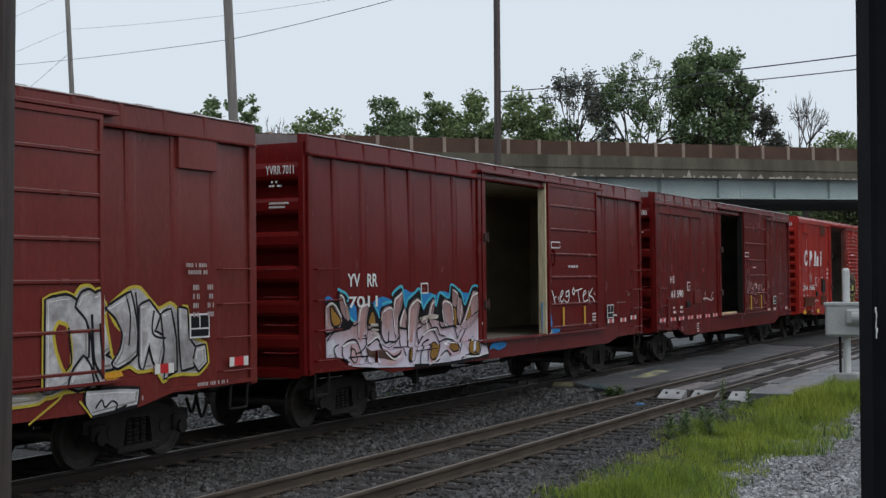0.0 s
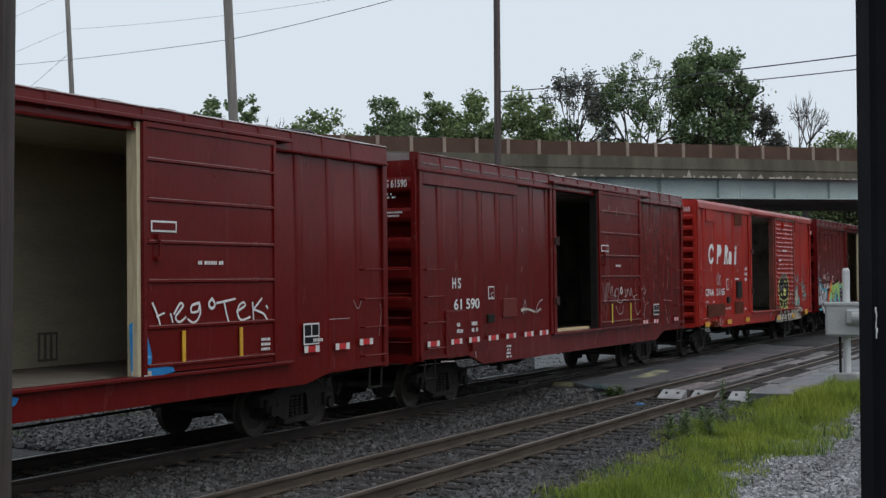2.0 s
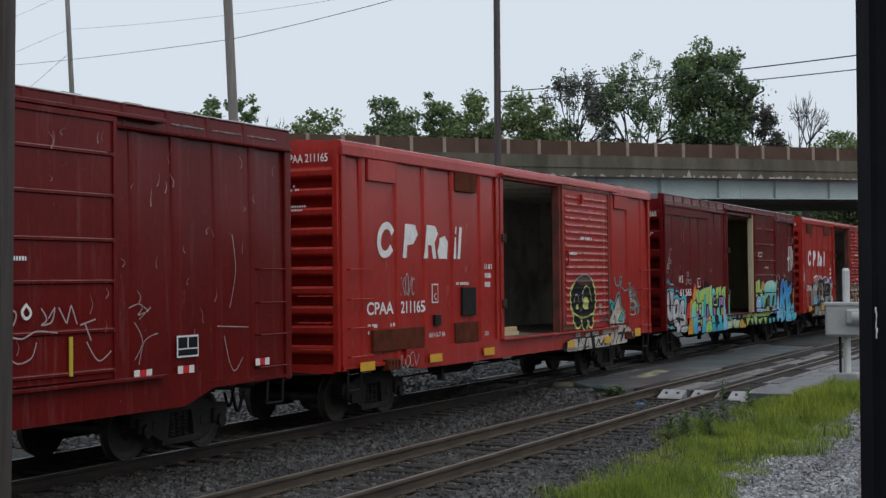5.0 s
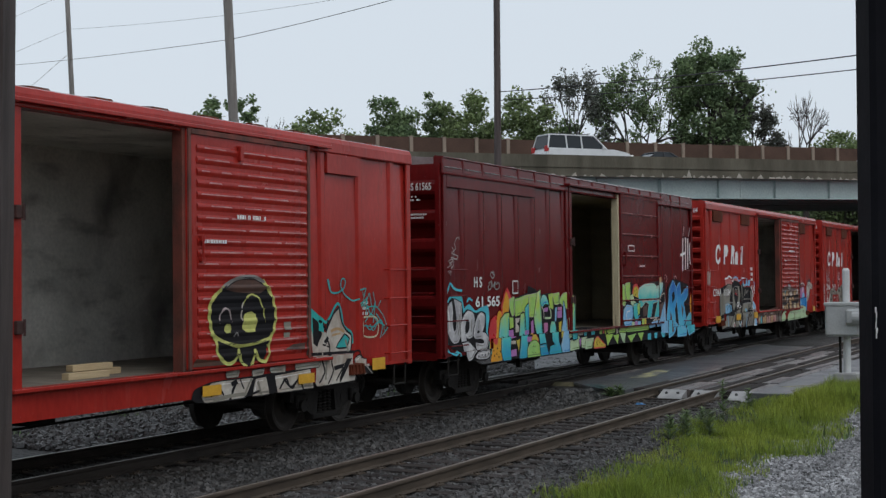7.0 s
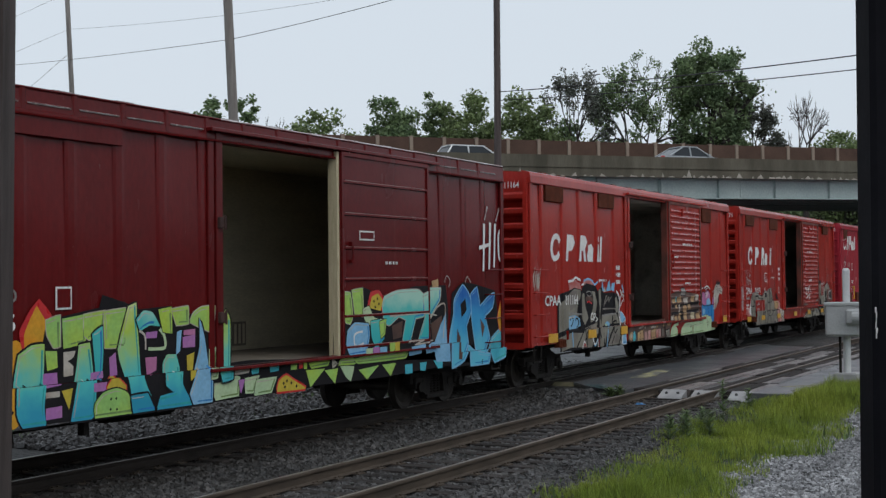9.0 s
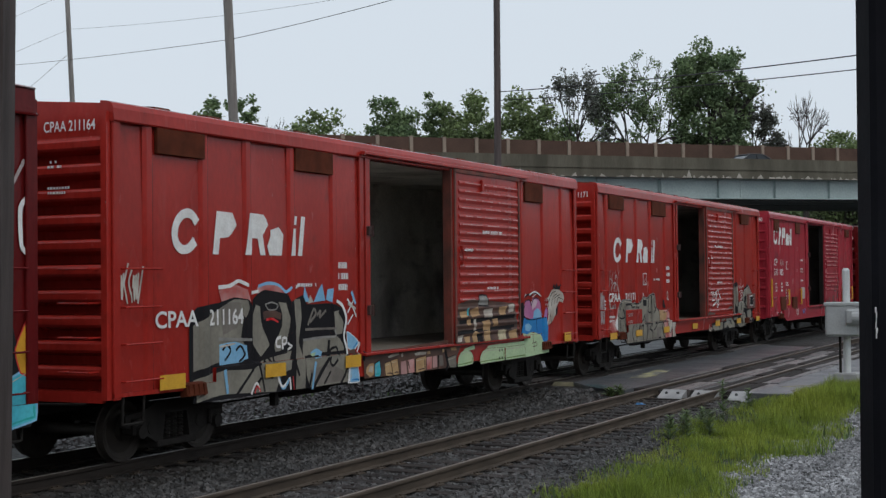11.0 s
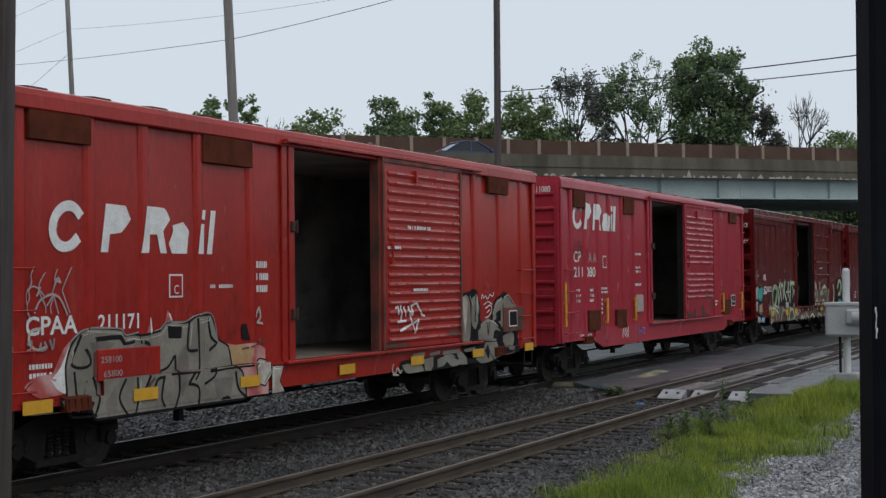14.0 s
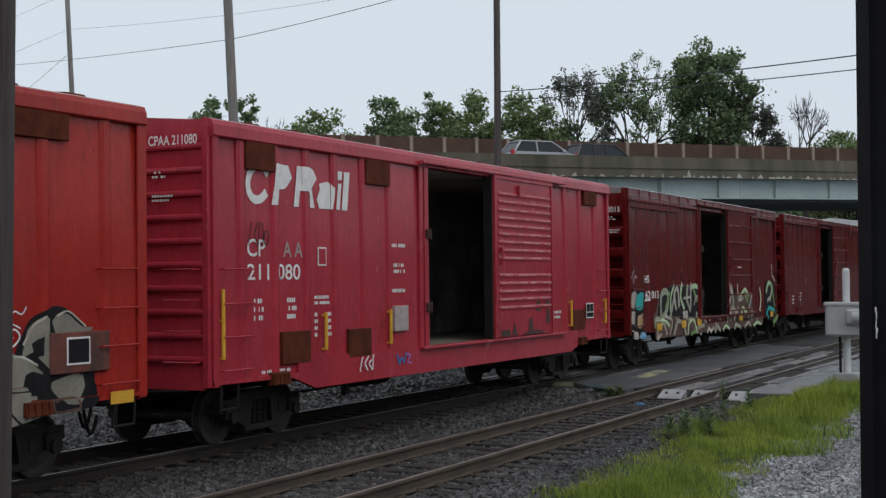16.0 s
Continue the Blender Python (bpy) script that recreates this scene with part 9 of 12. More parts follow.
    g.fill("umber", [(6.33, 1.15), (8.11, 1.26), (10.02, 1.31), (10.18, 1.23), (9.92, 0.96), (9.89, 0.79), (8.11, 0.79), (6.36, 0.8)])
    g.fill("sand", [(6.42, 0.89), (6.44, 0.98), (6.55, 1.04), (6.69, 1.04), (6.69, 0.86), (6.56, 0.81)])
    g.fill("bone", [(6.49, 0.91), (6.55, 1), (6.66, 1), (6.64, 0.88)])
    g.blob("cyan", [(6.73, 1.01), (6.88, 1.06), (6.92, 0.87), (6.88, 0.82), (6.73, 0.82)], 0.016, "black")
    g.blob("sand", [(7.08, 1), (7.27, 1.03), (7.35, 0.8), (7.11, 0.81)], 0.014, "black")
    g.blob("sand", [(7.31, 1.04), (7.52, 1.06), (7.58, 0.81), (7.39, 0.8)], 0.014, "black")
    g.fill("rose", [(7.66, 1.01), (7.85, 1.02), (7.89, 0.78), (7.66, 0.79)])
    g.fill("blush", [(7.91, 1.02), (8.17, 1.04), (8.17, 0.79), (7.96, 0.79)])
    g.line("black", [(7.94, 0.99), (7.98, 0.88)], 0.03, 0.15)
    g.blob("sand", [(8.24, 1.02), (8.62, 1.05), (8.6, 0.81), (8.24, 0.79)], 0.012, "black")
    g.fill("blush", [(8.65, 1.03), (8.88, 1.04), (8.85, 0.81), (8.67, 0.81)])
    g.fill("rose", [(8.9, 1.04), (9.07, 1.04), (9.09, 0.83), (8.9, 0.82)])
    g.fill("ash", [(9.17, 1.04), (9.31, 1.04), (9.36, 0.84), (9.19, 0.84)])
    g.blob("tan", [(9.51, 0.96), (9.87, 1), (9.89, 0.79), (9.63, 0.8)], 0.014, "black")
    g.line("black", [(8.2, 1.01), (8.22, 0.79)], 0.04, 0.15)
    g.line("black", [(9.14, 1.02), (9.11, 0.81)], 0.05, 0.15)
    g.line("black", [(9.44, 1.08), (9.53, 0.85), (9.48, 0.78)], 0.09, 0.15)
    g.fill("bone", [(7.16, 1.12), (7.36, 1.17), (7.58, 1.18), (7.58, 1.14), (7.26, 1.1)])
    g.fill("bone", [(7.66, 1.14), (7.73, 1.16), (7.75, 1.1), (7.68, 1.09)])
    g.fill("bone", [(8.18, 1.13), (8.4, 1.15), (8.65, 1.13), (8.62, 1.09), (8.22, 1.09)])
    g.fill("sand", [(8.67, 1.13), (8.79, 1.15), (8.81, 1.09), (8.69, 1.09)])
    g.fill("sand", [(9.29, 1.15), (9.36, 1.16), (9.39, 1.1), (9.31, 1.09)])
    g.fill("sand", [(9.64, 1.16), (9.89, 1.17), (9.92, 1.1), (9.69, 1.11)])
    g.done()
    TRAIN.append((c, 90.28, s))
    # red car with block letters in grey
    c, w, s = boxcar(108.2, "faded red boxcar, door open, grey block-letter graffiti along its sill", "red", RED_POSTS, 9.25, jamb="worn_edge", lining="lining_dark", ribbed=True, end_ribs=10, long=16.36, opening=6.62,
                     patches=((0.86, 1.95, 4.18, 4.53, "rust"), (4.28, 5.5, 4.14, 4.53, "rust"), (13.9, 14.9, 4.2, 4.53, "rust"), (2.05, 3.3, 1.22, 1.62, "red")))
    end_number(c, "CPAA 211171", z=4.43, wide=0.86)
    wordmark(c, w, 1.19, 2.85, 0.62, WIDE_MARK)
    g = Spray(c, w)
    door_grime(g, 9.25)
    g.fill("blush", [(0.84, 1.21), (1.07, 1.35), (1.29, 1.37), (1.47, 1.65), (1.6, 1.75), (1.65, 1.42), (1.46, 1.11), (1.07, 1.09)])
    g.fill("white", [(1.26, 1.3), (1.42, 1.43), (1.58, 1.69), (1.65, 1.58), (1.58, 1.28), (1.51, 1.11), (1.37, 1.17)])
    g.line("blush", [(0.8, 1.24), (1.07, 1.35), (1.33, 1.29)], 0.03, 0.15)
    g.fill("blush", [(3.02, 1.74), (3.13, 2.01), (3.2, 1.81), (3.42, 1.87), (3.52, 2.08), (3.65, 1.91), (3.48, 1.8)])
    g.line("white", [(3.15, 1.97), (3.18, 1.8)], 0.04, 0.15)
    g.line("white", [(3.56, 2.03), (3.62, 1.91)], 0.03, 0.15)
    g.fill("blush", [(4.7, 1.6), (5.11, 1.54), (5.59, 1.55), (5.86, 1.45), (5.85, 0.78), (5.29, 0.78), (5.04, 1.14)])
    g.fill("sand", [(4.79, 1.53), (5.27, 1.54), (5.53, 1.46), (5.43, 1.29), (5.1, 1.22), (4.91, 1.35)])
    g.line("umber", [(5.27, 1.47), (5.59, 1.51), (5.86, 1.57)], 0.03, 0.15)
    g.blob("tan", [(1.57, 1.06), (1.54, 1.43), (1.63, 1.67), (1.79, 1.82), (1.98, 1.87), (2.55, 1.83), (2.63, 1.75), (2.81, 1.76), (2.94, 1.74), (3.18, 1.76), (3.37, 1.79), (3.48, 1.88), (3.65, 1.9), (3.87, 1.87), (4.05, 1.9), (4.16, 1.96), (4.49, 1.97), (4.58, 1.8), (4.67, 1.61), (4.89, 1.51), (4.98, 1.23), (5.16, 1.13), (5.26, 0.78), (4.94, 0.78), (4.03, 0.78), (2.17, 0.78), (2, 0.78), (1.86, 1.04)], 0.034, "black")
    g.line("chrome", [(1.58, 1.72), (1.77, 1.85), (1.98, 1.9), (2.55, 1.87), (2.65, 1.78), (2.89, 1.81)], 0.025, 0.15)
    g.line("chrome", [(3.37, 1.84), (3.51, 1.93), (3.87, 1.91), (4.16, 2), (4.52, 2), (4.64, 1.67)], 0.025, 0.15)
    g.fill("ash", [(1.91, 1.71), (2.18, 1.73), (2.42, 1.69), (2.3, 1.6), (1.98, 1.6)])
    g.fill("ash", [(3.61, 1.31), (3.93, 1.62), (3.98, 1.29), (3.75, 0.89)])
    g.fill("ash", [(2.17, 0.94), (2.37, 1.15), (2.41, 0.79), (2.22, 0.78)])
    g.fill("ash", [(4.48, 1.09), (4.94, 1.09), (4.88, 0.81), (4.54, 0.8)])
    g.fill("black", [(3.51, 1.87), (3.83, 1.85), (3.81, 1.69), (3.53, 1.7)])
    g.fill("black", [(2.01, 1.78), (2.55, 1.79), (2.65, 1.69), (2.83, 1.71), (2.83, 1.67), (2.6, 1.65), (2.52, 1.73), (2.05, 1.72)])
    g.line("black", [(1.79, 1.8), (1.72, 1.69), (1.61, 1.48), (1.76, 1.41), (1.93, 1.45), (1.88, 1.62)], 0.045, 0.15)
    g.line("black", [(1.67, 1.35), (1.71, 1.05)], 0.04, 0.15)
    g.line("black", [(1.98, 1.27), (2.07, 1.02), (1.97, 0.79)], 0.045, 0.15)
    g.line("black", [(2.57, 1.21), (2.44, 0.99), (2.59, 0.78)], 0.04, 0.15)
    g.line("black", [(2.8, 1.26), (2.82, 0.96), (2.77, 0.78)], 0.04, 0.15)
    g.line("black", [(2.96, 1.68), (3.12, 1.61), (3.09, 1.26), (2.96, 1.06), (3.12, 1.03), (3.22, 1.17), (3.36, 1.19)], 0.05, 0.15)
    g.line("black", [(3.36, 1.19), (3.3, 0.93), (3.36, 0.81)], 0.045, 0.15)
    g.line("black", [(3.64, 1.44), (3.5, 1.31), (3.23, 1.25)], 0.04, 0.15)
    g.line("black", [(3.67, 1.45), (3.69, 0.98), (3.6, 0.78)], 0.045, 0.15)
    g.line("black", [(3.99, 1.88), (3.95, 1.54), (4.13, 1.51)], 0.045, 0.15)
    g.line("black", [(4.04, 1.2), (3.89, 1.06), (4.12, 1), (4.12, 0.78)], 0.045, 0.15)
    g.line("black", [(4.16, 1.94), (4.18, 1.28), (4.06, 1.12)], 0.035, 0.15)
    g.line("black", [(4.43, 1.92), (4.49, 1.68), (4.64, 1.59), (4.46, 1.5)], 0.045, 0.15)
    g.line("black", [(4.42, 1.21), (4.94, 1.23), (5.46, 1.23)], 0.055, 0.15)
    g.line("black", [(4.57, 1.24), (4.48, 1.12), (4.27, 1.04)], 0.04, 0.15)
    g.line("black", [(3.53, 1.22), (4.1, 1.21)], 0.035, 0.15)
    g.line("umber", [(2.96, 1.03), (3.14, 1.18)], 0.05, 0.15)
    g.fill("black", [(4.63, 0.78), (4.69, 0.82), (4.81, 0.83), (4.9, 0.78)])
    g.line("black", [(5.01, 1.14), (5.07, 0.91), (5.26, 0.78)], 0.045, 0.15)
    g.fill("black", [(5.24, 1.83), (5.37, 1.84), (5.43, 1.59), (5.25, 1.63)])
    g.fill("black", [(1.32, 1.05), (1.71, 1.06), (1.97, 0.97), (1.9, 0.85), (1.46, 0.89)])
    g.line("chrome", [(1.41, 1.02), (1.48, 0.9)], 0.03, 0.15)
    g.line("chrome", [(1.57, 1.03), (1.67, 0.89)], 0.03, 0.15)
    g.line("chrome", [(1.71, 1.03), (1.83, 0.9)], 0.025, 0.15)
    g.line("black", [(1.5, 0.89), (1.57, 0.82), (2, 0.8)], 0.03, 0.15)
    g.line("bone", [(1.89, 1.86), (2.55, 1.81)], 0.022, 0.15)
    g.line("bone", [(1.65, 1.61), (1.6, 1.48)], 0.022, 0.15)
    g.line("bone", [(4.05, 1.85), (4.01, 1.58)], 0.022, 0.15)
    g.line("bone", [(2.87, 1.19), (2.85, 0.88)], 0.022, 0.15)
    g.line("bone", [(4.22, 1.89), (4.46, 1.92)], 0.022, 0.15)
    g.blob("bone", [(5.56, 1.2), (5.69, 1.29), (5.89, 1.25), (5.92, 1.08), (5.75, 0.92), (5.59, 0.97)], 0.022, "black")
    g.blob("bone", [(5.96, 1.17), (6.24, 1.16), (6.13, 0.94), (6.26, 0.79), (5.95, 0.78)], 0.02, "black")
    g.line("bone", [(5.6, 1.94), (5.69, 2.08), (5.73, 1.93), (5.63, 1.85), (5.77, 1.83)], 0.04, 0.15)
    g.line("bone", [(0.1, 2.03), (0.04, 1.92), (0.12, 1.85), (0.04, 1.72)], 0.035, 0.15)
    g.line("bone", [(0.02, 1.93), (0.16, 1.88), (0.2, 1.74), (0.06, 1.7)], 0.03, 0.15)
    g.line("bone", [(0.16, 1.59), (0.06, 1.54), (0.08, 1.44), (0.18, 1.42)], 0.04, 0.15)
    g.line("bone", [(1.06, 1.92), (0.91, 1.89), (0.89, 1.75), (1.02, 1.67), (1.17, 1.7)], 0.04, 0.15)
    g.line("chrome", [(0.85, 1.75), (0.93, 1.78), (0.91, 1.68), (0.85, 1.67)], 0.035, 0.15)
    g.line("chrome", [(1.08, 1.74), (1.06, 1.66), (1.17, 1.68), (1.15, 1.75)], 0.035, 0.15)
    g.line("chrome", [(1.24, 1.77), (1.28, 1.65), (1.31, 1.78)], 0.035, 0.15)
    g.line("greyw", [(0.89, 2.07), (0.81, 2.32), (0.97, 2.43), (1.13, 2.32)], 0.022, 0.15)
    g.line("greyw", [(0.98, 2.12), (1.07, 2.26), (1.27, 2.33), (1.42, 2.27), (1.54, 2.08)], 0.03, 0.15)
    g.line("greyw", [(1.31, 2.42), (1.38, 2.54), (1.43, 2.46), (1.34, 2.51)], 0.03, 0.15)
    g.line("greyw", [(1.19, 2.2), (1.3, 2.32), (1.38, 2.1)], 0.022, 0.15)
    g.line("greyw", [(1.02, 2.32), (1.07, 2.41)], 0.03, 0.15)
    g.fill("worn_edge", [(1.98, 1.6), (3.15, 1.56), (3.17, 1.24), (1.98, 1.28)])
    g.rebase()
    g.fill("black", [(12.53, 1.13), (12.54, 2.09), (12.73, 2.17), (12.92, 2.21), (13.04, 2.22), (13.18, 2.27), (13.35, 2.21), (13.55, 1.94), (13.52, 1.69), (13.63, 1.59), (14, 1.64), (14.09, 1.8), (14.25, 2.03), (14.47, 2.13), (14.7, 2.19), (14.89, 2.15), (15.29, 1.89), (15.18, 1.54), (15.35, 1.35), (15.45, 1.07), (15.31, 0.92), (14.68, 0.89), (12.88, 0.91)])
    g.fill("tan", [(12.59, 2), (12.68, 2.08), (12.84, 2.14), (12.98, 2.11), (13.06, 1.96), (13.09, 1.63), (13.05, 1.3), (12.94, 1.18), (12.61, 1.17), (12.64, 1.33), (12.75, 1.48), (12.7, 1.73), (12.81, 1.77), (12.75, 1.84), (12.59, 1.84)])
    g.fill("bone", [(12.65, 1.97), (12.73, 2.08), (12.87, 2.11), (12.95, 1.96), (12.89, 1.64), (12.83, 1.4), (12.78, 1.64)])
    g.fill("tan", [(13.15, 2.08), (13.29, 2.17), (13.41, 2.05), (13.49, 1.89), (13.37, 1.62), (13.23, 1.46), (13.11, 1.63)])
    g.line("black", [(13.26, 2.12), (13.23, 1.62)], 0.03, 0.15)
    g.fill("bone", [(13.29, 2.05), (13.35, 2.11), (13.43, 1.95), (13.34, 1.78)])
    g.fill("tan", [(13.34, 1.29), (13.46, 1.49), (13.63, 1.59), (13.9, 1.66), (14.21, 1.56), (14.43, 1.41), (14.49, 1.22), (14.05, 1.2), (13.45, 1.24)])
    g.fill("tan", [(13.16, 0.89), (13.51, 1.04), (13.63, 1.19), (14.36, 1.18), (14.42, 0.88), (13.89, 0.8), (13.45, 0.78)])
    g.fill("tan", [(14.12, 1.58), (14.22, 1.92), (14.47, 2.07), (14.56, 2.04), (14.56, 1.81), (14.56, 1.43), (14.43, 1.53), (14.34, 1.66)])
    g.fill("tan", [(14.63, 2), (14.73, 2.09), (14.92, 2.08), (15.15, 1.93), (15.36, 1.91), (15.25, 1.8), (14.69, 1.86)])
    g.fill("tan", [(14.58, 1.22), (14.65, 1.28), (15.15, 1.38), (15.21, 1.18), (15.07, 0.97), (14.84, 0.99), (14.68, 1.12)])
    g.fill("worn_edge", [(14.63, 1.83), (15.36, 1.87), (15.35, 1.35), (14.68, 1.35)])
    g.fill("black", [(13.08, 1.55), (13.22, 1.44), (13.45, 1.28), (13.17, 1.22), (13.05, 1.22)])
    g.fill("black", [(14.18, 1.38), (14.3, 1.42), (14.49, 1.36), (14.49, 1.13), (14.27, 1.13), (14.14, 1.24)])
    g.fill("black", [(14.28, 1.75), (14.47, 1.83), (14.46, 1.6), (14.34, 1.58)])
    g.fill("black", [(13.6, 1.02), (13.75, 1.15), (13.86, 0.99), (13.77, 0.84)])
    g.fill("black", [(13.37, 1.55), (13.55, 1.61), (13.54, 1.48), (13.4, 1.42)])
    g.fill("black", [(12.94, 1.02), (13.22, 1.06), (13.19, 0.89), (12.99, 0.9)])
    g.line("black", [(13.84, 1.6), (13.9, 1.32), (13.96, 1.59)], 0.04, 0.15)
    g.line("bone", [(12.57, 1.97), (12.68, 2.08), (12.87, 2.14)], 0.03, 0.15)
    g.line("bone", [(13.84, 1.6), (14.12, 1.6), (14.37, 1.49)], 0.03, 0.15)
    g.line("bone", [(14.15, 1.75), (14.31, 1.96), (14.5, 2.06)], 0.03, 0.15)
    g.line("bone", [(14.73, 2.07), (14.92, 2.12), (15.22, 1.93)], 0.025, 0.15)
    g.line("black", [(13.89, 0.95), (14.05, 0.82), (14.29, 0.78)], 0.03, 0.15)
    g.line("black", [(15.14, 1.34), (15.22, 1.54), (15.38, 1.33), (15.28, 1.09)], 0.03, 0.15)
    g.line("bone", [(13.06, 2.12), (13.17, 1.95)], 0.02, 0.15)
    g.line("umber", [(14.58, 1.04), (15.01, 1.05), (15.07, 0.92), (14.64, 0.9), (14.58, 1.04)], 0.04, 0.15)
    g.line("white", [(13.58, 2.07), (13.64, 2.15), (13.7, 2.07), (13.79, 2.12), (13.88, 2.05), (14, 2.14), (14.12, 2.1), (14.19, 2.18)], 0.022, 0.15)
    g.line("white", [(13.79, 1.87), (14, 1.93), (14.09, 1.83), (13.94, 1.71), (13.78, 1.68)], 0.025, 0.15)
    g.line("white", [(13.7, 1.94), (13.91, 2), (14.09, 1.94)], 0.02, 0.15)
    g.line("white", [(13.85, 1.78), (13.97, 1.83)], 0.022, 0.15)
    g.rebase()
    g.fill("black", [(10, 0.9), (10.04, 1.01), (10.36, 1.03), (13.82, 1.06), (13.94, 0.83), (12.67, 0.8), (11.51, 0.78), (10.25, 0.78)])
    g.fill("tan", [(10.1, 0.94), (10.21, 0.98), (10.45, 0.99), (10.76, 1.01), (10.87, 0.9), (10.94, 0.79), (10.36, 0.78), (10.21, 0.83)])
    g.line("black", [(10.1, 0.97), (10.25, 0.98), (10.43, 0.98)], 0.05, 0.15)
    g.fill("tan", [(10.94, 1), (11.32, 1.03), (11.32, 0.85), (11.22, 0.78), (10.99, 0.79)])
    g.fill("tan", [(11.49, 0.82), (11.49, 0.97), (11.74, 1.01), (12.02, 1.04), (12.17, 0.96), (12.67, 0.85), (12.14, 0.79), (11.89, 0.91), (11.73, 0.83)])
    g.fill("tan", [(12.3, 1.06), (12.54, 1.05), (12.76, 0.92), (12.78, 0.8), (12.48, 0.81)])
    g.fill("tan", [(13.26, 0.93), (13.82, 1.02), (13.88, 0.83), (13.37, 0.81)])
    g.fill("tan", [(10.49, 1.12), (10.97, 1.13), (10.97, 1.07), (10.65, 1.05), (10.52, 1.08)])
    g.fill("tan", [(11.16, 1.1), (11.61, 1.13), (11.59, 1.07), (11.18, 1.05)])
    g.fill("tan", [(11.71, 1.11), (12.41, 1.12), (12.49, 1.05), (11.74, 1.04)])
    g.fill("tan", [(12.65, 1.1), (13.16, 1.13), (13.15, 1.05), (12.7, 1.04)])
    g.fill("chrome", [(11.76, 1.03), (12.14, 1.03), (12.27, 0.97), (11.89, 0.95)])
    g.line("bone", [(9.77, 0.97), (9.73, 0.87), (9.85, 0.81), (9.91, 0.91), (10.02, 0.81), (10.08, 0.85)], 0.04, 0.15)
    g.line("bone", [(9.77, 0.8), (9.93, 0.78)], 0.04, 0.15)
    g.rebase()
    g.line("white", [(9.77, 1.97), (9.85, 1.98), (9.85, 1.87)], 0.05, 0.15)
    g.line("white", [(9.93, 1.99), (9.97, 1.83), (9.93, 1.75)], 0.05, 0.15)
    g.line("white", [(9.81, 1.72), (10.1, 1.73)], 0.045, 0.15)
    g.line("white", [(10.06, 1.96), (10.12, 1.83)], 0.05, 0.15)
    g.line("white", [(10.23, 1.97), (10.34, 1.71)], 0.05, 0.15)
    g.line("white", [(10.34, 1.99), (10.4, 1.82), (10.23, 1.93)], 0.05, 0.15)
    g.line("white", [(10.34, 1.98), (10.54, 2.03), (10.72, 1.84), (10.85, 1.8)], 0.045, 0.15)
    g.line("white", [(9.91, 1.56), (10.33, 1.66), (10.62, 1.74), (10.47, 1.49), (10.41, 1.66)], 0.045, 0.15)
    g.done()
    lettering("CPAA", c, 0.84, 1.84, 0.23, 0.9, -1.606, M["white"], 0.02)
    lettering("211171", c, 2.12, 1.86, 0.2, 0.8, -1.606, M["white"], 0.02)
    lettering("258100", c, 2.1, 1.45, 0.08, 0.4, -1.672, M["greyw"])
    lettering("65800", c, 2.15, 1.27, 0.08, 0.36, -1.672, M["greyw"])
    tag(c, w, "swco", 0.2, 0.5, 1.3, 2.1, "greyw", 0.035, 19)
    tag(c, w, "zszk", 0.8, 1.6, 2.1, 2.6, "greyw", 0.018, 20)
    placard(c, 3.55, 2.25, 0.3, 0.32, -1.61, inner="red")
    lettering("C", c, 3.65, 2.30, 0.12, 0.1, -1.622, M["white"])
    small_writing(c, ((5.65, 2.76, 0.36, 3, 0.1), (4.5, 2.42, 0.7, 1, 0.05), (0.52, 1.9, 0.2, 3, 0.05), (14.7, 2.05, 0.22, 3, 0.06), (0.9, 1.5, 0.4, 2, 0.06)))
    small_writing(c, ((10.2, 3.42, 0.95, 1, 0.06), (9.45, 3.05, 0.5, 1, 0.05), (10.4, 2.3, 0.7, 1, 0.05)), "white", -1.757)
    for u, wd in ((0.7, 0.5), (2.7, 0.5), (5.1, 0.5), (7.9, 0.5), (10.4, 0.5), (13.0, 0.5), (15.6, 0.45)):
        tape(c, u, 0.92, kind="y", w=wd, h=0.16, y=-1.69)
    bm = bmesh.new()
    quad_box(bm, 14.55, 15.62, -1.665, -1.60, 1.36, 1.86, 0.008)
    part("welded_plate", bm, M["worn_edge"], c, "bare rusted patch plate")
    placard(c, 14.82, 1.46, 0.42, 0.34, -1.672, frame_m="white", inner="black")
    bm = bmesh.new()
    quad_box(bm, 6.7, 7.35, -1.2, -1.1, 1.2, 1.28, 0.006)
    part("loose_board", bm, M["lumber"], c, "loose pale board")
    TRAIN.append((c, 108.2, s))
    # pinkish red car, older large wordmark
    posts = (0.73, 1.63, 2.52, 3.39, 4.33, 5.23, 12.75, 13.67, 14.6, 15.6)
    c, w, s = boxcar(126.08, "pinkish red boxcar, door open, large pale wordmark and yellow hand rails", "pink", posts, 9.4, lining="lining_dark", ribbed=True, end_ribs=10, sill=0.76, rib_heights=[4.20 - 0.166 * k for k in range(9)] + [2.52 - 0.167 * k for k in range(5)],
                     patches=((0.80, 1.58, 4.12, 4.53, "rust"), (4.36, 5.2, 4.1, 4.53, "rust"), (14.86, 15.68, 4.2, 4.53, "rust"), (1.75, 2.55, 1.18, 1.68, "rust"), (3.75, 4.5, 1.18, 1.65, "rust"), (14.0, 14.8, 1.25, 1.72, "rust"), (5.35, 5.85, 1.55, 2.0, "greyw")))
    end_number(c, "CPAA 211080", z=4.43, wide=0.86)
    wordmark(c, w, 0.80, 3.62, 0.64, TIGHT_MARK)
    lettering("CP", c, 0.88, 2.83, 0.26, 0.48, -1.606, M["white"], 0.01)
    lettering("A A", c, 1.85, 2.83, 0.24, 0.55, -1.606, M["greyw"], 0.005)
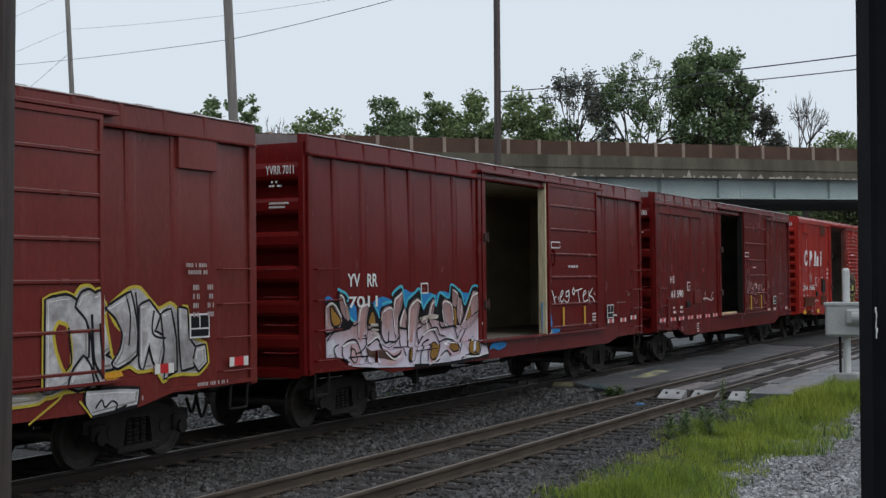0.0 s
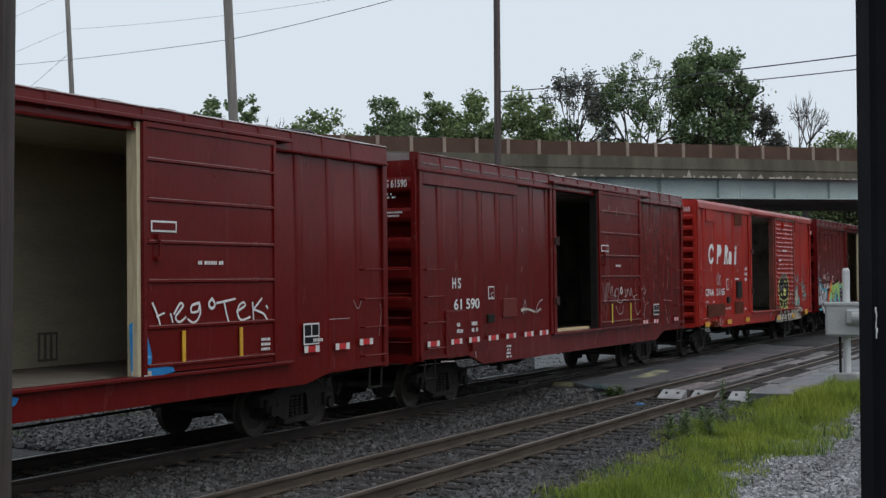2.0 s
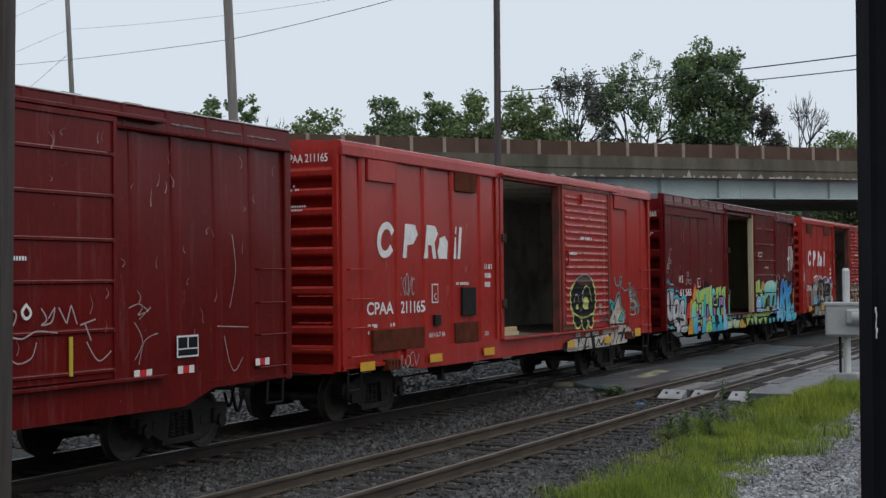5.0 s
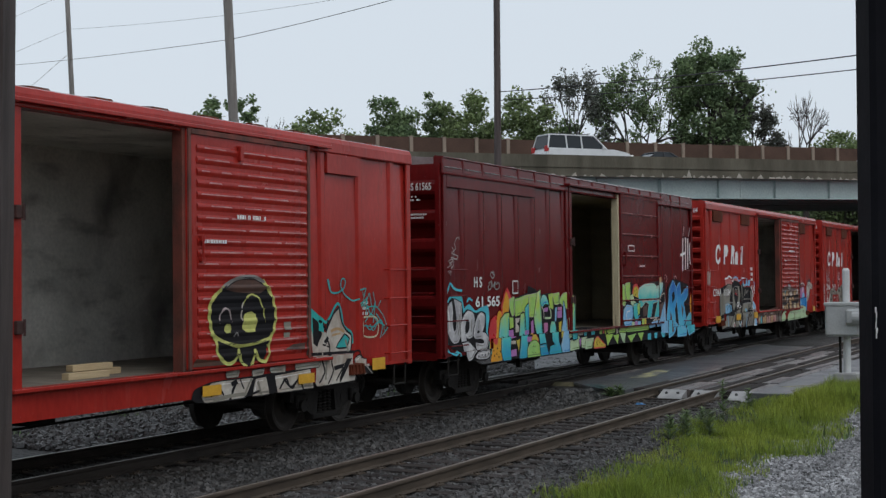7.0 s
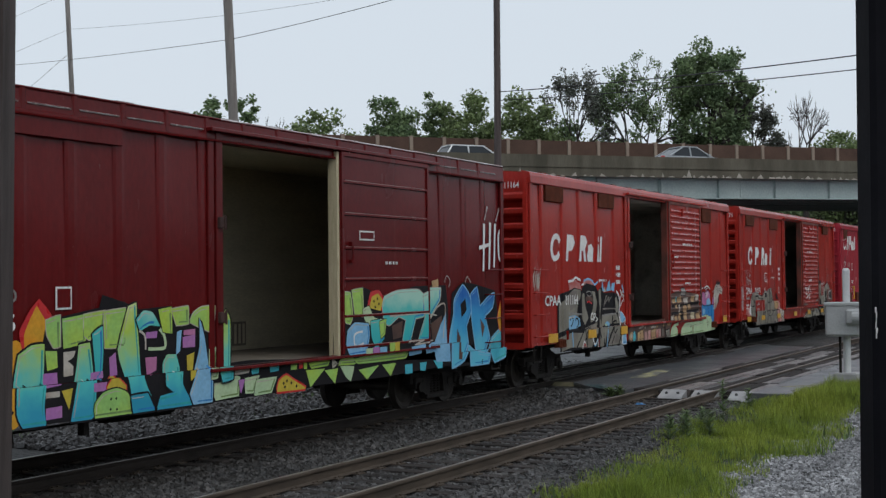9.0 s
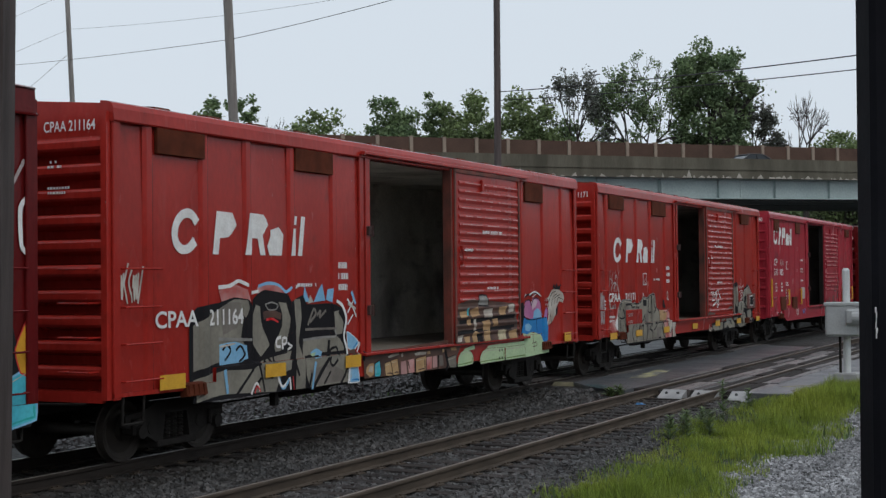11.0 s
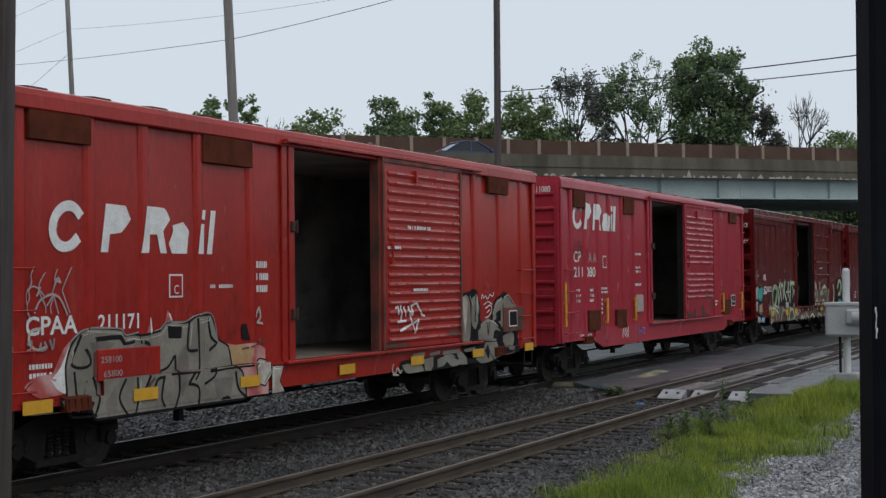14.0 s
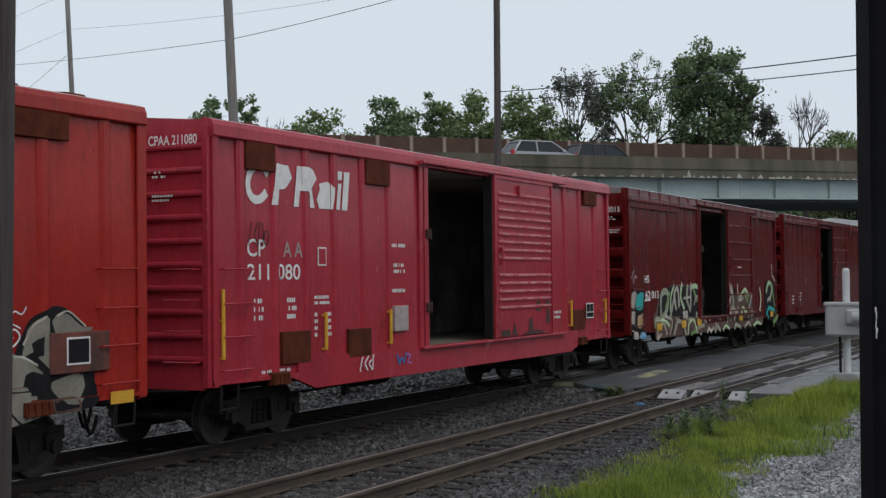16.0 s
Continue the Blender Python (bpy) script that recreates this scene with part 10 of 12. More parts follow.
    lettering("211 080", c, 0.88, 2.48, 0.24, 1.45, -1.606, M["white"], 0.01)
    tag(c, w, "zkno", 0.85, 1.4, 3.0, 3.3, "black", 0.02, 23)
    placard(c, 2.85, 2.7, 0.26, 0.3, -1.61, inner="pink")
    small_writing(c, ((1.05, 2.2, 0.28, 3, 0.07), (1.95, 2.2, 0.28, 3, 0.07), (2.75, 2.22, 0.5, 2, 0.05), (2.75, 1.95, 0.1, 4, 0.06), (3.15, 1.95, 0.12, 4, 0.06), (5.3, 3.1, 0.7, 1, 0.06), (5.4, 2.75, 0.5, 2, 0.06), (5.3, 2.3, 0.6, 1, 0.06), (1.2, 1.12, 1.0, 1, 0.05), (12.9, 1.72, 0.55, 2, 0.06)))
    for u in (0.17, 2.98, 5.15, 13.86, 16.17):
        bm = bmesh.new()
        tube(bm, (u, -1.68, 1.35), (u, -1.68, 1.95 if u > 1 else 2.35), 0.03, 8)
        for z in (1.36, 1.9):
            tube(bm, (u, -1.6, z), (u, -1.69, z), 0.02, 6)
        part("hand_rail", bm, M["yellow"], c, "yellow painted hand rail")
    tag(c, w, "zksl", 4.0, 4.6, 0.95, 1.15, "white", 0.035, 24)
    g = Spray(c, w)
    g.line("blue", [(5.4, 1.12), (5.48, 0.97), (5.56, 1.08), (5.64, 0.97), (5.72, 1.14)], 0.05)
    g.line("purple", [(5.74, 1.13), (5.9, 1.12), (5.76, 0.98), (5.92, 0.97)], 0.04)
    g.done()
    placard(c, 14.9, 1.5, 0.48, 0.36, -1.652, stem=1)
    # grimy stains low on the door and along its track
    g = Spray(c, w, -0.008)
    for k, (u, z, a, b) in enumerate(((11.6, 1.75, 0.28, 0.42), (11.2, 1.32, 0.26, 0.34), (10.3, 1.28, 0.30, 0.30), (9.75, 1.27, 0.5, 0.16), (10.9, 1.27, 1.2, 0.12), (12.2, 1.45, 0.2, 0.4), (12.1, 1.9, 0.34, 0.16))):
        g.area("grime", ("flame", "patch")[k % 2], u, u + a, z, z + b, k * 1.7)
    g.done("dark grimy stain")
    TRAIN.append((c, 126.08, s))
    # maroon car, the whole sill and lower side in pale green letters
    c, w, s = boxcar(144.2, "dark maroon boxcar, door open, tangled pale green graffiti", "scuffed_maroon", BROWN_POSTS, 9.4, lining="lining_dark", slots=True, band=0.25, beads=True)
    end_number(c, "62013", wide=0.42)
    g = Spray(c, w)
    rubbed(g, ((0.3, 1.6, 1.8, 4.0), (9.8, 12.4, 2.4, 4.2), (13.0, 16.3, 1.8, 4.0), (2.0, 6.3, 2.2, 3.8)), 7, 70)
    g = Spray(c, w)
    g.fill("black", [(0.13, 0.86), (0.22, 2.07), (0.64, 2.12), (1.29, 2.02), (1.27, 1.6), (1.08, 1.42), (1.15, 0.85)])
    g.blob("bone", [(0.2, 1.67), (0.26, 2.01), (0.5, 2.09), (0.68, 2), (0.53, 1.74), (0.43, 1.62)], 0.03, "black")
    g.blob("teal", [(0.57, 1.66), (0.68, 1.97), (1.01, 2.06), (1.24, 2.02), (1.13, 1.63), (0.85, 1.58)], 0.03, "black")
    g.blob("sand", [(0.69, 1.17), (0.75, 1.43), (1.13, 1.48), (1.16, 1.21), (0.92, 1.1)], 0.03, "black")
    g.blob("bone", [(0.19, 1.27), (0.25, 1.56), (0.52, 1.56), (0.46, 1.23)], 0.02, "black")
    g.blob("bone", [(0.22, 0.87), (0.27, 1.08), (0.59, 0.99), (0.58, 0.84)], 0.02, "black")
    g.blob("sky", [(0.68, 0.87), (0.87, 1.01), (1.2, 0.97), (1.19, 0.82)], 0.02, "black")
    g.line("greyw", [(0.28, 2.45), (0.33, 2.57), (0.47, 2.63)], 0.06, 0.15)
    g.line("greyw", [(0.37, 2.33), (0.56, 2.51), (0.65, 2.45)], 0.06, 0.15)
    g.line("white", [(1.33, 1.84), (1.77, 1.85)], 0.05, 0.15)
    g.fill("umber", [(2.02, 0.78), (2.05, 1.4), (2.36, 1.62), (2.58, 1.97), (3.1, 2.12), (3.85, 2.24), (5.07, 2.23), (6.72, 2.12), (6.92, 1.26), (7.28, 0.9), (7.01, 0.78), (4.32, 0.78)])
    g.fill("black", [(2.45, 1.38), (2.57, 1.93), (2.99, 2.12), (3.85, 2.21), (4.73, 2.17), (5.18, 2.2), (6.24, 2.12), (6.97, 2.08), (7.07, 1.6), (6.43, 1.27), (4.35, 1.33)])
    g.line("sage", [(2.75, 1.38), (2.72, 1.88), (3.04, 2.06), (3.41, 1.96), (3.28, 1.55), (2.96, 1.37)], 0.192, 0.15)
    g.line("mint", [(3.6, 1.54), (3.67, 1.92), (3.95, 2.18)], 0.112, 0.15)
    g.line("bone", [(4.14, 1.58), (4, 1.98), (4.33, 2.11), (4.42, 1.65)], 0.144, 0.15)
    g.line("mint", [(4.73, 2.22), (4.6, 1.89), (4.92, 1.56)], 0.144, 0.15)
    g.line("sage", [(5.3, 2.16), (5.22, 1.8), (5.55, 1.5)], 0.160, 0.15)
    g.line("mint", [(5.64, 2.13), (6.12, 2.19), (6.72, 2.03)], 0.144, 0.15)
    g.line("moss", [(5.99, 2.04), (6.22, 1.78)], 0.160, 0.15)
    g.line("bone", [(4.94, 1.84), (5.63, 1.86)], 0.080, 0.15)
    g.line("bone", [(5.65, 2.21), (5.62, 1.63)], 0.144, 0.15)
    g.line("sage", [(3.59, 1.35), (3.94, 1.82)], 0.160, 0.15)
    g.line("moss", [(3.18, 1.6), (3.51, 1.99)], 0.128, 0.15)
    g.fill("bone", [(4.8, 1.45), (5.26, 1.47), (5.31, 1.2), (4.91, 1.22)])
    g.line("black", [(4.47, 1.57), (4.57, 1.29)], 0.08, 0.15)
    g.line("sage", [(2.23, 0.93), (2.24, 1.3), (2.75, 1.22), (3.04, 0.9)], 0.144, 0.15)
    g.line("mint", [(2.54, 1.1), (2.85, 1.28), (3.26, 1.11)], 0.128, 0.15)
    g.line("bone", [(3.17, 1.36), (3.58, 1.22), (3.36, 0.88)], 0.096, 0.15)
    g.line("sage", [(3.78, 0.87), (4.12, 1.21), (4.67, 1.06), (4.89, 0.82)], 0.144, 0.15)
    g.line("mint", [(5.11, 0.81), (5.24, 1.11), (5.71, 1.19), (6.05, 0.81)], 0.112, 0.15)
    g.line("bone", [(2.22, 0.78), (2.53, 0.88)], 0.112, 0.15)
    g.line("bone", [(6.57, 1.61), (6.44, 1.34), (7.04, 1.08)], 0.096, 0.15)
    g.line("sage", [(6.2, 1.34), (6.06, 0.94), (6.79, 0.99)], 0.128, 0.15)
    g.line("black", [(3.57, 0.87), (3.69, 1.19)], 0.05, 0.15)
    g.line("black", [(4.66, 0.8), (4.56, 1.13)], 0.05, 0.15)
    g.line("moss", [(5.45, 0.78), (5.93, 0.85)], 0.112, 0.15)
    g.line("bone", [(5.97, 1.62), (6.22, 1.88), (6.58, 1.74)], 0.064, 0.15)
    g.fill("black", [(14.87, 0.93), (14.87, 2.23), (15.48, 2.31), (16.35, 2.22), (16.56, 1.39), (16.43, 0.78)])
    g.line("mint", [(15.11, 1.93), (15.47, 2.23), (15.99, 2.06), (15.61, 1.62)], 0.160, 0.15)
    g.line("moss", [(15.98, 1.98), (16.29, 1.4)], 0.160, 0.15)
    g.line("teal", [(15.05, 1.02), (15.41, 1.32), (16.28, 1.2)], 0.160, 0.15)
    g.line("bone", [(15.26, 1.58), (15.61, 1.7)], 0.128, 0.15)
    g.line("moss", [(15.89, 0.78), (16.45, 0.98), (16.56, 1.29)], 0.192, 0.15)
    g.line("mint", [(14.11, 2), (14.25, 1.64), (14.06, 1.29)], 0.128, 0.15)
    g.line("bone", [(15.95, 2.84), (15.93, 2.55)], 0.080, 0.15)
    g.line("bone", [(16.01, 2.47), (16.53, 2.22)], 0.080, 0.15)
    g.rebase()
    g.fill("umber", [(9.45, 1), (9.49, 1.73), (10.21, 1.9), (12.44, 1.87), (12.97, 1.47), (12.86, 0.97)])
    g.line("bone", [(9.58, 2.16), (9.78, 1.87), (9.48, 1.58)], 0.112, 0.15)
    g.line("sage", [(9.79, 2.12), (10.05, 1.72), (9.89, 1.39)], 0.160, 0.15)
    g.line("black", [(10.2, 1.75), (10.22, 2.08), (10.49, 1.78)], 0.09, 0.15)
    g.line("bone", [(10.58, 2.15), (10.7, 1.7), (11.22, 1.73)], 0.112, 0.15)
    g.line("mint", [(10.92, 1.79), (11.53, 2.03), (11.98, 1.83)], 0.128, 0.15)
    g.line("moss", [(11.52, 1.88), (11.96, 1.59)], 0.160, 0.15)
    g.line("bone", [(12.1, 1.39), (12.44, 1.77), (12.93, 2.01)], 0.096, 0.15)
    g.line("black", [(11.8, 1.4), (12.12, 1.72)], 0.07, 0.15)
    g.line("sage", [(9.53, 1.18), (9.89, 1.45), (10.45, 1.25)], 0.160, 0.15)
    g.line("bone", [(10.44, 1.06), (10.61, 1.43)], 0.112, 0.15)
    g.line("mint", [(11.03, 1.1), (11.2, 1.43), (11.79, 1.19)], 0.128, 0.15)
    g.line("sage", [(12.24, 1.07), (12.57, 1.38)], 0.128, 0.15)
    g.line("bone", [(12.71, 1.09), (13.04, 1.37)], 0.096, 0.15)
    g.line("black", [(10.74, 1.15), (10.9, 1.44)], 0.06, 0.15)
    g.rebase()
    g.fill("umber", [(6.84, 0.78), (6.73, 1.02), (10.46, 1.04), (14.33, 1.04), (14.31, 0.78), (11.17, 0.78)])
    g.dots("bone", [(7.49, 1.12), (8.13, 1.01), (8.66, 1.1), (9.54, 1), (9.96, 1.04), (11.34, 1.02), (12.71, 0.99), (13.43, 0.99)], 0.06)
    g.line("bone", [(7.22, 0.78), (7.35, 0.9), (7.6, 0.78), (7.86, 0.88)], 0.112, 0.15)
    g.line("sage", [(8.11, 0.78), (8.26, 0.94), (8.64, 0.78)], 0.144, 0.15)
    g.line("mint", [(9.05, 0.78), (9.33, 0.9), (9.74, 0.78)], 0.112, 0.15)
    g.line("sage", [(10.45, 0.78), (10.6, 0.89), (11.18, 0.78)], 0.128, 0.15)
    g.line("bone", [(11.77, 0.78), (12.24, 0.91), (12.54, 0.78)], 0.112, 0.15)
    g.line("mint", [(13.01, 0.78), (13.5, 0.87), (13.99, 0.78)], 0.112, 0.15)
    g.line("sage", [(6.47, 0.78), (6.24, 0.9)], 0.160, 0.15)
    g.done()

    lettering("HS", c, 1.36, 2.3, 0.22, 0.36, -1.606, M["white"], 0.02)
    lettering("62 013", c, 1.40, 1.88, 0.21, 1.16, -1.606, M["white"], 0.02)
    for u in (2.1, 4.4, 6.0, 10.9, 15.3):
        tape(c, u, 1.0, kind="y", w=0.45, h=0.2, y=-1.70)
    small_writing(c, ((10.6, 2.78, 0.6, 1, 0.05),), "white", -1.757)
    TRAIN.append((c, 144.2, s))
    # last car in view
    c, w, s = boxcar(162.15, "dark oxide brown boxcar with its ribbed door half shut", "scuffed_maroon", BROWN_POSTS, 9.0, slots=True, sill=0.9, lining="lining_dark", beads=True)
    small_writing(c, ((1.4, 1.7, 0.4, 3, 0.07), (2.6, 1.8, 0.4, 3, 0.07)))
    TRAIN.append((c, 162.15, s))


# ---------------------------------------------------------------- the overpass
B0 = Vector((75.84, 20.25))            # a point below the near parapet
BD = Vector((0.793, -0.609))           # along the overpass
BN = Vector((0.609, 0.793))            # across it, away from the camera
GRADE = 0.0115


def on_bridge(s, off, z):
    p = B0 + BD * s + BN * off
    return Vector((p.x, p.y, z + GRADE * s))


def bridge_beam(bm, s0, s1, off0, off1, z0, z1):
    vs = [bm.verts.new(on_bridge(s, o, z)) for s in (s0, s1) for o in (off0, off1) for z in (z0, z1)]
    for f in ((0, 1, 3, 2), (4, 6, 7, 5), (0, 4, 5, 1), (2, 3, 7, 6), (0, 2, 6, 4), (1, 5, 7, 3)):
        bm.faces.new([vs[i] for i in f])


DECK, PARAPET, WIDTH = 8.50, 9.05, 14.5


def build_bridge():
    bridge = thing("overpass", "concrete road overpass on pale green steel girders over the tracks", "bridge", kind="structure")
    bm = bmesh.new()
    bridge_beam(bm, -460, 460, 0.3, WIDTH, 8.15, DECK)
    part("deck", bm, M["asphalt"], bridge)
    bm = bmesh.new()
    bridge_beam(bm, -460, 460, 0.0, 0.3, 7.93, PARAPET)
    bridge_beam(bm, -460, 460, -0.05, 0.0, 8.40, 8.44)
    part("parapet", bm, M["concrete"], bridge, "stained concrete parapet with spalled lower edge")
    # spalled, pale bits along the lower edge
    rng = random.Random(3)
    s = -14.0
    while s < 14:
        w, h = rng.uniform(0.08, 0.5), rng.uniform(0.05, 0.16)
        bm = bmesh.new()
        pts = [(s, 7.935), (s + w, 7.935), (s + w * 0.9, 7.94 + h * rng.uniform(0.2, 0.7)), (s + w * rng.uniform(0.3, 0.7), 7.94 + h * rng.choice((0.5, 0.8, 1, 1, 3.0))), (s + w * 0.1, 7.94 + h * rng.uniform(0.2, 0.8))]
        lo = [bm.verts.new(on_bridge(a, -0.006, z)) for a, z in pts]
        hi = [bm.verts.new(on_bridge(a, 0.05, z)) for a, z in pts]
        bm.faces.new(lo)
        for i in range(5):
            bm.faces.new((lo[i], lo[(i + 1) % 5], hi[(i + 1) % 5], hi[i]))
        part("spalled_patch", bm, M["spall"], bridge)
        s += w * rng.uniform(0.9, 2.6)
    # girders with stiffeners
    for k, off in enumerate((0.55, 3.2, 5.9, 8.6, 11.3, 13.9)):
        m = M["girder"]
        bm = bmesh.new()
        bridge_beam(bm, -70, 70, off - 0.012, off + 0.012, 6.86, 7.93)
        bridge_beam(bm, -70, 70, off - 0.22, off + 0.22, 6.80, 6.86)
        bridge_beam(bm, -70, 70, off - 0.2, off + 0.2, 7.88, 7.93)
        g = part("girder", bm, m, bridge)
        if k == 0:
            for a in range(-36, 40, 4):
                bm = bmesh.new()
                bridge_beam(bm, a - 0.012, a + 0.012, off - 0.2, off - 0.012, 6.86, 7.88)
                part("stiffener", bm, m, g)
            bm = bmesh.new()
            bridge_beam(bm, 1.6, 2.3, off - 0.04, off - 0.014, 6.88, 7.86)
            bridge_beam(bm, -3.9, -3.8, off - 0.2, off - 0.012, 6.86, 7.88)
            part("splice_plate", bm, M["girder"], g)
    # underside of the deck, its shade painted in as a dark colour
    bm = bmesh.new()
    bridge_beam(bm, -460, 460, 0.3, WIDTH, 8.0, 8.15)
    part("slab", bm, M["girder_shaded"], bridge)
    # piers beyond the stretch that spans the tracks
    for s in (-70, -46, 46, 70):
        bm = bmesh.new()
        for off in (1.5, 7.2, 13.0):
            p = on_bridge(s, off, 0)
            tube(bm, (p.x, p.y, -0.6), (p.x, p.y, 6.0), 0.55, 14)
        bridge_beam(bm, s - 0.6, s + 0.6, 0.3, WIDTH - 0.3, 5.6 - GRADE * 0, 6.8)
        part("pier", bm, M["concrete"], bridge)
    for s0, s1 in ((-460, -72), (72, 460)):
        bm = bmesh.new()
        bridge_beam(bm, s0, s1, 0.05, WIDTH + 0.2, -8, 7.9)
        part("approach_wall", bm, M["concrete"], bridge)
    # the brown screen along the far side, posts and panels
    bm = bmesh.new()
    bridge_beam(bm, -460, 460, WIDTH, WIDTH + 0.3, 7.9, 9.3)
    screen = part("far_barrier", bm, M["concrete"], bridge)
    step = 2.253
    first = -14.667
    for k in range(-4, 26):
        a = first + step * k
        bm = bmesh.new()
        bridge_beam(bm, a + 0.1, a + step - 0.1, WIDTH + 0.08, WIDTH + 0.2, 9.3, 11.36)
        part("screen_panel", bm, M["screen"], screen)
        bm = bmesh.new()
        bridge_beam(bm, a - 0.11, a + 0.11, WIDTH - 0.02, WIDTH + 0.24, 9.2, 11.42)
        part("screen_post", bm, M["screen_post"], screen)


# ---------------------------------------------------------------- vehicles on the overpass
def vehicle(kind, paint, label):
    """A car facing +x, its wheels on z = 0, origin midway."""
    long, tall, name = {"sedan": (4.7, 1.45, "sedan"), "wagon": (4.6, 1.55, "hatchback"), "suv": (4.9, 1.78, "suv"), "van": (5.6, 1.93, "large_suv")}[kind]
    car = thing(name, label, "car", "cars on the overpass")
    a, b = -long / 2, long / 2
    belt = tall * 0.60
    bm = bmesh.new()
    prof = [(a, 0.35), (a - 0.02, 0.7), (a + 0.08, belt), (b - 1.25, belt), (b - 0.35, belt - 0.16), (b, belt - 0.38), (b + 0.02, 0.4), (b - 0.1, 0.25), (a + 0.1, 0.25)]
    prism(bm, prof, 1, -0.88, 0.88)
    bmesh.ops.bevel(bm, geom=list(bm.edges), offset=0.05, segments=2, affect="EDGES")
    body = part("body", bm, M[paint], car)
    ends = {"sedan": (a + 0.45, a + 1.45, b - 2.3, b - 1.3), "wagon": (a + 0.1, a + 0.55, b - 2.1, b - 1.2), "suv": (a + 0.08, a + 0.4, b - 2.15, b - 1.3), "van": (a + 0.06, a + 0.25, b - 2.5, b - 1.75)}[kind]
    def cabin(bm, lo, hi, inset, w0, w1):
        e0, e1, e2, e3 = ends
        vs = []
        for x, z, w in ((e0, lo, w0), (e1 + inset, hi, w1), (e2 - inset, hi, w1), (e3, lo, w0)):
            vs.append((bm.verts.new((x, -w, z)), bm.verts.new((x, w, z))))
        for p, q in zip(vs, vs[1:] + vs[:1]):
            bm.faces.new((p[0], q[0], q[1], p[1]))
        bm.faces.new([v[0] for v in vs])
        bm.faces.new([v[1] for v in vs][::-1])
    bm = bmesh.new()
    cabin(bm, belt - 0.02, tall - 0.05, 0.0, 0.82, 0.66)
    part("window_glass", bm, M["glass"], car, "dark tinted glass")
    bm = bmesh.new()
    e0, e1, e2, e3 = ends
    quad_box(bm, e1 - 0.06, e2 + 0.06, -0.68, 0.68, tall - 0.075, tall, 0.03)
    part("roof", bm, M[paint], car)
    for s in (-1, 1):
        for (x0, x1) in ((e0, e1), (e3, e2)) + tuple((e1 + (e2 - e1) * f, e1 + (e2 - e1) * f) for f in ((0.5,) if kind in ("sedan", "wagon") else (0.36, 0.7))):
            bm = bmesh.new()
            tube(bm, (x0, s * 0.832, belt - 0.02), (x1, s * 0.675, tall - 0.05), 0.045, 6)
            part("pillar", bm, M[paint], car)
    def wheel(bm):
        tube(bm, (0, -0.11, 0), (0, 0.11, 0), 0.33, 18)
    def rim(bm):
        tube(bm, (0, -0.115, 0), (0, 0.115, 0), 0.22, 12)
    for x in (a + 0.85, b - 0.9):
        for s in (-1, 1):
            w = part("wheel", shared("vehicle_wheel", wheel, M["tyre"]), None, car)
            w.location = (x, s * 0.79, 0.33)
            part("rim", shared("vehicle_rim", rim, M["alloy"]), None, w)
    for s in (-1, 1):
        bm = bmesh.new()
        quad_box(bm, a - 0.03, a + 0.12, s * 0.72 - 0.12, s * 0.72 + 0.15, belt - 0.2, belt - 0.02 if kind == "sedan" else belt + 0.1, 0.02)
        part("tail_lamp", bm, M["tail"], car, "red tail lamp")
        bm = bmesh.new()
        quad_box(bm, b - 0.22, b + 0.03, s * 0.66 - 0.16, s * 0.66 + 0.16, belt - 0.42, belt - 0.28, 0.02)
        part("headlamp", bm, M["head"], car)
        bm = bmesh.new()
        quad_box(bm, e3 - 0.35, e3 - 0.2, s * 0.92 - 0.08, s * 0.92 + 0.08, belt, belt + 0.13, 0.02)
        part("mirror", bm, M[paint], car)
    if kind in ("van", "suv"):
        for s in (-1, 1):
            bm = bmesh.new()
            tube(bm, (e1 + 0.1, s * 0.58, tall + 0.04), (e2 - 0.3, s * 0.58, tall + 0.04), 0.02, 6)
            for x in (e1 + 0.12, e2 - 0.32):
                tube(bm, (x, s * 0.58, tall - 0.02), (x, s * 0.58, tall + 0.04), 0.02, 6)
            part("roof_rail", bm, M["trim"], car)
    return car


CAR_PAINT = {"c_white": (0.72, 0.73, 0.74), "c_silver": (0.38, 0.40, 0.42), "c_grey": (0.10, 0.105, 0.115), "c_dark": (0.03, 0.032, 0.036), "c_blue": (0.04, 0.05, 0.13), "c_green": (0.22, 0.27, 0.27)}
for key, col in CAR_PAINT.items():
    M[key] = mat("car_" + key[2:], col, tuple(0.9 * c for c in col), rough=0.2, gloss_vary=0.05, bump=0.0)
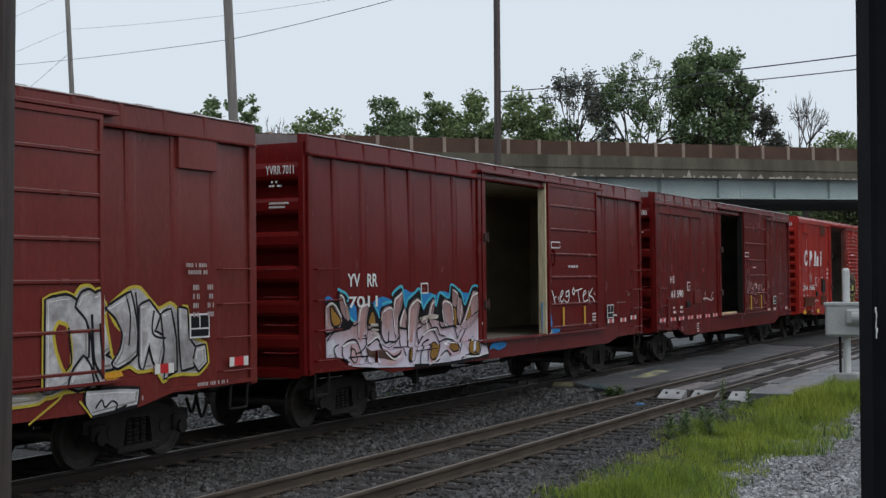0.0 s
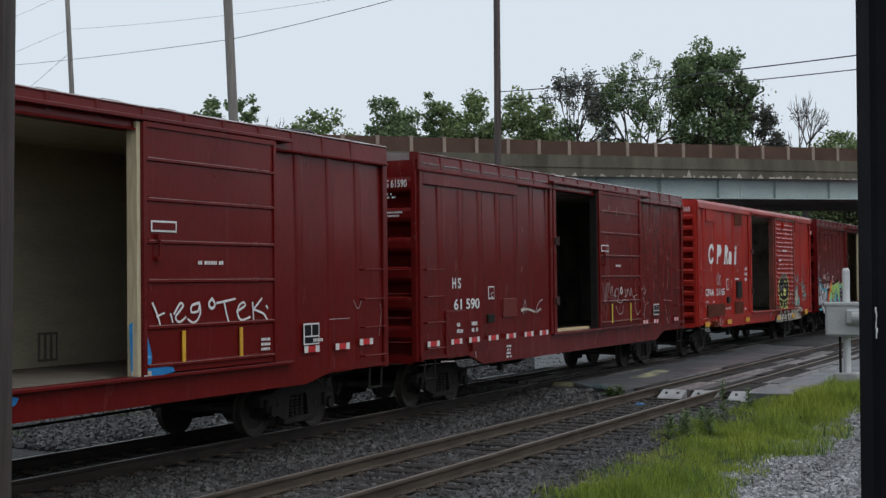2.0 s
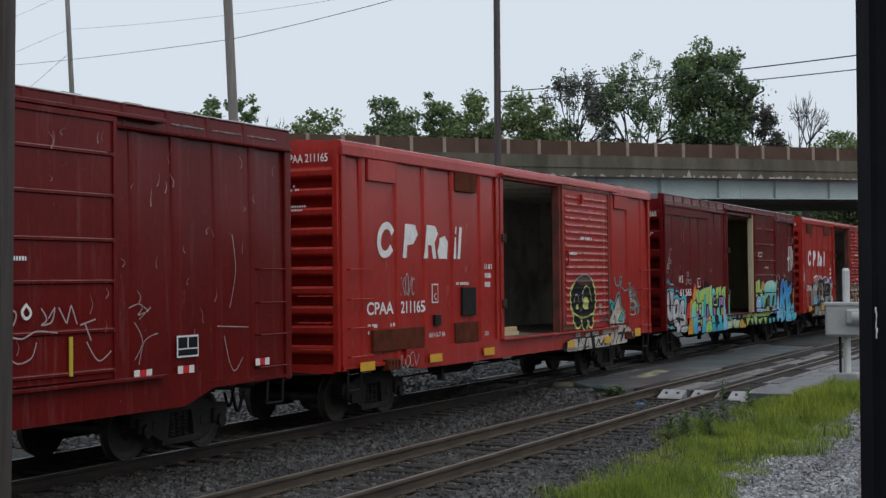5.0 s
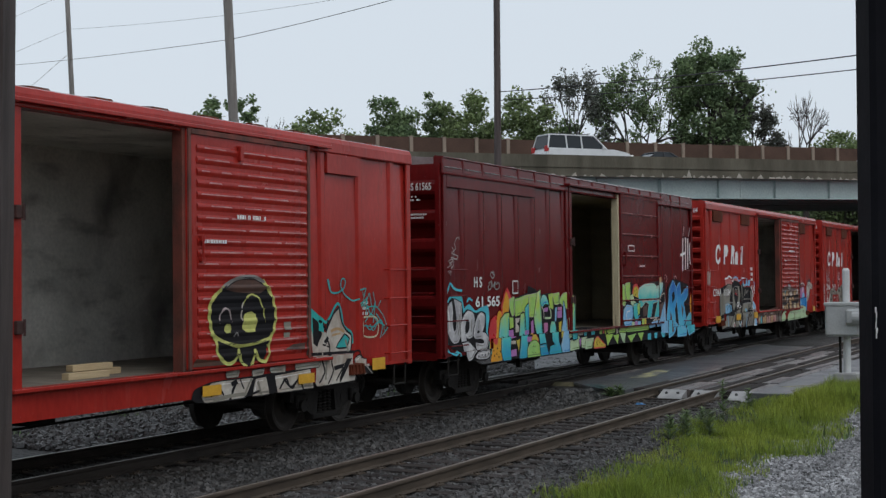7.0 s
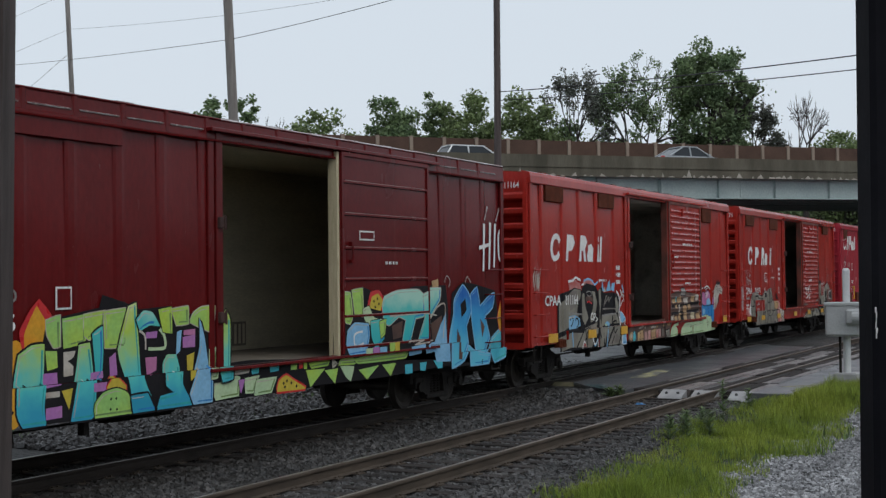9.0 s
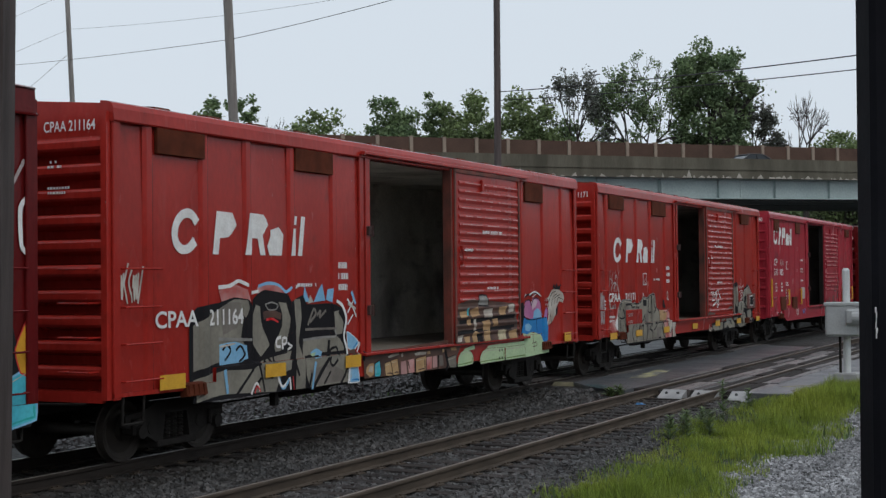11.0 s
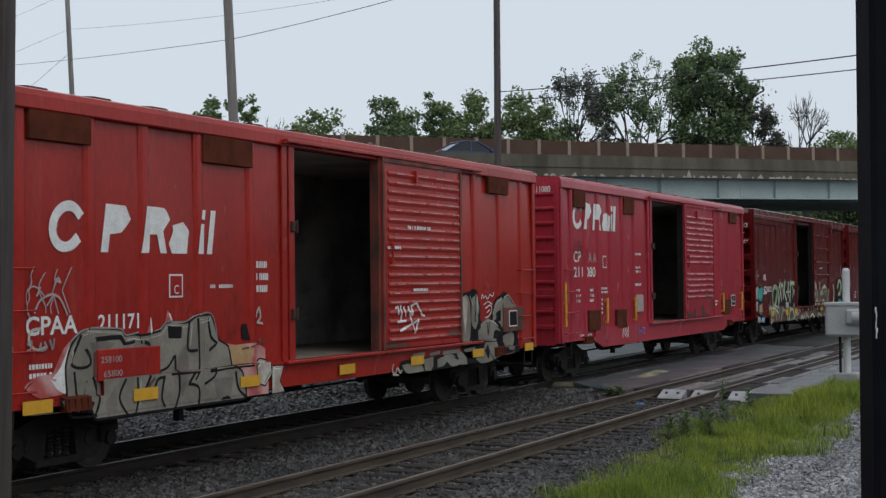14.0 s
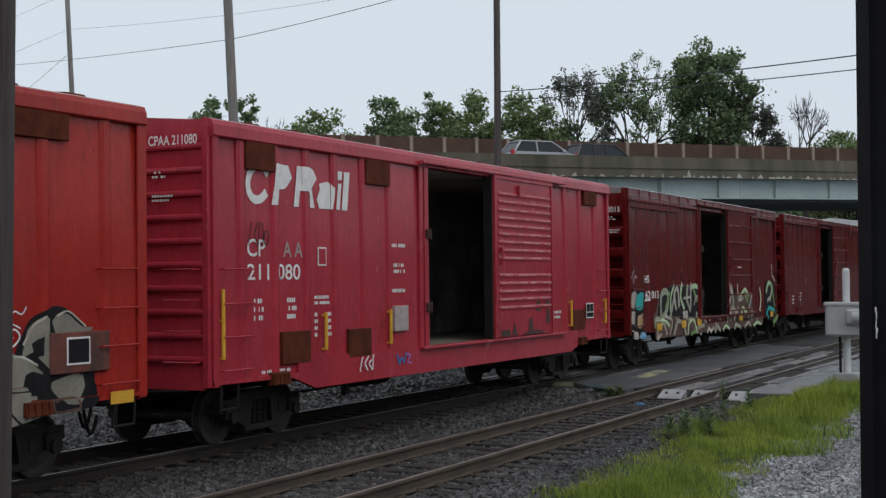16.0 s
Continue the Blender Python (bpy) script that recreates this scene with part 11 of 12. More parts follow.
# when each passes the middle of the overpass: kind, paint, words, s at time t, lane
TRAFFIC = [("sedan", "c_white", "white sedan driving on the overpass", -4.45, 0.75, 3.4),
           ("suv", "c_grey", "dark grey SUV driving on the overpass", -1.2, 2.9, 3.4),
           ("wagon", "c_grey", "dark grey hatchback driving on the overpass", -4.11, 3.8, 3.4),
           ("sedan", "c_silver", "silver sedan driving on the overpass", 6.47, 6.55, 6.6),
           ("van", "c_white", "long white SUV driving on the overpass", -3.26, 7.15, 3.4),
           ("sedan", "c_dark", "black sedan driving on the overpass", 0.76, 7.0, 6.8),
           ("sedan", "c_grey", "dark grey sedan driving on the overpass", -0.93, 8.0, 6.6),
           ("sedan", "c_silver", "silver grey sedan driving on the overpass", -4.83, 8.8, 3.4),
           ("wagon", "c_white", "white hatchback driving on the overpass", -10.89, 9.05, 6.6),
           ("sedan", "c_dark", "black sedan driving over the bridge", 15.09, 11.3, 6.6),
           ("sedan", "c_silver", "pale silver sedan on the overpass", -5.21, 12.9, 3.4),
           ("sedan", "c_blue", "dark blue sedan driving on the overpass", -1.5, 14.5, 3.4),
           ("wagon", "c_white", "white hatchback on the overpass", -2.73, 14.65, 6.6),
           ("wagon", "c_silver", "silver hatchback with red tail lamps on the overpass", -9.61, 16, 3.4),
           ("suv", "c_dark", "black SUV driving on the overpass", -3.52, 16, 6.6)]
SPEED = 25.0
CARS = []


def build_traffic():
    for kind, paint, label, s, t, lane in TRAFFIC:
        CARS.append((vehicle(kind, paint, label), s, t, lane))


# ---------------------------------------------------------------- poles, wires, posts, equipment
def spot(x, y, depth):
    """The place at a given depth in front of the camera, across and up from its axis (tangents)."""
    right = Vector((math.sin(YAW), -math.cos(YAW), 0))
    up = right.cross(AIM)
    return Vector(EYE) + depth * (AIM + x * right + y * up)


def wire(points, r, name, label):
    cu = bpy.data.curves.new(name, "CURVE")
    cu.dimensions, cu.bevel_depth, cu.bevel_resolution = "3D", r, 1
    sp = cu.splines.new("POLY")
    sp.points.add(len(points) - 1)
    for p, q in zip(sp.points, points):
        p.co = (*q, 1)
    cu.materials.append(M["wire"])
    tmp = bpy.data.objects.new(name, cu)
    scene.collection.objects.link(tmp)
    me = bpy.data.meshes.new_from_object(tmp.evaluated_get(bpy.context.evaluated_depsgraph_get()))
    bpy.data.objects.remove(tmp)
    me.materials.clear()
    me.materials.append(M["wire"])
    tagged(new(name, me), label, "cable", "overhead wires")


def sag(a, b, drop, n=24):
    return [a.lerp(b, i / n) - Vector((0, 0, drop * 4 * (i / n) * (1 - i / n))) for i in range(n + 1)]


def pole(base, top, r, m, label):
    p = thing("utility_pole", label, "utility pole", "utility poles")
    bm = bmesh.new()
    n = 10
    for i in range(n):
        a, b = base.lerp(top, i / n), base.lerp(top, (i + 1) / n)
        tube(bm, a, b, r * (1.25 - 0.35 * i / n), 12, r * (1.25 - 0.35 * (i + 1) / n), cap=i in (0, n - 1))
    bmesh.ops.remove_doubles(bm, verts=bm.verts, dist=0.002)
    part("shaft", bm, M[m], p, smooth=True)


def build_poles():
    f = 1 / 2445.0
    def at(across, down, d):
        r = radians(0.6)
        dx, dy = across - 784, down - 441
        return spot((dx * math.cos(r) - dy * math.sin(r)) * f, -(dx * math.sin(r) + dy * math.cos(r)) * f, d)
    def down(a, b):
        """Lengthen a leaning pole through a (lower) and b (upper) to the ground and 4 m above the view."""
        d = (b - a) / (b - a).z
        return a + d * (-0.5 - a.z), a + d * (22.0 - a.z)
    a, b = at(413, 210, 46), at(403, 0, 46)
    pole(*down(a, b), 0.145, "pole", "grey weathered wooden utility pole behind the train")
    a, b = at(881, 270, 58), at(879, 0, 58)
    pole(*down(a, b), 0.135, "pole_dark", "dark brown wooden utility pole before the overpass")
    a, b = at(127, 160, 80), at(119, 0, 80)
    pole(*down(a, b), 0.14, "pole", "slender grey utility pole far behind the train")
    wire(sag(at(881, 163, 58), at(1640, 82, 40), 0.12), 0.021, "cable", "thick black cable strung from a pole")
    wire(sag(at(881, 178, 58), at(1640, 109, 40), 0.12), 0.018, "cable", "black cable strung below another")
    wire(sag(at(-60, 122, 70), at(408, 70, 46), 0.1), 0.010, "cable", "thin cable between poles")
    wire(sag(at(408, 70, 46), at(760, -18, 40), 0.05), 0.010, "cable", "thin cable between poles")
    wire(sag(at(122, 52, 80), at(900, -60, 70), 0.5), 0.008, "cable", "thin cable between poles")
    wire(sag(at(122, 52, 80), at(-60, 130, 90), 0.0), 0.008, "cable", "thin slanting stay cable")
    wire(sag(at(122, 95, 80), at(30, 175, 86), 0.0), 0.010, "cable", "thin slanting stay cable")
    wire(sag(at(-40, 60, 80), at(160, -30, 80), 0.0), 0.007, "cable", "thin cable far off")


def build_near_posts():
    f = 1 / 2445.0
    r = radians(0.6)
    def line(x_top, x_low, depth):
        out = []
        for dx, dy in ((x_top - 784, -441), (x_low - 784, 441)):
            out.append(spot((dx * math.cos(r) - dy * math.sin(r)) * f, -(dx * math.sin(r) + dy * math.cos(r)) * f, depth))
        return out
    right = Vector((math.sin(YAW), -math.cos(YAW), 0))
    for name, label, m, top_x, low_x, side, wide in (("post", "dark brown weathered post close to the camera", "post_brown", 28, 20, -1, 0.15), ("post", "black painted post close to the camera", "post_black", 1514, 1524, 1, 0.16)):
        a, b = line(top_x, low_x, 4.2)
        d = (a - b) / (a - b).z
        lo, hi = b + d * (-0.6 - b.z), b + d * (4.6 - b.z)
        away = Vector((math.cos(YAW), math.sin(YAW), 0))
        c0, c1 = (e + right * side * wide / 2 - away * wide * 0.4 for e in (lo, hi))
        p = thing(name, label, "post", "posts framing the view")
        bm = bmesh.new()
        rows = []
        for c in (c0, c1):
            rows.append([bm.verts.new(c + right * sx * wide / 2 + away * sy * wide / 2) for sx, sy in ((-1, -0.8), (-0.8, -1), (0.8, -1), (1, -0.8), (1, 0.8), (0.8, 1), (-0.8, 1), (-1, 0.8))])
        for i in range(8):
            bm.faces.new((rows[0][i], rows[0][(i + 1) % 8], rows[1][(i + 1) % 8], rows[1][i]))
        bm.faces.new(rows[0][::-1])
        bm.faces.new(rows[1])
        part("shaft", bm, M[m], p)
        bm = bmesh.new()
        q = lo
        quad_box(bm, c0.x - 0.16, c0.x + 0.16, c0.y - 0.16, c0.y + 0.16, -0.6, -0.36, 0.02)
        part("footing", bm, M["concrete"], p)
        if side > 0:
            bm = bmesh.new()
            for k in range(6):
                q = line(1541 + 0.8 * math.sin(2.1 * k), 1538, 4.2 - wide * 0.9 - 0.012)[0]
                z = 2.275 + 0.015 * k
                w = 0.0014 + 0.0008 * math.sin(1.7 * k)
                quad_box(bm, q.x - w, q.x + w, q.y - w, q.y + w, z, z + 0.016)
            part("paint_chip", bm, M["white"], p, "chipped pale streak")


def build_gate_box():
    g = thing("gate_mechanism", "grey metal crossing-gate cabinet on a white post", "signal box", at=pose(32.1, 5.78, -0.1))
    bm = bmesh.new()
    tube(bm, (0, 0, 0.1), (0, 0, 2.66), 0.083, 16)
    tube(bm, (0, 0, 2.66), (0, 0, 2.72), 0.088, 16, 0.05)
    part("post", bm, M["white_post"], g, "white painted post")
    bm = bmesh.new()
    quad_box(bm, -0.34, 0.16, -0.34, 0.42, 1.18, 1.92, 0.05)
    quad_box(bm, -0.36, 0.18, -0.36, 0.44, 1.86, 1.95, 0.02)
    part("cabinet", bm, M["grey_box"], g)
    bm = bmesh.new()
    quad_box(bm, -0.44, -0.30, -0.52, -0.05, 1.45, 1.80, 0.04)
    tube(bm, (-0.38, -0.55, 1.62), (-0.38, -0.2, 1.62), 0.14, 14)
    part("gear_housing", bm, M["grey_box"], g)
    bm = bmesh.new()
    tube(bm, (-0.12, 0.13, 0.15), (-0.12, 0.13, 1.2), 0.03, 8)
    part("conduit", bm, M["under"], g, "dark conduit pipe")
    bm = bmesh.new()
    quad_box(bm, -0.24, 0.24, -0.24, 0.28, -0.5, 0.36, 0.03)
    part("footing", bm, M["light_concrete"], g)
    bm = bmesh.new()
    for k in range(10):
        a = k / 9
        tube(bm, (-0.18 - 0.01 * k, -0.36 - 0.01 * k, 1.42 - 0.5 * a * (1 - a) - 0.12 * a), (-0.18 - 0.01 * (k + 1), -0.37 - 0.01 * k, 1.42 - 0.5 * (a + 0.11) * (0.89 - a) - 0.12 * a), 0.02, 6)
    part("cable", bm, M["wire"], g)


# ---------------------------------------------------------------- plants
def tree(x, y, tall, wide, leaf_m, leaves, seed, label, base=0.35, size=0.42, limbs=9, top=0.0, shape=1.0, gap=0.0):
    """Tapered trunk, forked limbs, and a crown of many small leaf clumps with gaps."""
    rng = random.Random(seed)
    t = thing("tree", label, "tree", "trees behind the overpass", at=pose(x, y, -0.5))
    bm = bmesh.new()
    tips = []
    def branch(a, d, length, r, depth):
        n = 3
        for k in range(n):
            d = (d + Vector((rng.uniform(-1, 1), rng.uniform(-1, 1), rng.uniform(-0.4, 0.8))) * 0.16).normalized()
            b = a + d * length / n
            tube(bm, a, b, r * (1 - 0.25 * k / n), 6, r * (1 - 0.25 * (k + 1) / n), cap=False)
            a = b
        tips.append((a, r))
        if depth:
            for _ in range(3 if depth > 1 else 3):
                e = (d + Vector((rng.uniform(-1, 1), rng.uniform(-1, 1), rng.uniform(-0.35, 0.75))) * 0.85).normalized()
                branch(a, e, length * rng.uniform(0.55, 0.75), r * 0.6, depth - 1)
    def fork(a, d, length, r, depth):
        """Limbs that part again and again into fine twigs."""
        for k in range(2):
            d = (d + Vector((rng.uniform(-1, 1), rng.uniform(-1, 1), rng.uniform(-0.2, 0.5))) * 0.13).normalized()
            b = a + d * length / 2
            tube(bm, a, b, r * (1 - 0.18 * k), 5, r * (1 - 0.18 * (k + 1)), cap=False)
            a = b
        tips.append((a, r))
        if depth:
            for _ in range(rng.choice((2, 3, 3)) if depth > 1 else 3):
                e = (d + Vector((rng.uniform(-1, 1), rng.uniform(-1, 1), rng.uniform(-0.65, 0.75))) * 0.85).normalized()
                fork(a, e, length * rng.uniform(0.62, 0.84), r * 0.66, depth - 1)
    r0 = tall * (0.022 if gap < 0.5 else 0.012)
    mid = Vector((0, 0, tall * base))
    tube(bm, (0, 0, 0), mid, r0 * 1.4, 10, r0, cap=False)
    if gap > 0.5:
        for k in range(5):
            w = 1.257 * k + rng.uniform(-0.4, 0.4)
            reach = wide / tall * 1.5
            fork(mid, Vector((math.cos(w) * reach * 2.0, math.sin(w) * reach * 2.0, rng.uniform(0.35, 1.5))).normalized(), tall * (1 - base) * 0.27, r0 * 0.55, 4)
        # draw the limbs out to the tree's true height and spread
        top_z = max(v.co.z for v in bm.verts)
        side = sorted(math.hypot(v.co.x, v.co.y) for v in bm.verts)[int(len(bm.verts) * 0.97)]
        kz, kx = (tall - mid.z) / (top_z - mid.z), wide / 2 / side
        for v in bm.verts:
            if v.co.z > mid.z + 0.01:
                v.co = Vector((v.co.x * kx, v.co.y * kx, mid.z + (v.co.z - mid.z) * kz))
        tips = [(Vector((a.x * kx, a.y * kx, mid.z + (a.z - mid.z) * kz)), r) for a, r in tips if r < r0 * 0.26]
        # most leaves are left on the lower and inner twigs
        tips = [q for q in tips if rng.random() < 1.25 - 0.95 * (q[0].z - mid.z) / (tall - mid.z)] or tips
    else:
        for k in range(limbs):
            w = 2 * math.pi * k / limbs + rng.uniform(-0.4, 0.4)
            start = Vector((0, 0, tall * (base + (0.9 - base) * 0.5 * k / limbs)))
            d = Vector((math.cos(w), math.sin(w), rng.uniform(0.25, 1.3))).normalized()
            branch(start, d, min(wide * 0.32, tall * 0.19) * rng.uniform(0.8, 1.1), r0 * 0.5, 2)
        tube(bm, mid, (0, 0, tall * 0.78), r0, 8, r0 * 0.3, cap=False)
    part("trunk", bm, M["bark"], t)
    if not leaves:
        return t
    verts, faces = [], []
    centre = Vector((0, 0, tall * (base + 1) / 2))
    blobs = []
    for _ in range(90):
        # clump centres on an uneven shell, more at the outside
        d = Vector((rng.gauss(0, 1), rng.gauss(0, 1), rng.gauss(0, 1))).normalized()
        k = rng.uniform(0.35, 0.98) ** 0.6
        blobs.append((centre + Vector((d.x * wide / 2 * k, d.y * wide / 2 * k, d.z * tall * (1 - base) / 2 * k * shape)), rng.uniform(0.09, 0.17) * wide))
    for _ in range(leaves):
        if gap > 0.5 or rng.random() < gap:
            a, _r = rng.choice(tips)
            p = a + Vector((rng.gauss(0, 1), rng.gauss(0, 1), rng.gauss(0, 1))) * (0.5 if gap < 0.5 else 0.20)
        else:
            c, br = rng.choice(blobs)
            d = Vector((rng.gauss(0, 1), rng.gauss(0, 1), rng.gauss(0, 0.8)))
            p = c + d.normalized() * br * rng.uniform(0.3, 1.05)
        if p.z < 0.6:
            continue
        s = size * rng.uniform(0.5, 1.3)
        q = Euler((rng.uniform(0, 6.28), rng.uniform(-1, 1), rng.uniform(0, 6.28))).to_matrix()
        k = len(verts)
        for a, b in ((-1, 0), (0, -0.55), (1, 0.05), (0.1, 0.6)):
            verts.append(p + q @ Vector((a * s * 0.6, b * s * 0.7, 0.12 * s * (a * a))))
        faces.append((k, k + 1, k + 2, k + 3))
    me = bpy.data.meshes.new("crown")
    me.from_pydata([tuple(v) for v in verts], [], faces)
    me.materials.append(M[leaf_m])
    part("crown", me, None, t)
    return t


def build_trees():
    f = 1 / 2445.0
    def place(across, d):
        q = spot((across - 784) * f, 0, d)
        return q.x, q.y
    rows = [  # across, depth, height, width, leaves, paint, seed, words, base, gap
        (1266, 128, 23.6, 7.0, 7000, "leaf_dark", 1, "tall dense dark green tree behind the overpass", 0.44, 0.05),
        (1264, 130, 16.0, 8.4, 5200, "leaf_dark", 12, "dense dark green tree behind the overpass", 0.2, 0.05),
        (1136, 126, 23.4, 8.8, 3000, "leaf_dark", 2, "half-bare spreading tree with sparse green leaves", 0.56, 0.7),
        (1178, 132, 13.8, 7.4, 4000, "leaf_dark", 22, "low dark green tree behind the overpass", 0.2, 0.1),
        (1020, 124, 22.0, 6.4, 1300, "leaf_sparse", 3, "thin half-bare tree with grey-green leaves", 0.62, 0.9),
        (925, 122, 16.8, 8.5, 6500, "leaf_light", 4, "rounded light green tree behind the overpass", 0.2, 0.05),
        (985, 126, 15.6, 8.0, 5000, "leaf_mid", 5, "rounded green tree behind the overpass", 0.2, 0.05),
        (824, 124, 17.4, 6.4, 4800, "leaf_light", 6, "green tree with loose crown behind the overpass", 0.25, 0.1),
        (762, 126, 17.6, 3.6, 2600, "leaf_dark", 7, "narrow dark green tree behind the overpass", 0.25, 0.1),
        (706, 124, 18.2, 6.8, 6200, "leaf_dark", 8, "dense rounded dark green tree behind the overpass", 0.2, 0.05),
        (575, 118, 15.9, 7.0, 4200, "leaf_light", 9, "low light green tree far behind the train", 0.25, 0.15),
        (385, 112, 16.4, 4.2, 2400, "leaf_dark", 10, "dark pointed evergreen far behind the train", 0.2, 0.05),
        (438, 112, 16.4, 3.6, 2000, "leaf_dark", 18, "small dark evergreen far behind the train", 0.2, 0.05),
        (500, 120, 17.5, 5.5, 0, "leaf_mid", 11, "bare grey tree far behind the train", 0.62, 1),
        (1342, 130, 20.0, 5.2, 1500, "leaf_sparse", 13, "sparse grey-leaved tree behind the overpass", 0.62, 0.8),
        (1428, 128, 20.0, 5.0, 0, "leaf_mid", 14, "bare dead tree behind the overpass", 0.64, 1),
        (1500, 130, 16.0, 7.0, 4500, "leaf_light", 15, "light green tree behind the overpass", 0.2, 0.1),
        (1085, 134, 14.8, 7.5, 4200, "leaf_dark", 16, "low dark tree behind the overpass", 0.15, 0.05),
        (1570, 132, 15.0, 8.0, 3000, "leaf_mid", 17, "green tree behind the overpass", 0.2, 0.1),
    ]
    for across, d, tall, wide, leaves, m, seed, label, base, gap in rows:
        x, y = place(across, d)
        tree(x, y, tall * (1.10 if gap < 0.5 and across > 1000 else 1.15 if gap < 0.5 else 1.0), wide * (1.08 if gap < 0.5 else 1.0), m, int(leaves * (3.0 if gap < 0.5 else 2.6)), seed, label, base=base, gap=gap, size=0.30 if gap < 0.5 else 0.22)
    # unseen trees added past the view's edge, dark for the car sides to reflect
    for k in range(9):
        x, y = place(1690 + 150 * k, 150 + 5 * (k % 3))
        tree(x, y, 17.0 + 2 * (k % 3), 15.0, "leaf_mid", 1500, 60 + k, "unseen broad green tree added to darken reflections on the train", base=0.1, size=1.1, limbs=5)
    # the low thicket seen under the overpass
    for k in range(9):
        x, y = place(1380 + 26 * k, 150 + 6 * (k % 3))
        tree(x, y, 12.5 + (k % 3), 9.5, "leaf_mid", 1900, 40 + k, "low green thicket beyond the overpass", base=0.1, size=0.6, limbs=5)


def blades(name, label, material, count, inside, tall, seed, area, wide=0.012):
    rng = random.Random(seed)
    verts, faces = [], []
    x0, x1, y0, y1 = area
    n = 0
    while n < count:
        x, y = rng.uniform(x0, x1), rng.uniform(y0, y1)
        k = inside(x, y)
        n += 1
        if rng.random() > k:
            continue
        h = tall * rng.uniform(0.45, 1.15) * (0.45 + 0.55 * k) * (0.75 + 0.5 * noise.noise((x * 0.9, y * 0.9, 2)))
        a = rng.uniform(0, 6.28)
        lean = rng.uniform(0.05, 0.45) * h
        w = wide * rng.uniform(0.7, 1.4)
        dx, dy = math.cos(a), math.sin(a)
        z = height(x, y) - 0.01
        i = len(verts)
        b = rng.uniform(0, 6.28)
        sx, sy = math.cos(b) * w, math.sin(b) * w
        for f, g in ((0, 1.0), (0.55, 0.8)):
            verts += [(x + dx * lean * f * f - sx * g, y + dy * lean * f * f - sy * g, z + h * f), (x + dx * lean * f * f + sx * g, y + dy * lean * f * f + sy * g, z + h * f)]
        verts.append((x + dx * lean, y + dy * lean, z + h))
        faces += [(i, i + 1, i + 3, i + 2), (i + 2, i + 3, i + 4)]
    me = bpy.data.meshes.new(name)
    me.from_pydata(verts, [], faces)
    me.materials.append(material)
    tagged(new(name, me), label, "grass", kind="stuff")


def verge(x, y):
    """How thickly grass grows on the strip between the near track and the gravel path."""
    mid = 5.85 + 0.25 * noise.noise((x * 0.35, 3, 0)) + 0.02 * (x - 20)
    half = 1.05 + 0.35 * noise.noise((x * 0.5, 8, 0)) + (0.25 if x > 22 else 0)
    k = max(0.0, 1 - (abs(y - mid) / (1.12 * half)) ** 2.2)
    patch = 0.46 + 0.75 * noise.noise((x * 0.8, y * 0.8, 5)) + 0.75 * noise.noise((x * 2.4, y * 2.4, 15))
    return max(0.0, min(1.0, k * patch * (1.0 if x < 28.4 else max(0.0, 1 - (x - 28.4) / 0.8) + (0.8 if y < 6.2 and x < 32.6 else 0))))


def build_plants():
    blades("grass", "bright yellow-green uncut grass on the verge beside the track", M["grass"], 190000, verge, 0.42, 5, (11, 33, 4.2, 7.6), 0.0055)
    def weedy(x, y):
        return max(0.0, verge(x, y)) * max(0.0, noise.noise((x * 1.1, y * 1.1, 20)))
    blades("weeds", "taller darker weeds among the grass", M["weed"], 18000, weedy, 0.7, 6, (11, 33, 4.2, 7.6), 0.013)
    def border(x, y):
        k = verge(x, y)
        return (0.5 if 0.02 < k < 0.55 else 0.0) * max(0.0, 0.4 + noise.noise((x * 1.7, y * 1.7, 40)))
    blades("weeds", "dark green weeds along the edges of the grass", M["weed"], 26000, border, 0.30, 8, (11, 33, 4.2, 7.6), 0.012)
    def tufts(x, y):
        return max(0.0, noise.noise((x * 0.55, y * 0.7, 33)) * 2.2 - 0.7)
    blades("grass", "sparse green tufts growing in the gravel behind the track", M["weed"], 16000, tufts, 0.25, 7, (18, 44, 15.0, 21), 0.014)
    def by_road(x, y):
        k = max(0.0, 1 - (abs(y - (5.75 - 0.22 * (x - 27.5))) / 0.95) ** 2) * min(1.0, (x - 26.6) / 1.2)
        return k * (0.8 + 0.4 * noise.noise((x * 1.1, y * 1.1, 50)))
    blades("grass", "taller green grass at the road's edge round the gate post", M["grass"], 60000, by_road, 0.56, 9, (26.8, 34.0, 3.4, 6.6), 0.006)
    # a few tall stalks
    rng = random.Random(2)
    for x, y, h in ((22.6, 7.0, 0.45), (22.9, 6.8, 0.55), (23.3, 6.95, 0.42), (23.6, 6.6, 0.55), (28.75, 10.05, 0.28), (28.6, 10.2, 0.22), (25.6, 6.9, 0.85), (27.6, 6.9, 0.45), (24.2, 6.9, 0.45)):
        p = thing("weed", "tall leafy green weed standing in the grass", "plant", "tall weeds", at=pose(x, y, height(x, y)))
        bm = bmesh.new()
        tube(bm, (0, 0, 0), (0.05, 0.02, h), 0.008, 6, 0.003)
        part("stem", bm, M["weed"], p)
        bm = bmesh.new()
        for k in range(130):
            z = h * rng.uniform(0.1, 1.0)
            a, l = rng.uniform(0, 6.28), rng.uniform(0.08, 0.24) * (1.25 - 0.7 * z / h)
            c = Vector((0.05 * z / h, 0.02 * z / h, z))
            d = Vector((math.cos(a), math.sin(a), rng.uniform(-0.1, 0.7))) * l
            s = Vector((-math.sin(a), math.cos(a), 0)) * 0.02
            bm.faces.new([bm.verts.new(c), bm.verts.new(c + d * 0.5 + s), bm.verts.new(c + d), bm.verts.new(c + d * 0.5 - s)])
        part("leaves", bm, M["weed"], p)


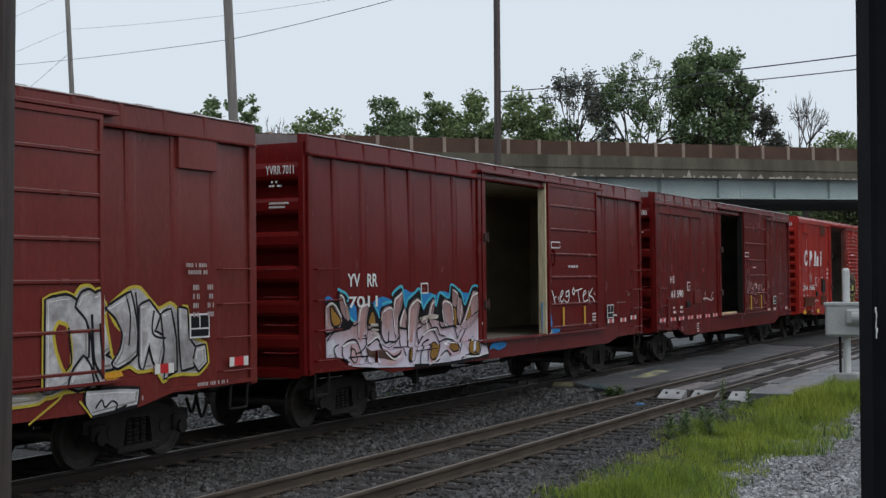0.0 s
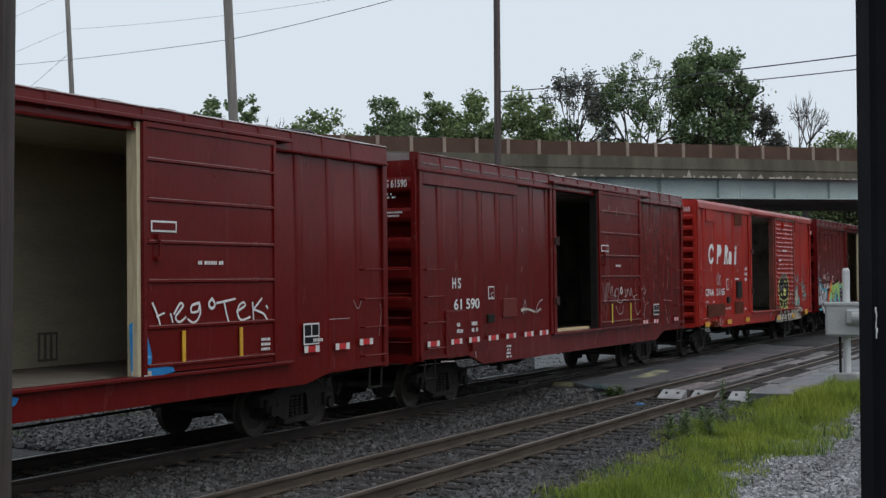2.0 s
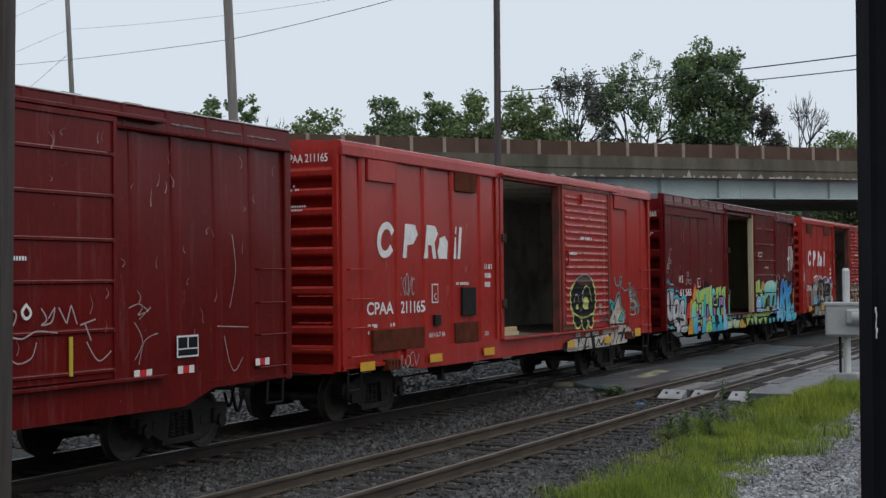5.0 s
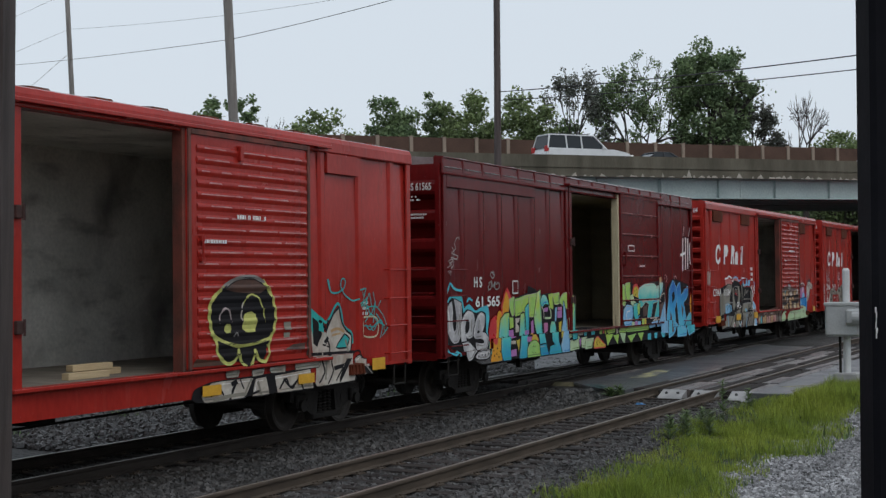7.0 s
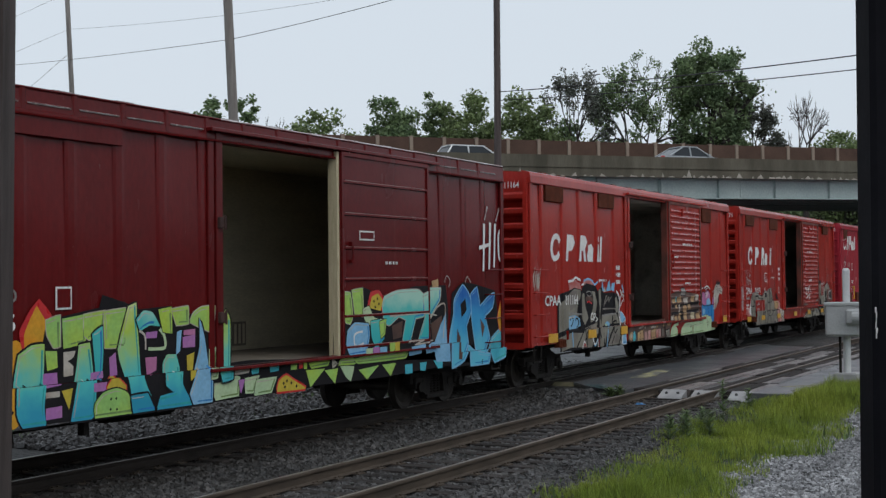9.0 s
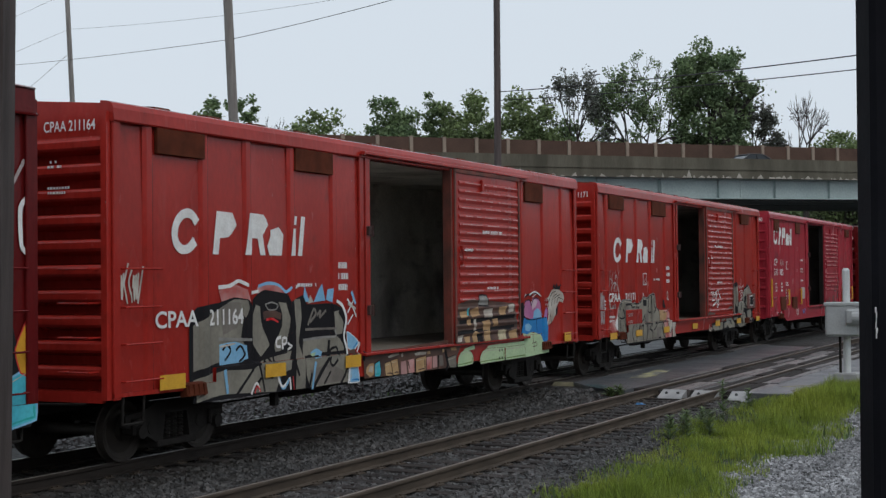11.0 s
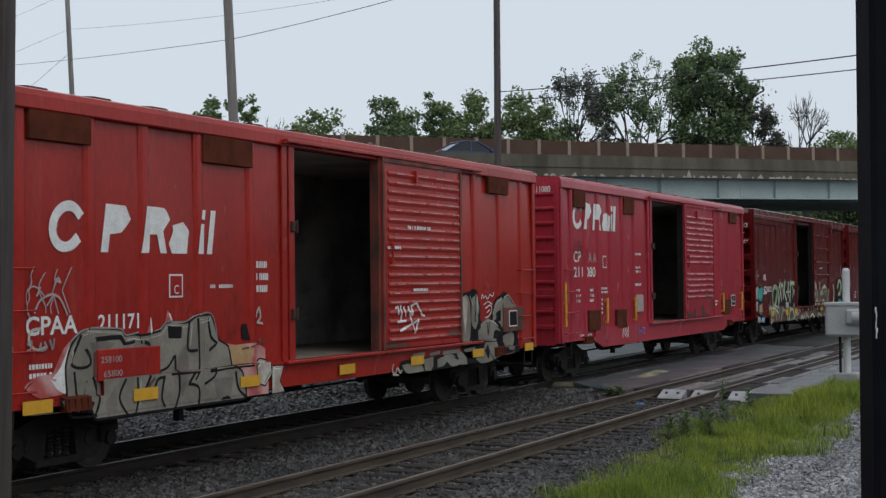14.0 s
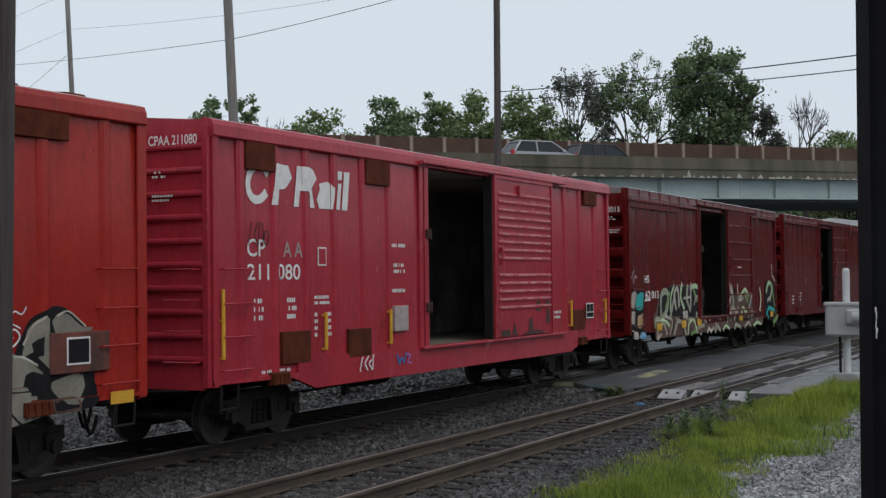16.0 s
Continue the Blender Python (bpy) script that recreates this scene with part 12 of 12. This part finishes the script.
def build_white_car():
    """The tall white car coupled behind the last brown boxcar."""
    c = thing("freight_car", "tall white freight car with a low peaked roof, last in view", "rail car", at=pose(180.1, TRAIN_Y, 0))
    bm = bmesh.new()
    prism(bm, [(-1.5, 1.0), (-1.55, 5.10), (0.0, 5.32), (1.55, 5.10), (1.5, 1.0)], 0, 0, 20)
    part("body", bm, M["white_post"], c)
    for k in range(10):
        bm = bmesh.new()
        quad_box(bm, 0.2 + 2 * k, 0.32 + 2 * k, -1.62, -1.55, 1.0, 5.05)
        part("rib", bm, M["grey_box"], c)
    for u in (3, 17):
        bm = bmesh.new()
        for e in (-0.9, 0.9):
            tube(bm, (u + e, -0.8, 0.42), (u + e, 0.8, 0.42), 0.42, 20)
        quad_box(bm, u - 1.2, u + 1.2, -1.0, 1.0, 0.35, 0.9)
        part("truck", bm, M["truck"], c)
    return c


def build_reflection_block():
    """A long plain building, unseen, added behind the camera to cut sky reflections."""
    b = thing("building", "unseen long dark building with a low roof, added to darken reflections", "building", kind="structure")
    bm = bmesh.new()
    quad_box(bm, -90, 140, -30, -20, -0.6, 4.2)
    part("wall", bm, M["unseen_wall"], b)
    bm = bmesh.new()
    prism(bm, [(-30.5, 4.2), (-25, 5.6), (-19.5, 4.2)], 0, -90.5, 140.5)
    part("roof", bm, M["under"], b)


build_reflection_block()
build_bridge()
build_poles()
build_near_posts()
build_gate_box()
build_trees()
build_plants()
build_traffic()
train_cars()
WHITE_CAR = build_white_car()
build_ground()
build_crossing()
scatter_stones("ballast", "dark grey crushed-stone ballast between and beside the rails", M["ballast"], 80000, (11.5, 34, 6.4, 11.7), 0.052, 1, lambda x, y: x < 28.9 or (y > 10.9 and x < 29.5))
# black stones stand in for the shade beneath the train
scatter_stones("ballast", "crushed stone coloured black for the train's shade along the far track", M["shade_ballast"], 34000, (11.5, 34, 11.5, 14.5), 0.052, 4, lambda x, y: x < 29.5)
scatter_stones("gravel", "pale grey loose gravel of the path beside the verge", M["gravel"], 32000, (12, 30, 2.2, 5.4), 0.037, 2, lambda x, y: x < 29)
scatter_stones("ballast", "grey crushed stone behind the far track", M["ballast"], 16000, (18, 40, 14.4, 20), 0.065, 3, lambda x, y: True)
build_track(NEAR_Y, "track", "empty near railway track with rusty rails on dark timber ties", 9.0, 29.3)
# far rails coloured dark for the same shade
build_track(TRAIN_Y, "track", "far railway track with rusty rails under the freight train", 10.0, 30.0, "rail_shade")


# ---------------------------------------------------------------- movement
def travelled(t):
    """Metres the train has rolled: about 6.9 m/s, slowing a little."""
    tau = lambda q: q - 0.001746 * (q - 8) ** 2 - 5.592e-5 * (q - 8) ** 3
    return 6.9 * (tau(t) - tau(0.0))


def motions():
    times = [0.5 * k for k in range(33)]
    for car, x0, sets in TRAIN:
        walk(car, [(t, pose(x0 - travelled(t), TRAIN_Y, 0)) for t in times])
    spin = [k / 12.0 for k in range(193)]
    for car, x0, sets in TRAIN:
        for w in sets:
            u = w.location.x
            walk(w, [(t, Matrix.Translation((u, 0, 0.42)) @ Matrix.Rotation(-travelled(t) / 0.418, 4, "Y")) for t in spin])
    heading = math.degrees(math.atan2(BD.y, BD.x))
    for car, s, t0, lane in CARS:
        walk(car, [(t, pose(*on_bridge(s + SPEED * (t - t0), lane, DECK), 0, 0, heading)) for t in (0.0, 4.0, 8.0, 12.0, 16.0)])
    walk(WHITE_CAR, [(t, pose(180.1 - travelled(t), TRAIN_Y, 0)) for t in times])


motions()
